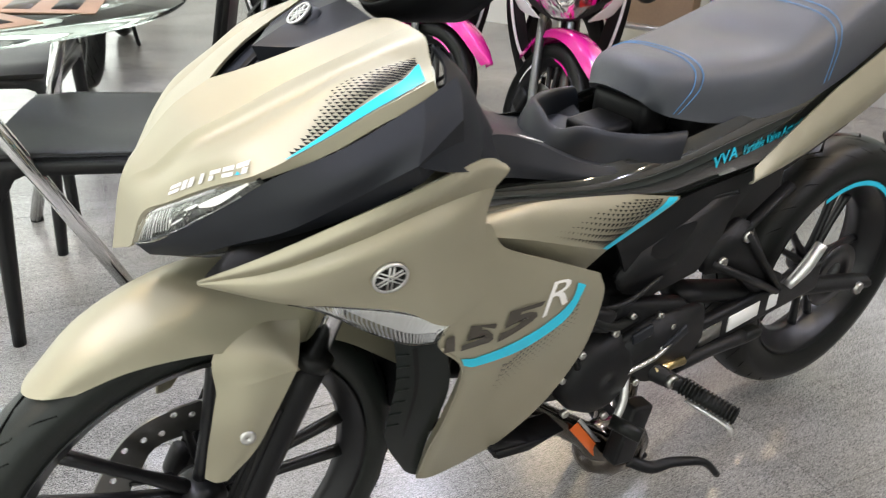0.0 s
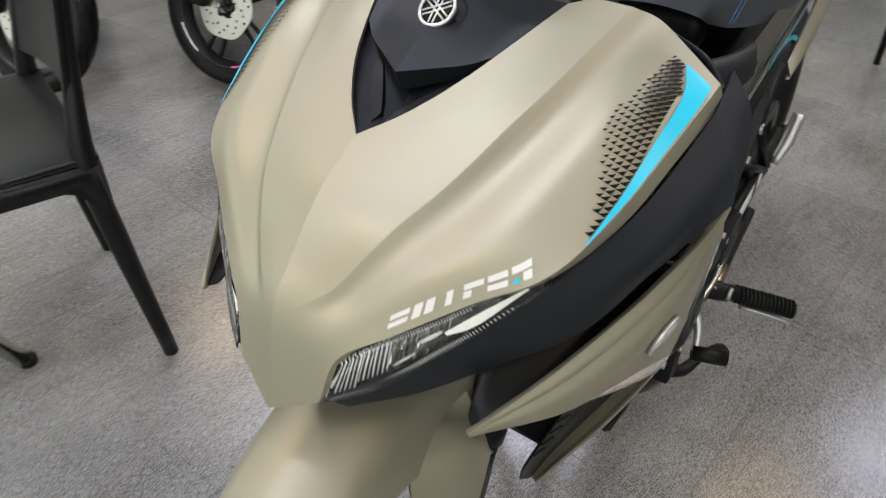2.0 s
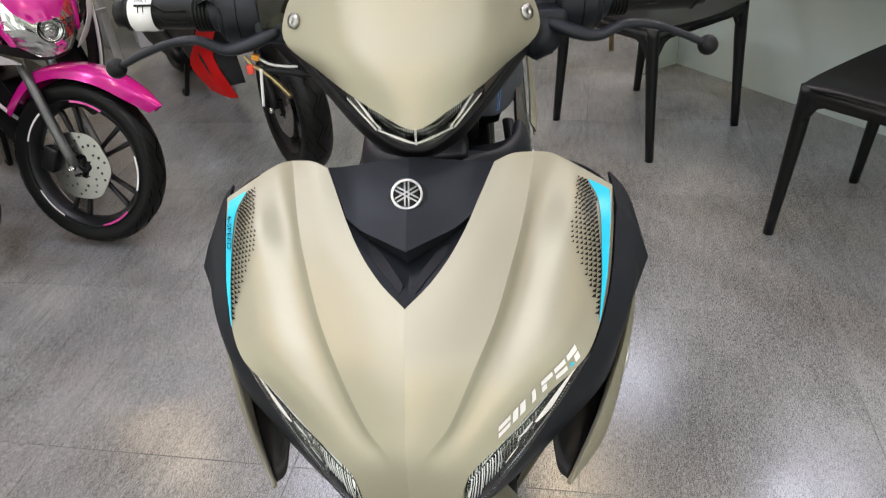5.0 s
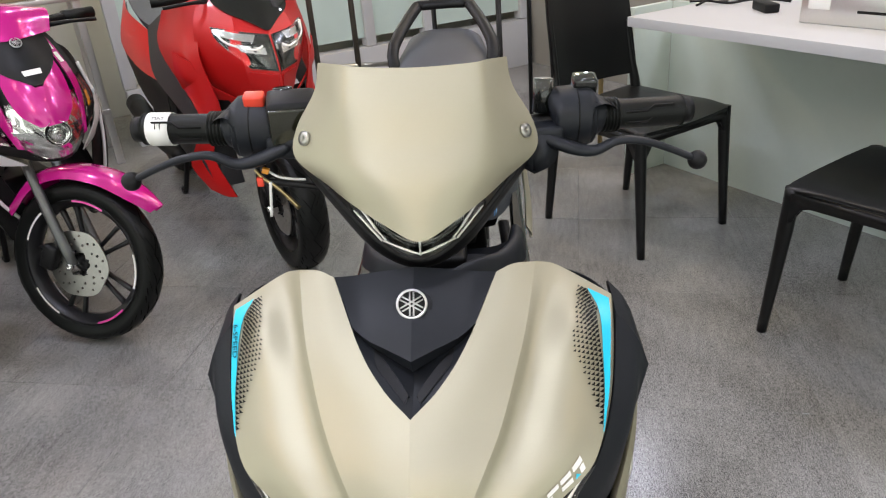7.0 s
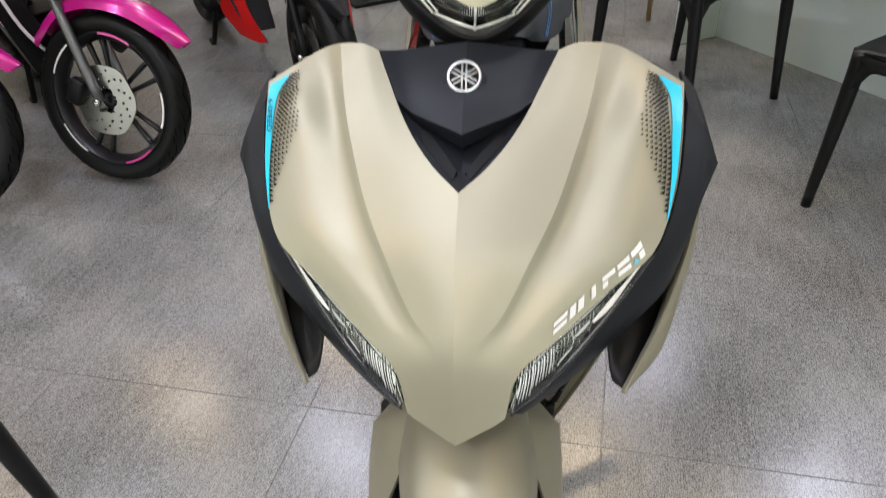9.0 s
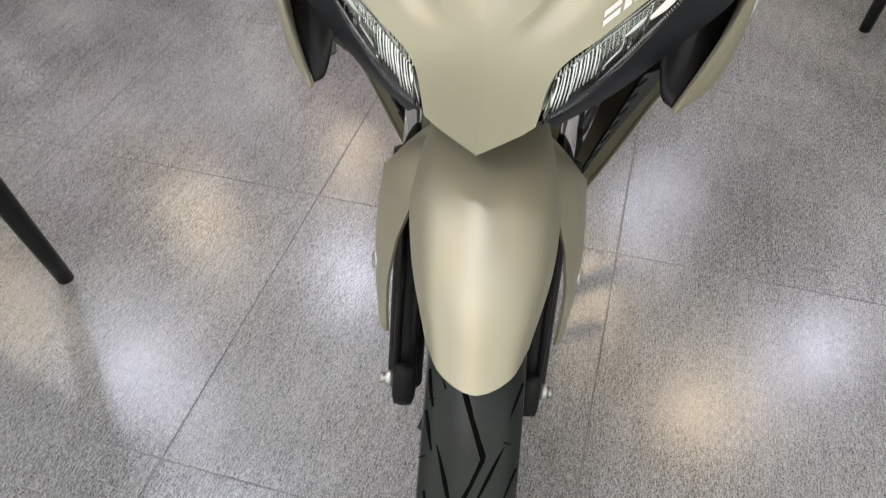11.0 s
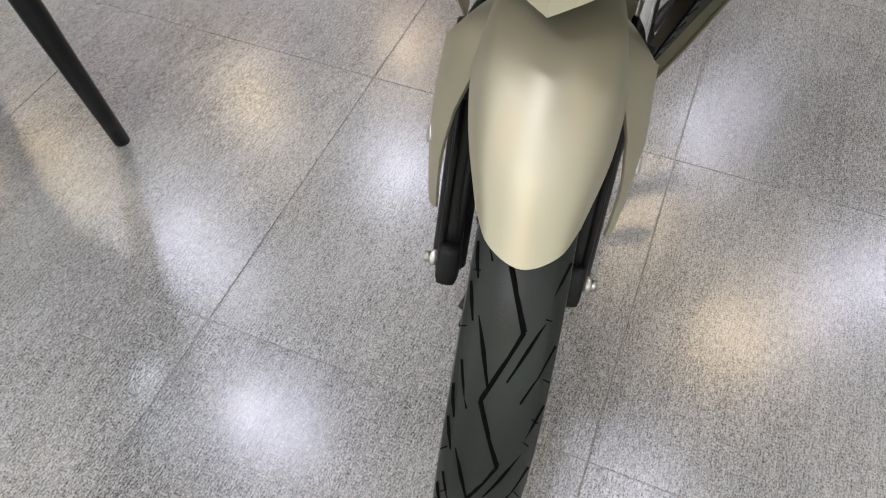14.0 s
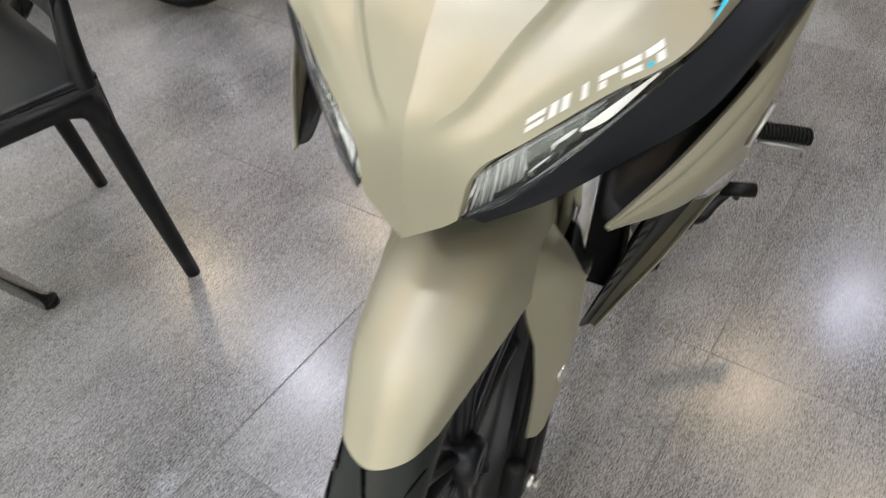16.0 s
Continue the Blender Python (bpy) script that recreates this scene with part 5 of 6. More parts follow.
part("grab_rail", tube([(0.092, 1.12, 0.905), (0.096, 1.18, 0.950), (0.058, 1.32, 1.003), (0.040, 1.335, 1.009), (-0.040, 1.335, 1.009), (-0.058, 1.32, 1.003), (-0.096, 1.18, 0.950), (-0.092, 1.12, 0.905)], 0.012, 12, 3, flat=0.8),
     "black", bike, "black pillion grab rail")

# engine, frame and running gear
part("frame_tube", tube([(0, 0.36, 0.76), (0, 0.52, 0.66), (0, 0.70, 0.60), (0, 0.86, 0.58)], 0.035, 12, 5), "black", bike)
eng = part("engine", box((0.20, 0.22, 0.20), (0, 0.62, 0.40), (-12, 0, 0), 0.03, 3), "black", bike, "black engine casing")
part("cylinder", box((0.12, 0.16, 0.13), (0, 0.46, 0.44), (-12, 0, 0), 0.02, 2), "black", eng)
part("generator_cover", lathe([(0.072, 0.09), (0.072, 0.125), (0.062, 0.142), (0.045, 0.15), (0.02, 0.151), (0.001, 0.151), (0.001, 0.09)], (-0.01, 0.605, 0.375), n=40), "black", eng, "round black generator cover")
part("sprocket_cover", box((0.03, 0.17, 0.085), (0.105, 0.70, 0.43), (-15, 0, 0), 0.014, 3), "black", eng)
for y, z in ((0.535, 0.335), (0.55, 0.435), (0.61, 0.455), (0.68, 0.435), (0.675, 0.345), (0.62, 0.30)):
    part("case_bolt", lathe([(0.006, 0.13), (0.006, 0.137), (0.001, 0.137), (0.001, 0.13)], (0, y, z), n=10), "steel", eng)
for pts, r, mt in (([(0.10, 0.50, 0.52), (0.13, 0.54, 0.50), (0.135, 0.60, 0.47), (0.12, 0.66, 0.46)], 0.007, "rubber"),
                   ([(0.09, 0.47, 0.50), (0.125, 0.52, 0.46), (0.13, 0.55, 0.41)], 0.005, "rubber"),
                   ([(0.11, 0.56, 0.49), (0.13, 0.62, 0.50), (0.12, 0.70, 0.52)], 0.004, "black")):
    part("hose", tube(pts, r, 10, 5), mt, eng)
for y, z in ((0.51, 0.475), (0.545, 0.495), (0.585, 0.49), (0.64, 0.475), (0.70, 0.46), (0.735, 0.43), (0.72, 0.395), (0.52, 0.40)):
    part("case_bolt", lathe([(0.005, 0.128), (0.005, 0.136), (0.001, 0.136), (0.001, 0.128)], (0, y, z), n=8), "steel", eng)
part("sensor_cover", box((0.02, 0.05, 0.035), (0.128, 0.575, 0.485), (-20, 0, 0), 0.006), "black", eng)
part("lever_link", tube([(0.135, 0.735, 0.40), (0.138, 0.70, 0.385), (0.135, 0.63, 0.37)], 0.0045, 8, 3), "steel", eng)
part("side_frame_cover", Surf([[(0.108, 0.60, 0.600), (0.114, 0.72, 0.640), (0.114, 0.90, 0.660)], [(0.121, 0.61, 0.565), (0.123, 0.72, 0.590), (0.116, 0.88, 0.630)],
                               [(0.117, 0.64, 0.505), (0.119, 0.72, 0.520), (0.112, 0.82, 0.560)]]).mesh(5, 0.004), "black", bike)
case = part("chain_case_front", plate([(0.628, 0.43), (0.703, 0.452), (0.81, 0.445), (0.823, 0.385), (0.791, 0.334), (0.751, 0.322), (0.697, 0.334), (0.642, 0.374)], 0.022,
                                      (0.124, 0, 0), (0, 1, 0), (0, 0, 1), bevel=0.005), "black", bike, "black sprocket cover")
for y, z, w, a in ((0.745, 0.405, 0.055, 30), (0.665, 0.438, 0.040, 14)):
    part("cover_rib", box((0.006, w, 0.018), (0.136, y, z), (a, 0, 0), 0.002), "charcoal", case)
part("side_shield", plate([(0.605, 0.536), (0.641, 0.578), (0.783, 0.632), (0.848, 0.632), (0.825, 0.561), (0.78, 0.505), (0.681, 0.488), (0.624, 0.508)], 0.014, (0.116, 0, 0), (0, 1, 0), (0, 0, 1), bevel=0.005),
     "black", bike, "matte black side shield")
for p0, p1 in (((0.112, 0.83, 0.505), (0.120, 1.03, 0.405)), ((0.112, 0.90, 0.545), (0.120, 1.035, 0.41)), ((0.108, 0.90, 0.545), (0.100, 1.02, 0.60))):
    part("bracket_bar", tube([p0, p1], 0.011, 8, 2, flat=0.7), "black", bike)
part("under_lip", plate([(0.43, 0.285), (0.50, 0.272), (0.575, 0.266), (0.50, 0.258), (0.44, 0.262)], 0.05, (0.085, 0, 0), (0, 1, 0), (0, 0, 1), bevel=0.004), "black", bike)
part("subframe", box((0.13, 0.40, 0.20), (0, 0.86, 0.60), (12, 0, 0), 0.02), "black", bike)
part("inner_mudguard", tube([(0, 0.98, 0.60), (0, 1.08, 0.63), (0, 1.25, 0.68)], [0.06, 0.06, 0.05], 14, 4), "black", bike)
RX = Vector((0, 1.345, 0.325))
rw = wheel("rear_wheel", bike, RX, 0.288, 0.120, 5, "black five-spoke rear wheel")
part("rear_sprocket", lathe([(0.072, 0.060), (0.072, 0.066), (0.03, 0.066), (0.03, 0.060)], n=36), "wheel", rw)
arc = bmesh.new()
prev = None
for i in range(15):
    q = radians(62 + 5 * i)
    pair = [arc.verts.new((0.0555, -r * math.cos(q), r * math.sin(q))) for r in (0.199, 0.209)]
    if prev:
        arc.faces.new((prev[0], prev[1], pair[1], pair[0]))
    prev = pair
part("rim_stripe", arc, "cyan", rw, "cyan rim stripe")
for sgn in (-1, 1):
    arm = part("swingarm", tube([(sgn * 0.075, 0.80, 0.44), (sgn * 0.09, 1.05, 0.385), (sgn * 0.098, 1.40, 0.318)], [0.026, 0.024, 0.020], 10, 5, flat=0.7), "black", bike, "black swingarm")
    part("axle_nut", lathe([(0.013, 0.108 * sgn), (0.013, 0.122 * sgn), (0.001, 0.122 * sgn), (0.001, 0.108 * sgn)], RX, n=6), "steel", arm)
    br = part("footpeg_bracket", plate([(-0.05, 0.01), (0.03, 0.045), (0.06, 0.03), (0.14, -0.075), (0.20, -0.10), (0.19, -0.135), (0.12, -0.12), (0.03, -0.045), (-0.04, -0.04)], 0.02,
                                       (sgn * 0.105, 0.86, 0.525), (0, 1, 0), (0, 0, 1), bevel=0.004), "black", bike, "black passenger footpeg bracket")
    for y, z in ((0.851, 0.503), (0.904, 0.538)):
        part("bracket_bolt", lathe([(0.010, 0.112 * sgn), (0.010, 0.12 * sgn), (0.001, 0.12 * sgn), (0.001, 0.112 * sgn)], (0, y, z), n=14), "steel", br)
    part("passenger_peg", tube([(sgn * 0.132, 1.045, 0.415), (sgn * 0.140, 1.068, 0.452), (sgn * 0.143, 1.092, 0.495)], [0.008, 0.011, 0.010], 10, 4), "alu", br, "folded alloy passenger footpeg")
guard = part("chain_guard", box((0.02, 0.46, 0.062), (0.108, 0.95, 0.372), (6, 0, 0), 0.008), "black", bike, "black chain case with labels")
for y, z, w, mt in ((0.865, 0.363, 0.055, "decal_white"), (0.955, 0.372, 0.085, "paper"), (1.035, 0.381, 0.028, "paper")):
    part("warning_label", box((0.003, w, 0.032), (0.1195, y, z), (6, 0, 0), 0.0005, 1), "steel" if w == 0.055 else mt, guard)
chain = bmesh.new()
for k in range(34):
    p = Vector((0.075, 0.74 + 0.0175 * k, 0.36 - 0.0014 * k))
    box((0.012, 0.014, 0.012), p, bevel=0.002, seg=1, bm=chain)
part("chain", chain, "gold", bike, "drive chain", kind="stuff")

# footpegs, gear lever, stands
for sgn in (-1, 1):
    pg = part("footpeg", tube([(sgn * 0.160, 0.748, 0.334), (sgn * 0.248, 0.785, 0.318)], 0.0140, 14, 2, flat=0.8), "rubber", bike, "black ribbed rubber footpeg")
    ribs = bmesh.new()
    for k in range(15):
        p = Vector((sgn * (0.164 + 0.0057 * k), 0.750 + 0.0024 * k, 0.3335 - 0.00105 * k))
        tube([p, p + Vector((sgn * 0.0028, 0.0012, -0.0005))], 0.0170, 14, 1, ribs, flat=0.8)
    part("peg_rib", ribs, "rubber", pg)
    part("peg_mount", tube([(sgn * 0.10, 0.70, 0.36), (sgn * 0.14, 0.725, 0.345), (sgn * 0.165, 0.750, 0.334)], [0.02, 0.016, 0.012], 10, 3), "black", pg)
    part("peg_bolt", lathe([(0.011, 0.155 * sgn), (0.011, 0.163 * sgn), (0.001, 0.163 * sgn), (0.001, 0.155 * sgn)], (0, 0.728, 0.345), n=12), "steel", pg)
    part("peg_wire", tube([(sgn * 0.175, 0.752, 0.312), (sgn * 0.240, 0.780, 0.296), (sgn * 0.246, 0.784, 0.280)], 0.004, 8, 3), "alu", pg)
gl = part("gear_lever", tube([(0.13, 0.655, 0.36), (0.145, 0.642, 0.33), (0.152, 0.625, 0.302)], 0.006, 10, 4), "alu", bike, "gear lever with rubber pad")
part("lever_pad", rod((0.150, 0.618, 0.303), (0.194, 0.640, 0.298), 0.0115, 14), "rubber", gl)
stand = part("centre_stand", tube([(0.09, 0.70, 0.29), (0.055, 0.79, 0.14), (0.035, 0.875, 0.012)], 0.012, 10, 4), "black", bike, "black centre stand")
part("stand_leg", tube([(-0.09, 0.70, 0.29), (-0.075, 0.79, 0.14), (-0.06, 0.875, 0.012)], 0.012, 10, 4), "black", stand)
part("stand_bar", tube([(0.055, 0.79, 0.14), (-0.075, 0.79, 0.14)], 0.012, 10, 2), "black", stand)
part("stand_pedal", tube([(0.09, 0.76, 0.105), (0.115, 0.80, 0.090), (0.13, 0.84, 0.098), (0.15, 0.905, 0.085), (0.162, 0.945, 0.045)], [0.012, 0.011, 0.009, 0.0075, 0.007], 10, 5), "black", stand)
part("stand_bracket", box((0.03, 0.05, 0.12), (0.098, 0.735, 0.19), (-12, 0, 0), 0.006), "black", stand)
part("stand_foot", box((0.022, 0.04, 0.012), (0.034, 0.877, 0.007), bevel=0.004), "black", stand)
part("stand_foot", box((0.022, 0.04, 0.012), (-0.06, 0.877, 0.007), bevel=0.004), "black", stand)
ss = part("side_stand", tube([(0.13, 0.76, 0.34), (0.125, 0.86, 0.335), (0.12, 0.97, 0.325)], [0.012, 0.011, 0.013], 10, 4), "black", bike, "folded side stand")
part("stand_spring", tube([(0.135, 0.71, 0.355), (0.135, 0.78, 0.352)], 0.008, 10, 2), "gold", ss)
part("stand_pad", box((0.025, 0.06, 0.02), (0.12, 0.985, 0.325), (0, 0, 0), 0.008), "rubber", ss)
ex = part("exhaust", tube([(0, 0.42, 0.41), (0.03, 0.48, 0.335), (0.045, 0.58, 0.245), (0.05, 0.68, 0.165), (0.05, 0.75, 0.11), (-0.04, 0.88, 0.14), (-0.12, 1.0, 0.26)], [0.018, 0.018, 0.02, 0.024, 0.034, 0.035, 0.035], 20, 6), "pipe", bike, "glossy heat-tinted exhaust pipe")
part("collector", lathe([(0.001, -0.075), (0.028, -0.07), (0.048, -0.03), (0.050, 0.02), (0.036, 0.06), (0.001, 0.065)], (0.05, 0.765, 0.105), "y", 32), "pipe", ex, "glossy dark exhaust collector")

# radiator bay behind the fork
part("radiator", box((0.17, 0.04, 0.24), (0, 0.345, 0.46), (-8, 0, 0), 0.006), "black", bike, "black radiator")
fins = bmesh.new()
for k in range(22):
    box((0.16, 0.004, 0.004), (0, 0.321 + k * 0.0015 - 0.006, 0.34 + k * 0.0105), bevel=0, bm=fins)
part("radiator_fin", fins, "charcoal", bike, kind="stuff")
for sgn in (-1, 1):
    GUARD = Surf([[Vector((sgn * x, y, z)) for x, y, z in r] for r in (
        ((0.140, 0.24, 0.585), (0.158, 0.272, 0.572), (0.172, 0.290, 0.566)), ((0.110, 0.265, 0.47), (0.124, 0.299, 0.462), (0.136, 0.326, 0.458)),
        ((0.072, 0.272, 0.345), (0.078, 0.308, 0.332), (0.083, 0.332, 0.326)), ((0.042, 0.322, 0.237), (0.045, 0.332, 0.229), (0.050, 0.340, 0.228)))])
    guard_part = part("radiator_shroud", GUARD.mesh(5, 0.003), "shroud_green", bike, "dark grey inner fairing beside the radiator")
    slats = bmesh.new()
    for k in range(9):
        p, q = GUARD.at(0.15 + 0.2 * k, 0.0), GUARD.at(0.08 + 0.2 * k, 0.42)
        tube([p, q], 0.0018, 6, 2, slats, flat=0.6)
    part("slat", slats, "shroud_green", guard_part, kind="stuff")
    part("slot", GUARD.strip([(0.35, 0.55), (1.2, 0.62), (1.9, 0.66)], [(0.30, 0.72), (1.2, 0.74), (1.95, 0.70)], lift=0.0015), "decal_black", guard_part)
    SIG = Surf([[Vector((sgn * x, y, z)) for x, y, z in r] for r in (
        ((0.175, 0.110, 0.659), (0.189, 0.162, 0.651), (0.199, 0.223, 0.634), (0.198, 0.279, 0.601)),
        ((0.173, 0.130, 0.649), (0.182, 0.175, 0.626), (0.190, 0.230, 0.602), (0.196, 0.273, 0.590)),
        ((0.165, 0.145, 0.640), (0.170, 0.188, 0.606), (0.178, 0.238, 0.577), (0.189, 0.268, 0.576)))])
    sig = part("turn_signal", SIG.mesh(6, 0.002), "lens", bike, "clear ribbed turn signal lens")
    back = Surf([[p + Vector((-sgn * 0.01, 0.006, 0.008)) for p in r] for r in SIG.rows])
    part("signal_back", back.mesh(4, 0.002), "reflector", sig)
    ribs = bmesh.new()
    for i in range(30):
        v = 0.25 + i * 0.09
        tube([SIG.at(0.08, min(v + 0.15, 3)) + SIG.normal(1, 1.5) * -0.003, SIG.at(1.0, v) + SIG.normal(1, 1.5) * -0.004, SIG.at(1.9, v) + SIG.normal(1, 1.5) * -0.003], 0.0007, 5, 3, ribs)
    part("fluting", ribs, "reflector", sig, kind="stuff")
for sgn in (-1, 1):
    p, n = WING.at(3.7, 2.38), WING.normal(3.7, 2.38)
    badge("badge", bike, (sgn * p.x, p.y, p.z), (sgn * n.x, n.y, n.z), 0.0185)

# graphics on the left flank
for s, name in ((PLATE, 1), (PLATE.flipped(), -1)):
    V = (lambda v: v) if name == 1 else (lambda v: 4 - v)
    part("cyan_swoosh", s.strip([(1.66, V(0.12)), (1.84, V(0.55)), (1.86, V(1.30)), (1.70, V(2.15)), (1.42, V(2.80)), (1.07, V(3.25)), (0.56, V(3.42))],
                                [(1.86, V(0.10)), (2.00, V(0.50)), (2.02, V(1.30)), (1.90, V(2.10)), (1.62, V(2.80)), (1.28, V(3.30)), (0.63, V(3.58))]), "cyan", bike, "cyan vinyl swoosh")
    fade = bmesh.new()
    for i in range(9, 30):
        f = i / 29
        u0, v0 = 2.10 - 1.05 * max(0, f - 0.35) ** 1.1 * 1.6, 0.9 + 2.5 * f
        for k in range(6):
            g = 0.9 - 0.14 * k
            s.decal([(u0 + 0.085 * k, V(v0)), (u0 + 0.085 * k, V(v0 + 0.07 * g)), (u0 + 0.085 * k + 0.075 * g, V(v0))], 0.001, 1, fade, 9)
    part("triangle_fade", fade, "decal_brown", bike, kind="stuff")
write_quad(PLATE, "1", (1.16, 0.0), (1.36, 0.16), (0.85, 0.14), "decal_brown", "number_mark", bike, "dark displacement number")
write_quad(PLATE, "5", (1.50, 0.22), (1.76, 1.10), (1.20, 0.55), "decal_brown", "number_mark", bike, bold=0.05)
write_quad(PLATE, "5", (1.76, 1.30), (1.50, 2.36), (1.30, 1.72), "decal_brown", "number_mark", bike, bold=0.05)
write_quad(PLATE, "R", (1.38, 2.60), (1.08, 3.18), (0.62, 2.90), "decal_white", "letter_mark", bike, "white letter", bold=0.0)
write_quad(SIDE, "VVA", (2.07, 3.74), (1.97, 4.035), (1.45, 3.70), "cyan", "valve_mark", bike, "cyan lettering", bold=0.03)
write_quad(SIDE, "Variable Valve Actuation", (2.03, 4.095), (1.88, 4.80), (1.53, 4.07), "cyan", "valve_mark", bike, bold=0.012)
part("heat_label", box((0.0015, 0.105, 0.018), (0.0735, 0.664, 0.178), (-52, 0, -4), 0.0004, 1), "orange", ex, "orange and red warning label on the pipe")
part("heat_mark", box((0.0015, 0.048, 0.017), (0.0745, 0.682, 0.155), (-52, 0, -4), 0.0004, 1), "red", ex)
part("heat_mark", box((0.0015, 0.095, 0.007), (0.0730, 0.672, 0.191), (-52, 0, -4), 0.0004, 1), "alu", ex)

# the machine stands slightly askew: its middle line runs away from the y axis
def askew(ob, m, rigid):
    m = m @ ob.matrix_basis
    rigid = rigid or ob.name.startswith("rear_wheel")
    if ob.type == "MESH":
        back = m.inverted()
        for v in ob.data.vertices:
            p = m @ v.co
            c = 0.036 * (0.2 - (1.345 if rigid else p.y))
            tail = min(max((p.y - 0.7) / 0.3, 0), 1) * 0.6
            p.x += c * (0.8 if rigid else min(max(1 - p.x / 0.15, 0), 2) * (1 - tail) + tail)
            v.co = back @ p
    for child in ob.children:
        askew(child, m, rigid)


for ob in bike.children:
    if ob not in TURNED:
        askew(ob, Matrix(), False)


# ---- furniture ----
def chair(at, group="black chairs", label="black moulded plastic chair on four tapered legs"):
    """Front towards -y; feet on a square of about 0.46 m."""
    t = thing("chair", label, "chair", at, group)
    rows = []
    for i in range(6):
        y = -0.238 + 0.470 * i / 5
        w = 0.240 - 0.010 * i / 5
        dip = 0.012 * math.sin(math.pi * i / 5)
        drop = 0.016 if i == 0 else 0.0
        edge = w - (0.012 if i == 0 else 0)
        rows.append([(-edge, y + drop, 0.460 - drop), (-w * 0.9, y, 0.472 - dip * 0.3 - drop * 0.6), (0, y - 0.014 * (i == 0), 0.466 - dip - drop * 0.5), (w * 0.9, y, 0.472 - dip * 0.3 - drop * 0.6), (edge, y + drop, 0.460 - drop)])
    part("seat", Surf(rows, toward=(0, 0, 1)).mesh(5, 0.014), "chair", t)

    def arch(half):
        side = [(-half, 0.457), (half, 0.457)]
        foot = [(half, 0.350), (half - 0.020, 0.365), (half - 0.026, 0.395), (half - 0.040, 0.416), (half - 0.064, 0.426)]
        return side + foot + [(-x, z) for x, z in reversed(foot)]
    for sx in (-1, 1):
        part("rail", plate(arch(0.226), 0.024, (sx * 0.2265, 0.0, 0), (0, 1, 0), (0, 0, 1), bevel=0.005), "chair", t)
        part("leg", tube([(sx * 0.219, -0.220, 0.462), (sx * 0.220, -0.226, 0.34), (sx * 0.226, -0.252, 0.0)], [0.021, 0.021, 0.0145], 14, 4), "chair", t)
        part("leg", tube([(sx * 0.190, 0.276, 0.84), (sx * 0.199, 0.236, 0.62), (sx * 0.216, 0.210, 0.455), (sx * 0.218, 0.222, 0.29), (sx * 0.224, 0.252, 0.0)], [0.010, 0.014, 0.021, 0.020, 0.0145], 14, 4), "chair", t)
        part("rail", plate(arch(0.222), 0.024, (0, sx * 0.2265 - (0.004 if sx > 0 else 0), 0), (1, 0, 0), (0, 0, 1), bevel=0.005), "chair", t)
    rows = []
    for i in range(5):
        z = 0.525 + 0.36 * i / 4
        y = 0.208 + 0.064 * i / 4
        w = (0.214, 0.213, 0.211, 0.208, 0.200)[i]
        rows.append([(-w, y - 0.004, z - 0.006 * (i == 4)), (-w * 0.5, y + 0.022, z + 0.008 * (i == 4)), (0, y + 0.028, z + 0.012 * (i == 4)), (w * 0.5, y + 0.022, z + 0.008 * (i == 4)), (w, y - 0.004, z - 0.006 * (i == 4))])
    part("backrest", Surf(rows, toward=(0, -1, 0)).mesh(5, 0.012), "chair", t)
    return t


chair(pose(0.578, 2.312, 0, 0, 0, 37.5), label="black moulded plastic chair drawn up to the white counter")
chair(pose(1.155, 1.440, 0, 0, 0, 220))
chair(pose(-1.074, 0.145, 0, 0, 0, -17.5), label="black plastic chair pushed up to the round glass table")
chair(pose(-1.86, -0.12, 0, 0, 0, 75), label="black plastic chair beyond the round glass table")

table = thing("round_table", "round glass table on crossed chrome tube legs", "table", pose(-1.213, -0.294, 0))
part("tabletop", lathe([(0.001, 0.738), (0.630, 0.738), (0.634, 0.743), (0.630, 0.748), (0.001, 0.748)], axis="z", n=96), "tableglass", table, "clear green-edged glass top")
for th in (62, 152, 242, 332):
    f, g = radians(th), radians(th - 48)
    leg = part("leg", tube([(0.468 * math.cos(f), 0.468 * math.sin(f), 0.012), (0.40 * math.cos(g), 0.40 * math.sin(g), 0.735)], 0.0175, 16, 2), "chrome", table)
    part("foot_cap", lathe([(0.018, 0.0), (0.018, 0.016), (0.001, 0.016), (0.001, 0)], (0.474 * math.cos(f), 0.474 * math.sin(f), 0), "z", 18), "rubber", leg)
for x, y, r, w, d, mt in ((-0.78, -0.18, 30, 0.21, 0.297, "wood"), (-0.98, -0.02, -15, 0.21, 0.297, "wood"), (-1.05, -0.25, 10, 0.30, 0.21, "wood"), (-1.25, -0.10, 50, 0.21, 0.297, "carton")):
    sheet = tagged(part("brochure", box((w, d, 0.0025), (0, 0, 0), bevel=0.0006, seg=1), mt), "printed tan brochure lying on the glass table", "brochure", "brochures on the table")
    sheet.matrix_basis = pose(x, y, 0.7505, 0, 0, r)
    for k in range(3):
        part("print_block", box((w * 0.7, d * 0.16, 0.0006), (0, d * (0.3 - 0.28 * k), 0.0016), bevel=0), ("decal_black", "decal_brown", "decal_white")[k], sheet)


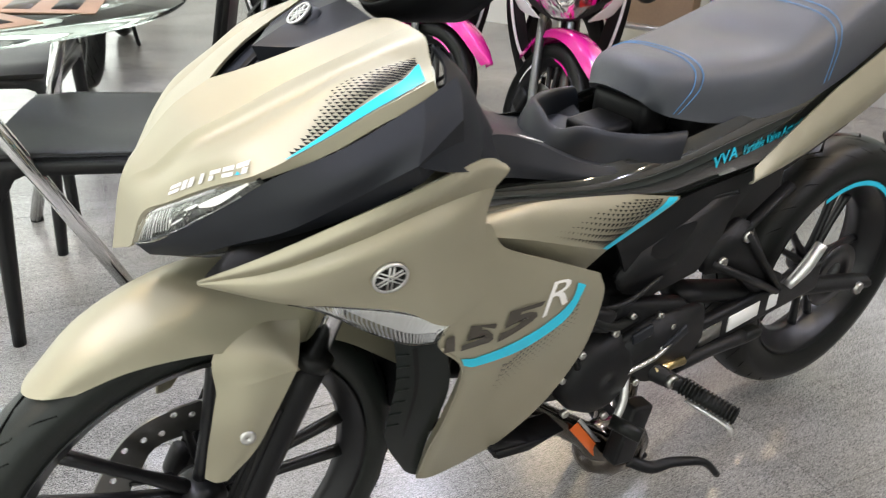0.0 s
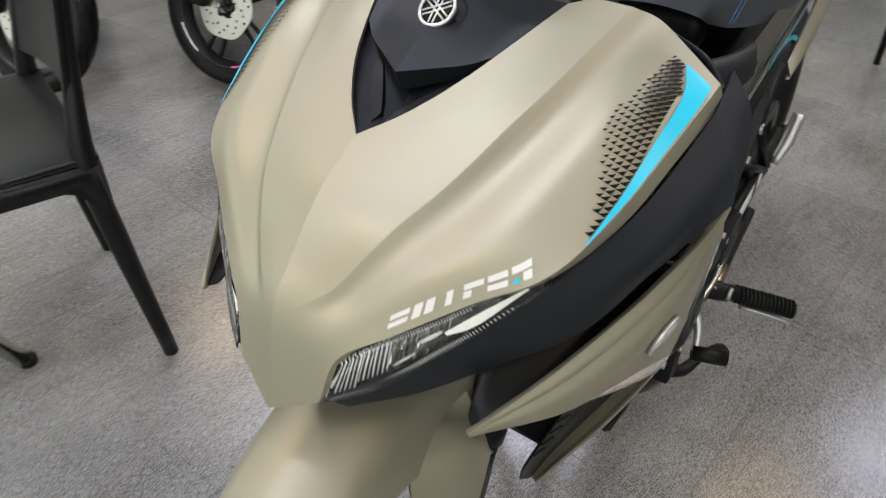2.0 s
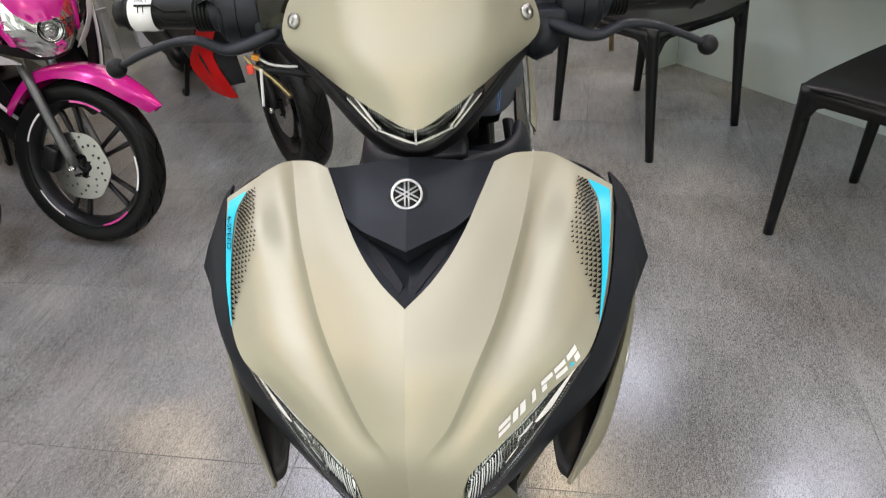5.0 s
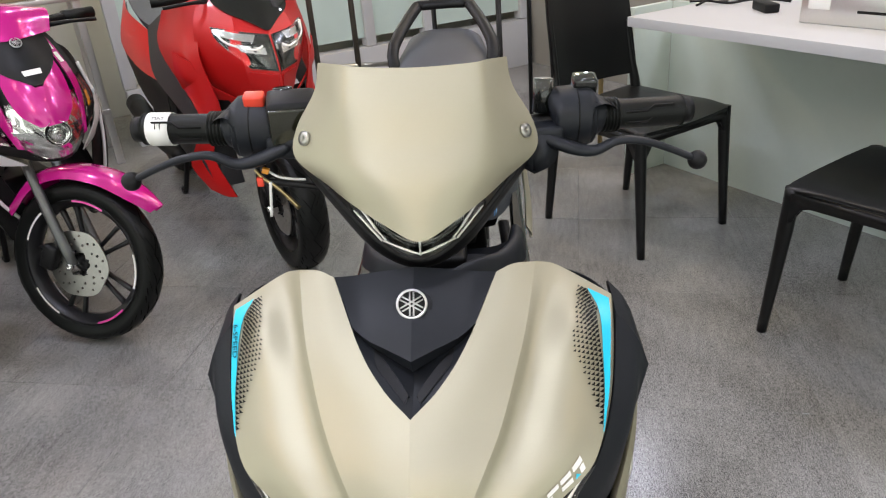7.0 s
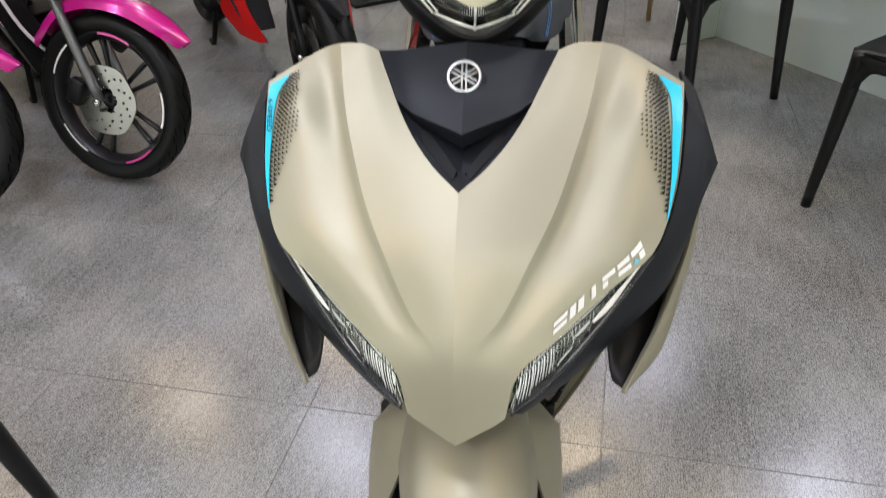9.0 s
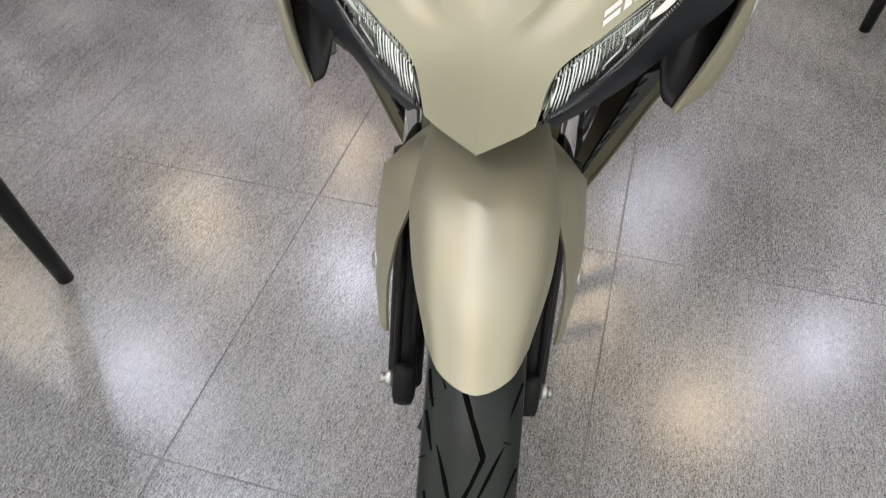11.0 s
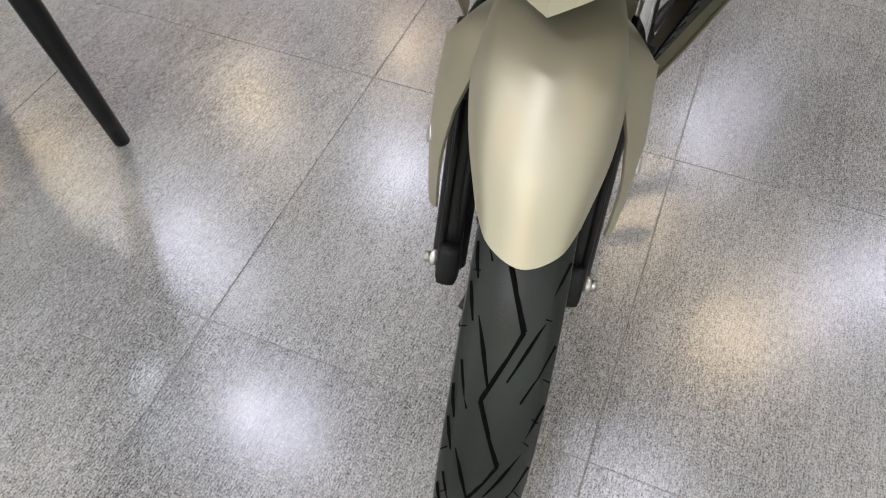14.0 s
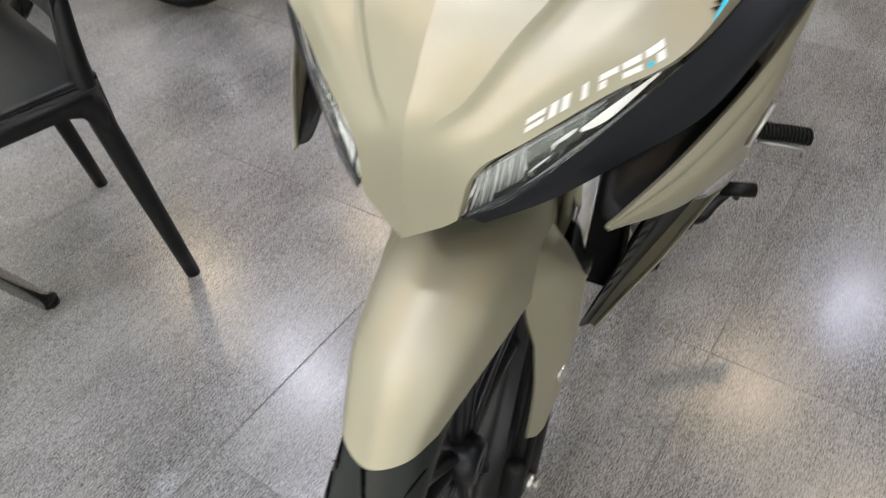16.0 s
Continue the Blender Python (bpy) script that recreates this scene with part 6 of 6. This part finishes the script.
# ---- the other machines in the row ----
def scooter(at, colour, label, steer_deg=46, R=0.262, accents=True, big=False, body=None):
    """Front towards -y, front wheel's ground contact at the origin."""
    body = body or colour
    t = thing("scooter", label, "scooter", at, "row of parked scooters")
    hp = Vector((0, 0.12, 0.62))
    ax = Vector((0, math.sin(radians(26)), math.cos(radians(26))))
    turn = Matrix.Translation(hp) @ Matrix.Rotation(radians(steer_deg), 4, ax) @ Matrix.Translation(-hp)
    # keep the contact point where it was
    c = turn @ Vector((0, 0, R))
    t.matrix_basis = at @ Matrix.Translation((-c.x, -c.y, 0))
    wid = 0.11 if big else 0.082
    w = wheel("front_wheel", t, (0, 0, 0), R, wid, 5, "black cast front wheel")
    brake_disc(w, -0.045, 0.108, 0.36, "steel")
    if accents:
        for k, (mt, a0) in enumerate((("decal_white", 0.3), ("pink", 1.5), ("decal_white", 2.9), ("pink", 3.9), ("decal_white", 5.2))):
            bm = bmesh.new()
            for sx in (-1, 1):
                prev = None
                for i in range(9):
                    a = a0 + 0.07 * i
                    r0, r1 = R - wid * 0.80, R - wid * 0.72
                    pr = [bm.verts.new((sx * (wid * 0.43 + 0.0015), r * math.cos(a), r * math.sin(a))) for r in (r0, r1)]
                    if prev:
                        bm.faces.new((prev[0], prev[1], pr[1], pr[0]))
                    prev = pr
            part("rim_sticker", bm, mt, w, kind="stuff")
    w.matrix_basis = turn @ pose(0, 0, R)
    for sx in (-1, 1):
        fk = part("fork_leg", tube([(sx * 0.065, 0, R), (sx * 0.065, 0.06, R + 0.123), (sx * 0.06, 0.155, R + 0.32)], [0.016, 0.016, 0.015], 12, 3), "fork_grey" if not big else "black", t)
        part("axle_nut", lathe([(0.011, sx * 0.075), (0.011, sx * 0.09), (0.001, sx * 0.09), (0.001, sx * 0.075)], (0, 0, R), n=6), "chrome", fk)
        fk.matrix_basis = turn
    cal = part("brake_caliper", box((0.035, 0.05, 0.08), (-0.062, 0.085, R + 0.02), (20, 0, 0), 0.01), "black", t)
    cal.matrix_basis = turn
    rows = []
    for a, out in ((36, 0.080), (50, 0.062), (70, 0.050), (95, 0.044), (120, 0.042), (150, 0.042)):
        q = radians(a)
        rr = R + out
        e = 0.016 if a == 36 else 0.046 if a in (50, 150) else 0.060
        mk = lambda x, r: (x, -r * math.cos(q), R + r * math.sin(q))
        rows.append([mk(-e, rr - 0.035), mk(-e * 0.7, rr), mk(0, rr + 0.008), mk(e * 0.7, rr), mk(e, rr - 0.035)])
    fd = part("front_fender", Surf(rows, toward=(0, 0, 1)).mesh(5, 0.003), colour if not big else "black", t)
    fd.matrix_basis = turn
    k = 1.22 if big else 1.0

    def S(rows, **kw):
        return Surf([[Vector((x * k, y * k + 0.0, z * (1.08 if big else 1) + (0.02 if big else 0.024))) for x, y, z in r] for r in rows], **kw)
    # front apron with a mask, lamp and chin
    def half(r):
        return [(-x, y, z) for x, y, z in r[:0:-1]] + list(r)
    if big:
        apron = S([half(r) for r in (((0, 0.10, 0.935), (0.05, 0.12, 0.93), (0.10, 0.17, 0.92)), ((0, 0.03, 0.835), (0.075, 0.055, 0.84), (0.145, 0.15, 0.85)),
                                     ((0, -0.035, 0.735), (0.085, 0.005, 0.755), (0.165, 0.13, 0.785)), ((0, -0.06, 0.635), (0.07, 0.005, 0.645), (0.155, 0.15, 0.67)),
                                     ((0, 0.0, 0.53), (0.045, 0.05, 0.535), (0.10, 0.16, 0.55)))], sharp_cols=(1, 2, 3))
    else:
        apron = S([half(r) for r in (((0, 0.135, 0.985), (0.045, 0.15, 0.98), (0.09, 0.19, 0.97)), ((0, 0.06, 0.90), (0.065, 0.085, 0.895), (0.14, 0.17, 0.885)),
                                     ((0, -0.02, 0.795), (0.085, 0.02, 0.79), (0.17, 0.15, 0.78)), ((0, -0.055, 0.67), (0.085, -0.005, 0.675), (0.185, 0.14, 0.685)),
                                     ((0, -0.02, 0.58), (0.06, 0.03, 0.585), (0.13, 0.14, 0.61)))])
    ap = part("front_apron", apron.mesh(6, 0.004), body if big else "black", t, "front body panel")

    def skin(spec, d=0.008):
        return Surf([[apron.at(u, v) + apron.normal(u, v) * d for v in vs] for u, vs in spec])
    if big:
        part("mask", skin(((0.0, (0.45, 1.2, 2, 2.8, 3.55)), (0.6, (0.40, 1.2, 2, 2.8, 3.60)), (1.0, (0.90, 1.45, 2, 2.55, 3.1)), (1.25, (1.45, 1.7, 2, 2.3, 2.55)), (1.48, (1.9, 1.95, 2, 2.05, 2.1)))).mesh(5, 0.006), "gloss", ap, "dark pointed windscreen base")
        for e in (-1, 1):
            W = lambda *vs: [2 + e * v for v in vs]
            hl = part("headlight", skin(((1.62, W(0.04, 0.8, 1.55)), (2.05, W(0.03, 0.8, 1.40)), (2.6, W(0.02, 0.45, 0.80))), 0.012).mesh(5, 0.002), "lens", ap, "clear angular headlight")
            part("lamp_well", skin(((1.60, W(0.04, 0.8, 1.58)), (2.05, W(0.02, 0.8, 1.45)), (2.64, W(0.02, 0.45, 0.82))), 0.004).mesh(4, 0.002), "gloss", hl)
            part("reflector", skin(((1.66, W(0.45, 0.95, 1.48)), (1.88, W(0.55, 0.95, 1.36))), 0.0065).mesh(4, 0.002), "chrome", hl)
            part("reflector", skin(((2.0, W(0.25, 0.6, 1.05)), (2.2, W(0.25, 0.6, 0.95))), 0.0065).mesh(4, 0.002), "chrome", hl)
            line = [apron.at(u, v) + apron.normal(u, v) * 0.009 for u, v in ((1.70, 2 + e * 1.50), (2.02, 2 + e * 1.22), (2.10, 2 + e * 0.6), (1.96, 2 + e * 0.3))]
            part("light_bar", tube(line, 0.0035, 8, 5), "cream", hl)
            part("cheek", skin(((2.75, W(0.06, 0.5, 0.9)), (3.3, W(0.06, 0.5, 0.95)), (3.7, W(0.06, 0.45, 0.7))), 0.006).mesh(4, 0.006), body, ap)
    else:
        part("mask", skin(((0.25, (0.7, 1.4, 2, 2.6, 3.3)), (1.0, (0.72, 1.4, 2, 2.6, 3.28)), (1.55, (1.2, 1.6, 2, 2.4, 2.8)), (1.95, (1.9, 1.95, 2, 2.05, 2.1))), 0.018).mesh(5, 0.008), "black", ap, "dark pointed mask")
        part("mask_label", skin(((1.60, (1.72, 2, 2.28)), (1.72, (1.75, 2, 2.25))), 0.0205).mesh(3, 0.001), "decal_white", ap)
        badge("badge", ap, apron.at(0.9, 2) + apron.normal(0.9, 2) * 0.019, apron.normal(0.9, 2), 0.016)
        part("v_panel", skin(((0.9, (0.98, 1.5, 2, 2.5, 3.02)), (1.8, (1.05, 1.5, 2, 2.5, 2.95)), (2.45, (1.22, 1.55, 2, 2.45, 2.78)), (2.78, (1.6, 1.8, 2, 2.2, 2.4))), 0.012).mesh(5, 0.006), colour, ap, "pointed magenta front panel" if colour == "pink" else "")
        spec = ((2.2, (0.92, 1.4, 2, 2.6, 3.08)), (2.9, (0.85, 1.35, 2, 2.65, 3.15)), (3.45, (0.95, 1.45, 2, 2.55, 3.05)), (3.85, (1.35, 1.7, 2, 2.3, 2.65)))
        hl = part("headlight", skin(spec, 0.010).mesh(5, 0.002), "lens", ap, "large clear headlight")
        back = skin(spec, 0.001).mesh(3, 0.0012)
        rnd = random.Random(5)
        for v in back.verts:
            v.co += Vector((0, -1, 0.2)) * rnd.uniform(0.0, 0.006)
        part("reflector", back, "chrome", hl, smooth=False)
        p, n = apron.at(3.0, 2), apron.normal(3.0, 2)
        b = lathe([(0.036, 0.007), (0.038, 0.007), (0.026, 0.003), (0.012, 0.002), (0.008, 0.006), (0.001, 0.007), (0.001, 0.0015), (0.036, 0.0015)], axis="z", n=24)
        bmesh.ops.transform(b, matrix=Matrix.Translation(p) @ n.to_track_quat("Z", "Y").to_matrix().to_4x4(), verts=b.verts)
        part("lamp_bowl", b, "chrome", hl)
        for e in (-1, 1):
            W = lambda *vs: [2 + e * v for v in vs]
            stripe = part("side_stripe", skin(((0.2, W(1.02, 1.34)), (1.2, W(1.12, 1.46)), (2.2, W(1.12, 1.38)), (3.35, W(1.02, 1.16))), 0.013).mesh(5, 0.004), colour, ap)
            for q in range(3):
                part("stripe_mark", skin(((0.55 + 0.36 * q, W(1.12 + 0.03 * q, 1.30 + 0.03 * q)), (0.82 + 0.36 * q, W(1.14 + 0.03 * q, 1.32 + 0.03 * q))), 0.0142).mesh(3, 0.0008), "decal_white", stripe)
            ts = part("turn_signal", skin(((1.9, W(1.44, 1.80)), (2.6, W(1.36, 1.90)), (3.3, W(1.20, 1.72))), 0.010).mesh(4, 0.002), "lens", ap, "clear front turn signal")
            part("signal_back", skin(((1.9, W(1.44, 1.80)), (2.6, W(1.36, 1.90)), (3.3, W(1.20, 1.72))), 0.002).mesh(4, 0.0015), "reflector_dark", ts)
            part("bulb", skin(((2.4, W(1.55, 1.75)), (2.8, W(1.5, 1.7))), 0.0045).mesh(3, 0.002), "amber", ts)
    for sx in (-1, 1):
        chin = S([[(sx * 0.186, 0.142, 0.70), (sx * 0.205, 0.17, 0.715), (sx * 0.215, 0.20, 0.73)], [(sx * 0.160, 0.115, 0.635), (sx * 0.200, 0.165, 0.645), (sx * 0.215, 0.21, 0.66)],
                  [(sx * 0.085, 0.055, 0.572), (sx * 0.15, 0.15, 0.575), (sx * 0.20, 0.215, 0.60)]], toward=(sx, -1, 0))
        part("chin_panel", chin.mesh(4, 0.004), "pearl" if colour == "pink" else body, t)
        leg = S([[(sx * 0.12, 0.17, 0.90), (sx * 0.17, 0.20, 0.86), (sx * 0.20, 0.23, 0.80)], [(sx * 0.17, 0.16, 0.72), (sx * 0.205, 0.20, 0.70), (sx * 0.23, 0.24, 0.68)],
                 [(sx * 0.14, 0.17, 0.52), (sx * 0.19, 0.21, 0.50), (sx * 0.215, 0.25, 0.50)], [(sx * 0.08, 0.19, 0.33), (sx * 0.13, 0.24, 0.30), (sx * 0.16, 0.30, 0.28)]], toward=(sx, -1, 0))
        if big:
            leg = Surf([[Vector((sx * x, y, z)) for x, y, z in r] for r in (
                ((0.150, 0.185, 0.985), (0.205, 0.230, 0.960), (0.250, 0.330, 0.935)), ((0.200, 0.140, 0.800), (0.245, 0.230, 0.790), (0.262, 0.420, 0.795)),
                ((0.163, 0.120, 0.603), (0.205, 0.150, 0.605), (0.230, 0.172, 0.600)), ((0.185, 0.190, 0.480), (0.215, 0.210, 0.480), (0.240, 0.230, 0.480)),
                ((0.190, 0.195, 0.400), (0.225, 0.240, 0.390), (0.255, 0.300, 0.378)), ((0.165, 0.090, 0.290), (0.190, 0.140, 0.285), (0.220, 0.225, 0.295)))], toward=(sx, -1, 0))
            band = Surf([[Vector((sx * x, y, z)) for x, y, z in r] for r in (
                ((0.250, 0.340, 0.925), (0.258, 0.560, 0.860)), ((0.259, 0.420, 0.795), (0.260, 0.620, 0.690)), ((0.246, 0.270, 0.680), (0.256, 0.410, 0.610)),
                ((0.228, 0.180, 0.598), (0.246, 0.265, 0.560)))], toward=(sx, -1, 0))
            part("shield_band", band.mesh(5, 0.004), "grey_plastic", t, "mid-grey plastic inner band")
            inner = Surf([[Vector((sx * x, y, z)) for x, y, z in r] for r in (
                ((0.085, 0.140, 0.640), (0.200, 0.215, 0.640)), ((0.100, 0.230, 0.450), (0.235, 0.250, 0.450)), ((0.100, 0.180, 0.310), (0.200, 0.180, 0.310)))], toward=(0, -1, 0))
            part("wheel_arch", inner.mesh(4, 0.004), "black", t)
        part("leg_shield", leg.mesh(5, 0.004), body if big else "black", t)
        if not big:
            part("shield_trim", tube([leg.at(0.3, 1.0) + Vector((sx * 0.006, -0.006, 0)), leg.at(1.2, 0.9) + Vector((sx * 0.006, -0.006, 0)), leg.at(2.2, 0.7) + Vector((sx * 0.006, -0.006, 0)), leg.at(2.9, 0.3) + Vector((sx * 0.006, -0.006, 0))], 0.006, 8, 5),
                 "pearl", t)
        side = S([[(sx * 0.10, 0.62, 0.62), (sx * 0.13, 0.85, 0.70), (sx * 0.12, 1.15, 0.74), (sx * 0.07, 1.42, 0.78)],
                  [(sx * 0.16, 0.60, 0.50), (sx * 0.18, 0.85, 0.58), (sx * 0.165, 1.15, 0.64), (sx * 0.09, 1.42, 0.72)],
                  [(sx * 0.15, 0.60, 0.36), (sx * 0.17, 0.85, 0.42), (sx * 0.15, 1.15, 0.52), (sx * 0.08, 1.42, 0.66)]], toward=(sx, 0, 0))
        part("rear_panel", side.mesh(5, 0.004), "black" if big else body, t)
        if big:
            flank = S([[(sx * 0.105, 0.60, 0.650), (sx * 0.135, 0.85, 0.725), (sx * 0.125, 1.15, 0.765), (sx * 0.075, 1.42, 0.80)],
                       [(sx * 0.150, 0.60, 0.590), (sx * 0.172, 0.85, 0.640), (sx * 0.158, 1.15, 0.690), (sx * 0.090, 1.42, 0.745)],
                       [(sx * 0.165, 0.60, 0.545), (sx * 0.186, 0.85, 0.575), (sx * 0.170, 1.15, 0.635), (sx * 0.098, 1.42, 0.715)]], toward=(sx, 0, 0))
            part("tail_flank", flank.mesh(5, 0.004), body, t)
        tunnel = S([[(0, 0.24, 0.72), (0, 0.42, 0.55), (0, 0.62, 0.60)], [(sx * 0.09, 0.24, 0.70), (sx * 0.07, 0.42, 0.52), (sx * 0.09, 0.62, 0.58)],
                    [(sx * 0.16, 0.26, 0.45), (sx * 0.15, 0.42, 0.32), (sx * 0.15, 0.62, 0.36)], [(sx * 0.13, 0.27, 0.29), (sx * 0.14, 0.42, 0.24), (sx * 0.14, 0.62, 0.28)]], toward=(sx, 0, 1))
        part("floor_panel", tunnel.mesh(4, 0.004), "black", t)
        bar = part("handlebar", tube([(sx * 0.04, 0.20, 0.955), (sx * 0.16, 0.22, 0.975), (sx * 0.29, 0.25, 0.97)], 0.012, 10, 4), "black", t)
        part("grip", tube([(sx * 0.20, 0.228, 0.975), (sx * 0.30, 0.252, 0.97)], 0.0175, 14, 2), "rubber", bar)
        lev = part("lever", tube([(sx * 0.13, 0.17, 0.965), (sx * 0.20, 0.155, 0.965), (sx * 0.28, 0.18, 0.955)], [0.008, 0.006, 0.006], 8, 4), "black", bar)
    hood = S([[(-0.12, 0.12, 0.93), (0, 0.055, 0.93), (0.12, 0.12, 0.93)], [(-0.14, 0.17, 0.99), (0, 0.12, 1.01), (0.14, 0.17, 0.99)], [(-0.09, 0.26, 0.99), (0, 0.25, 1.03), (0.09, 0.26, 0.99)]], toward=(0, -1, 1))
    part("handlebar_cover", hood.mesh(5, 0.004), colour, t)
    if big:
        screen = S([[(-0.10, 0.13, 0.90), (0, 0.06, 0.90), (0.10, 0.13, 0.90)], [(-0.12, 0.19, 1.0), (0, 0.12, 1.02), (0.12, 0.19, 1.0)], [(-0.09, 0.25, 1.10), (0, 0.19, 1.13), (0.09, 0.25, 1.10)]])
        part("windscreen", screen.mesh(5, 0.004), "gloss", t, "smoked windscreen")
    seat = S([[(-0.09, 0.58, 0.70), (0, 0.56, 0.72), (0.09, 0.58, 0.70)], [(-0.13, 0.80, 0.74), (0, 0.80, 0.775), (0.13, 0.80, 0.74)], [(-0.12, 1.05, 0.77), (0, 1.05, 0.82), (0.12, 1.05, 0.77)],
              [(-0.08, 1.32, 0.80), (0, 1.34, 0.85), (0.08, 1.32, 0.80)]], toward=(0, 0, 1))
    part("seat", seat.mesh(5, 0.04), "seat", t)
    rear = wheel("rear_wheel", t, (0, 1.25 * k, R), R, wid * 1.1, 5, "black rear wheel")
    part("engine", box((0.24, 0.42, 0.16), (0.04, 1.05 * k, 0.27), bevel=0.03, seg=3), "black", t)
    part("exhaust", tube([(-0.13, 0.8 * k, 0.22), (-0.15, 1.05 * k, 0.27), (-0.15, 1.38 * k, 0.36)], [0.03, 0.05, 0.05], 14, 5), "black", t)
    part("centre_stand", tube([(-0.09, 0.86 * k, 0.20), (-0.11, 0.92 * k, 0.012), (-0.11, 0.96 * k, 0.012)], 0.012, 8, 4), "black", t)
    part("centre_stand", tube([(0.09, 0.86 * k, 0.20), (0.11, 0.92 * k, 0.012), (0.11, 0.96 * k, 0.012)], 0.012, 8, 4), "black", t)
    return t


scooter(pose(-1.262, 1.60, 0, 0, -1.3, 48), "pink", "glossy magenta scooter with black mask and white chin", steer_deg=36)
scooter(pose(-1.72, 1.34, 0, 0, 0, 60), "pink", "black and magenta scooter with striped rims", body="black")
scooter(pose(-2.2, 0.9, 0, 0, 0, 60), "black", "black scooter parked in the row", accents=False)
scooter(pose(-0.725, 2.035, 0, 0, 2.7, 38), "red", "large red scooter with dark windscreen", steer_deg=-2, R=0.25, accents=False, big=True)
scooter(pose(-3.15, 0.30, 0, 0, 0, 75), "black", "black motorcycle on its centre stand", accents=False, steer_deg=20)


# ---- counter clutter and stands ----
def on_room(ob, x, y, z, rz=0):
    ob.matrix_basis = ROOM @ pose(x, y, z, 0, 0, rz)
    return ob


pc = thing("desktop_computer", "silver flat desktop computer case lying on the counter", "computer", ROOM @ pose(2.189, 0.938, 0.7795, 0, 0, 4))
part("case", box((0.34, 0.42, 0.095), (0, 0, 0.0475), bevel=0.004), "silver", pc)
part("lid", box((0.345, 0.40, 0.05), (0, 0.0, 0.121), bevel=0.004), "gloss", pc)
part("label", box((0.0015, 0.07, 0.03), (-0.1712, 0.15, 0.06), bevel=0.0003, seg=1), "paper", pc)
part("slot", box((0.0015, 0.16, 0.008), (-0.1712, -0.05, 0.045), bevel=0.0003, seg=1), "black", pc)
for k in range(4):
    pts = [(0.02 * math.sin(2.1 * i + k), -0.14 + 0.07 * i, 0.006 + 0.006 * ((i + k) % 3)) for i in range(6)]
    c = tagged(part("cable", tube(pts, 0.0045, 8, 5), "black"), "black cable coiled on the white counter", "cable", "cables on the counter")
    on_room(c, 2.22 + 0.06 * k, 1.50 + 0.08 * k, 0.7795, 40 + 35 * k)
ad = thing("power_adapter", "black power adapter on the white counter", "adapter", ROOM @ pose(2.13, 1.36, 0.7795, 0, 0, 60))
part("body", box((0.12, 0.05, 0.03), (0, 0, 0.015), bevel=0.006), "black", ad)

hi = thing("frame_table", "tall table on a thin black tube frame", "table", ROOM @ pose(1.95, 2.62, 0, 0, 0, 0))
part("tabletop", box((0.62, 0.62, 0.022), (0, 0, 0.88), bevel=0.003), "white", hi)
for sx in (-1, 1):
    part("rail", rod((sx * 0.29, -0.29, 0.855), (sx * 0.29, 0.29, 0.855), 0.012, 10), "black", hi)
    part("rail", rod((-0.29, sx * 0.29, 0.855), (0.29, sx * 0.29, 0.855), 0.012, 10), "black", hi)
    for sy in (-1, 1):
        # one leg's gold colour stands in for warm light falling on it
        part("leg", rod((sx * 0.29, sy * 0.29, 0.0), (sx * 0.29, sy * 0.29, 0.87), 0.012, 12), "black" if (sx, sy) != (1, -1) else "gold", hi)

st = thing("display_stand", "dark tube display stand", "stand", ROOM @ pose(1.35, 3.5, 0))
for x in (-0.12, 0.12):
    part("pole", rod((x, 0, 0.0), (x, 0, 1.6), 0.016, 12), "decal_brown", st)
part("base", box((0.45, 0.3, 0.02), (0, 0, 0.01), bevel=0.004), "black", st)
part("cross_bar", rod((-0.12, 0, 0.42), (0.42, 0, 0.36), 0.014, 10), "steel", st)

rack = thing("shelf_rack", "beige slotted steel rack with cartons", "shelf", ROOM @ pose(-0.35, 4.2, 0))
for x in (-0.5, 0.5):
    for y in (-0.2, 0.2):
        part("upright", box((0.04, 0.04, 1.9), (x, y, 0.95), bevel=0.003), "alu", rack)
for z in (0.3, 0.9, 1.5):
    part("shelf", box((1.04, 0.46, 0.025), (0, 0, z), bevel=0.003), "alu", rack)
for x, z, w, h in ((-0.25, 0.313, 0.4, 0.32), (0.22, 0.313, 0.36, 0.26), (-0.2, 0.913, 0.45, 0.3), (0.27, 0.913, 0.3, 0.36)):
    tagged(on_room(part("carton", box((w, 0.34, h), (0, 0, h / 2), bevel=0.004), "carton"), -0.35 + x, 4.2, z), "brown cardboard carton on the steel rack", "carton", "cartons on the rack")

# ---- floor tiles, each a piece of its own ----
gap = 0.0014
bm = box((TILE - gap, TILE - gap, 0.01), (TILE / 2, TILE / 2, -0.005), bevel=0.0008, seg=1)
tile_mesh = bpy.data.meshes.new("tile")
bm.to_mesh(tile_mesh)
bm.free()
tile_mesh.materials.append(MAT["tile"])
RI = ROOM.inverted()
for i in range(-9, 9):
    for j in range(-7, 11):
        c = GRID @ Vector(((i + 0.5) * TILE, (j + 0.5) * TILE, 0))
        r = RI @ c
        if -5.3 < r.x < 3.4 and -3.4 < r.y < 5.4 and (c - Vector((-0.6, 1.2, 0))).length < 5.3:
            ob = new("tile", tile_mesh)
            ob.parent = floor
            ob.matrix_basis = GRID @ Matrix.Translation((i * TILE, j * TILE, 0))
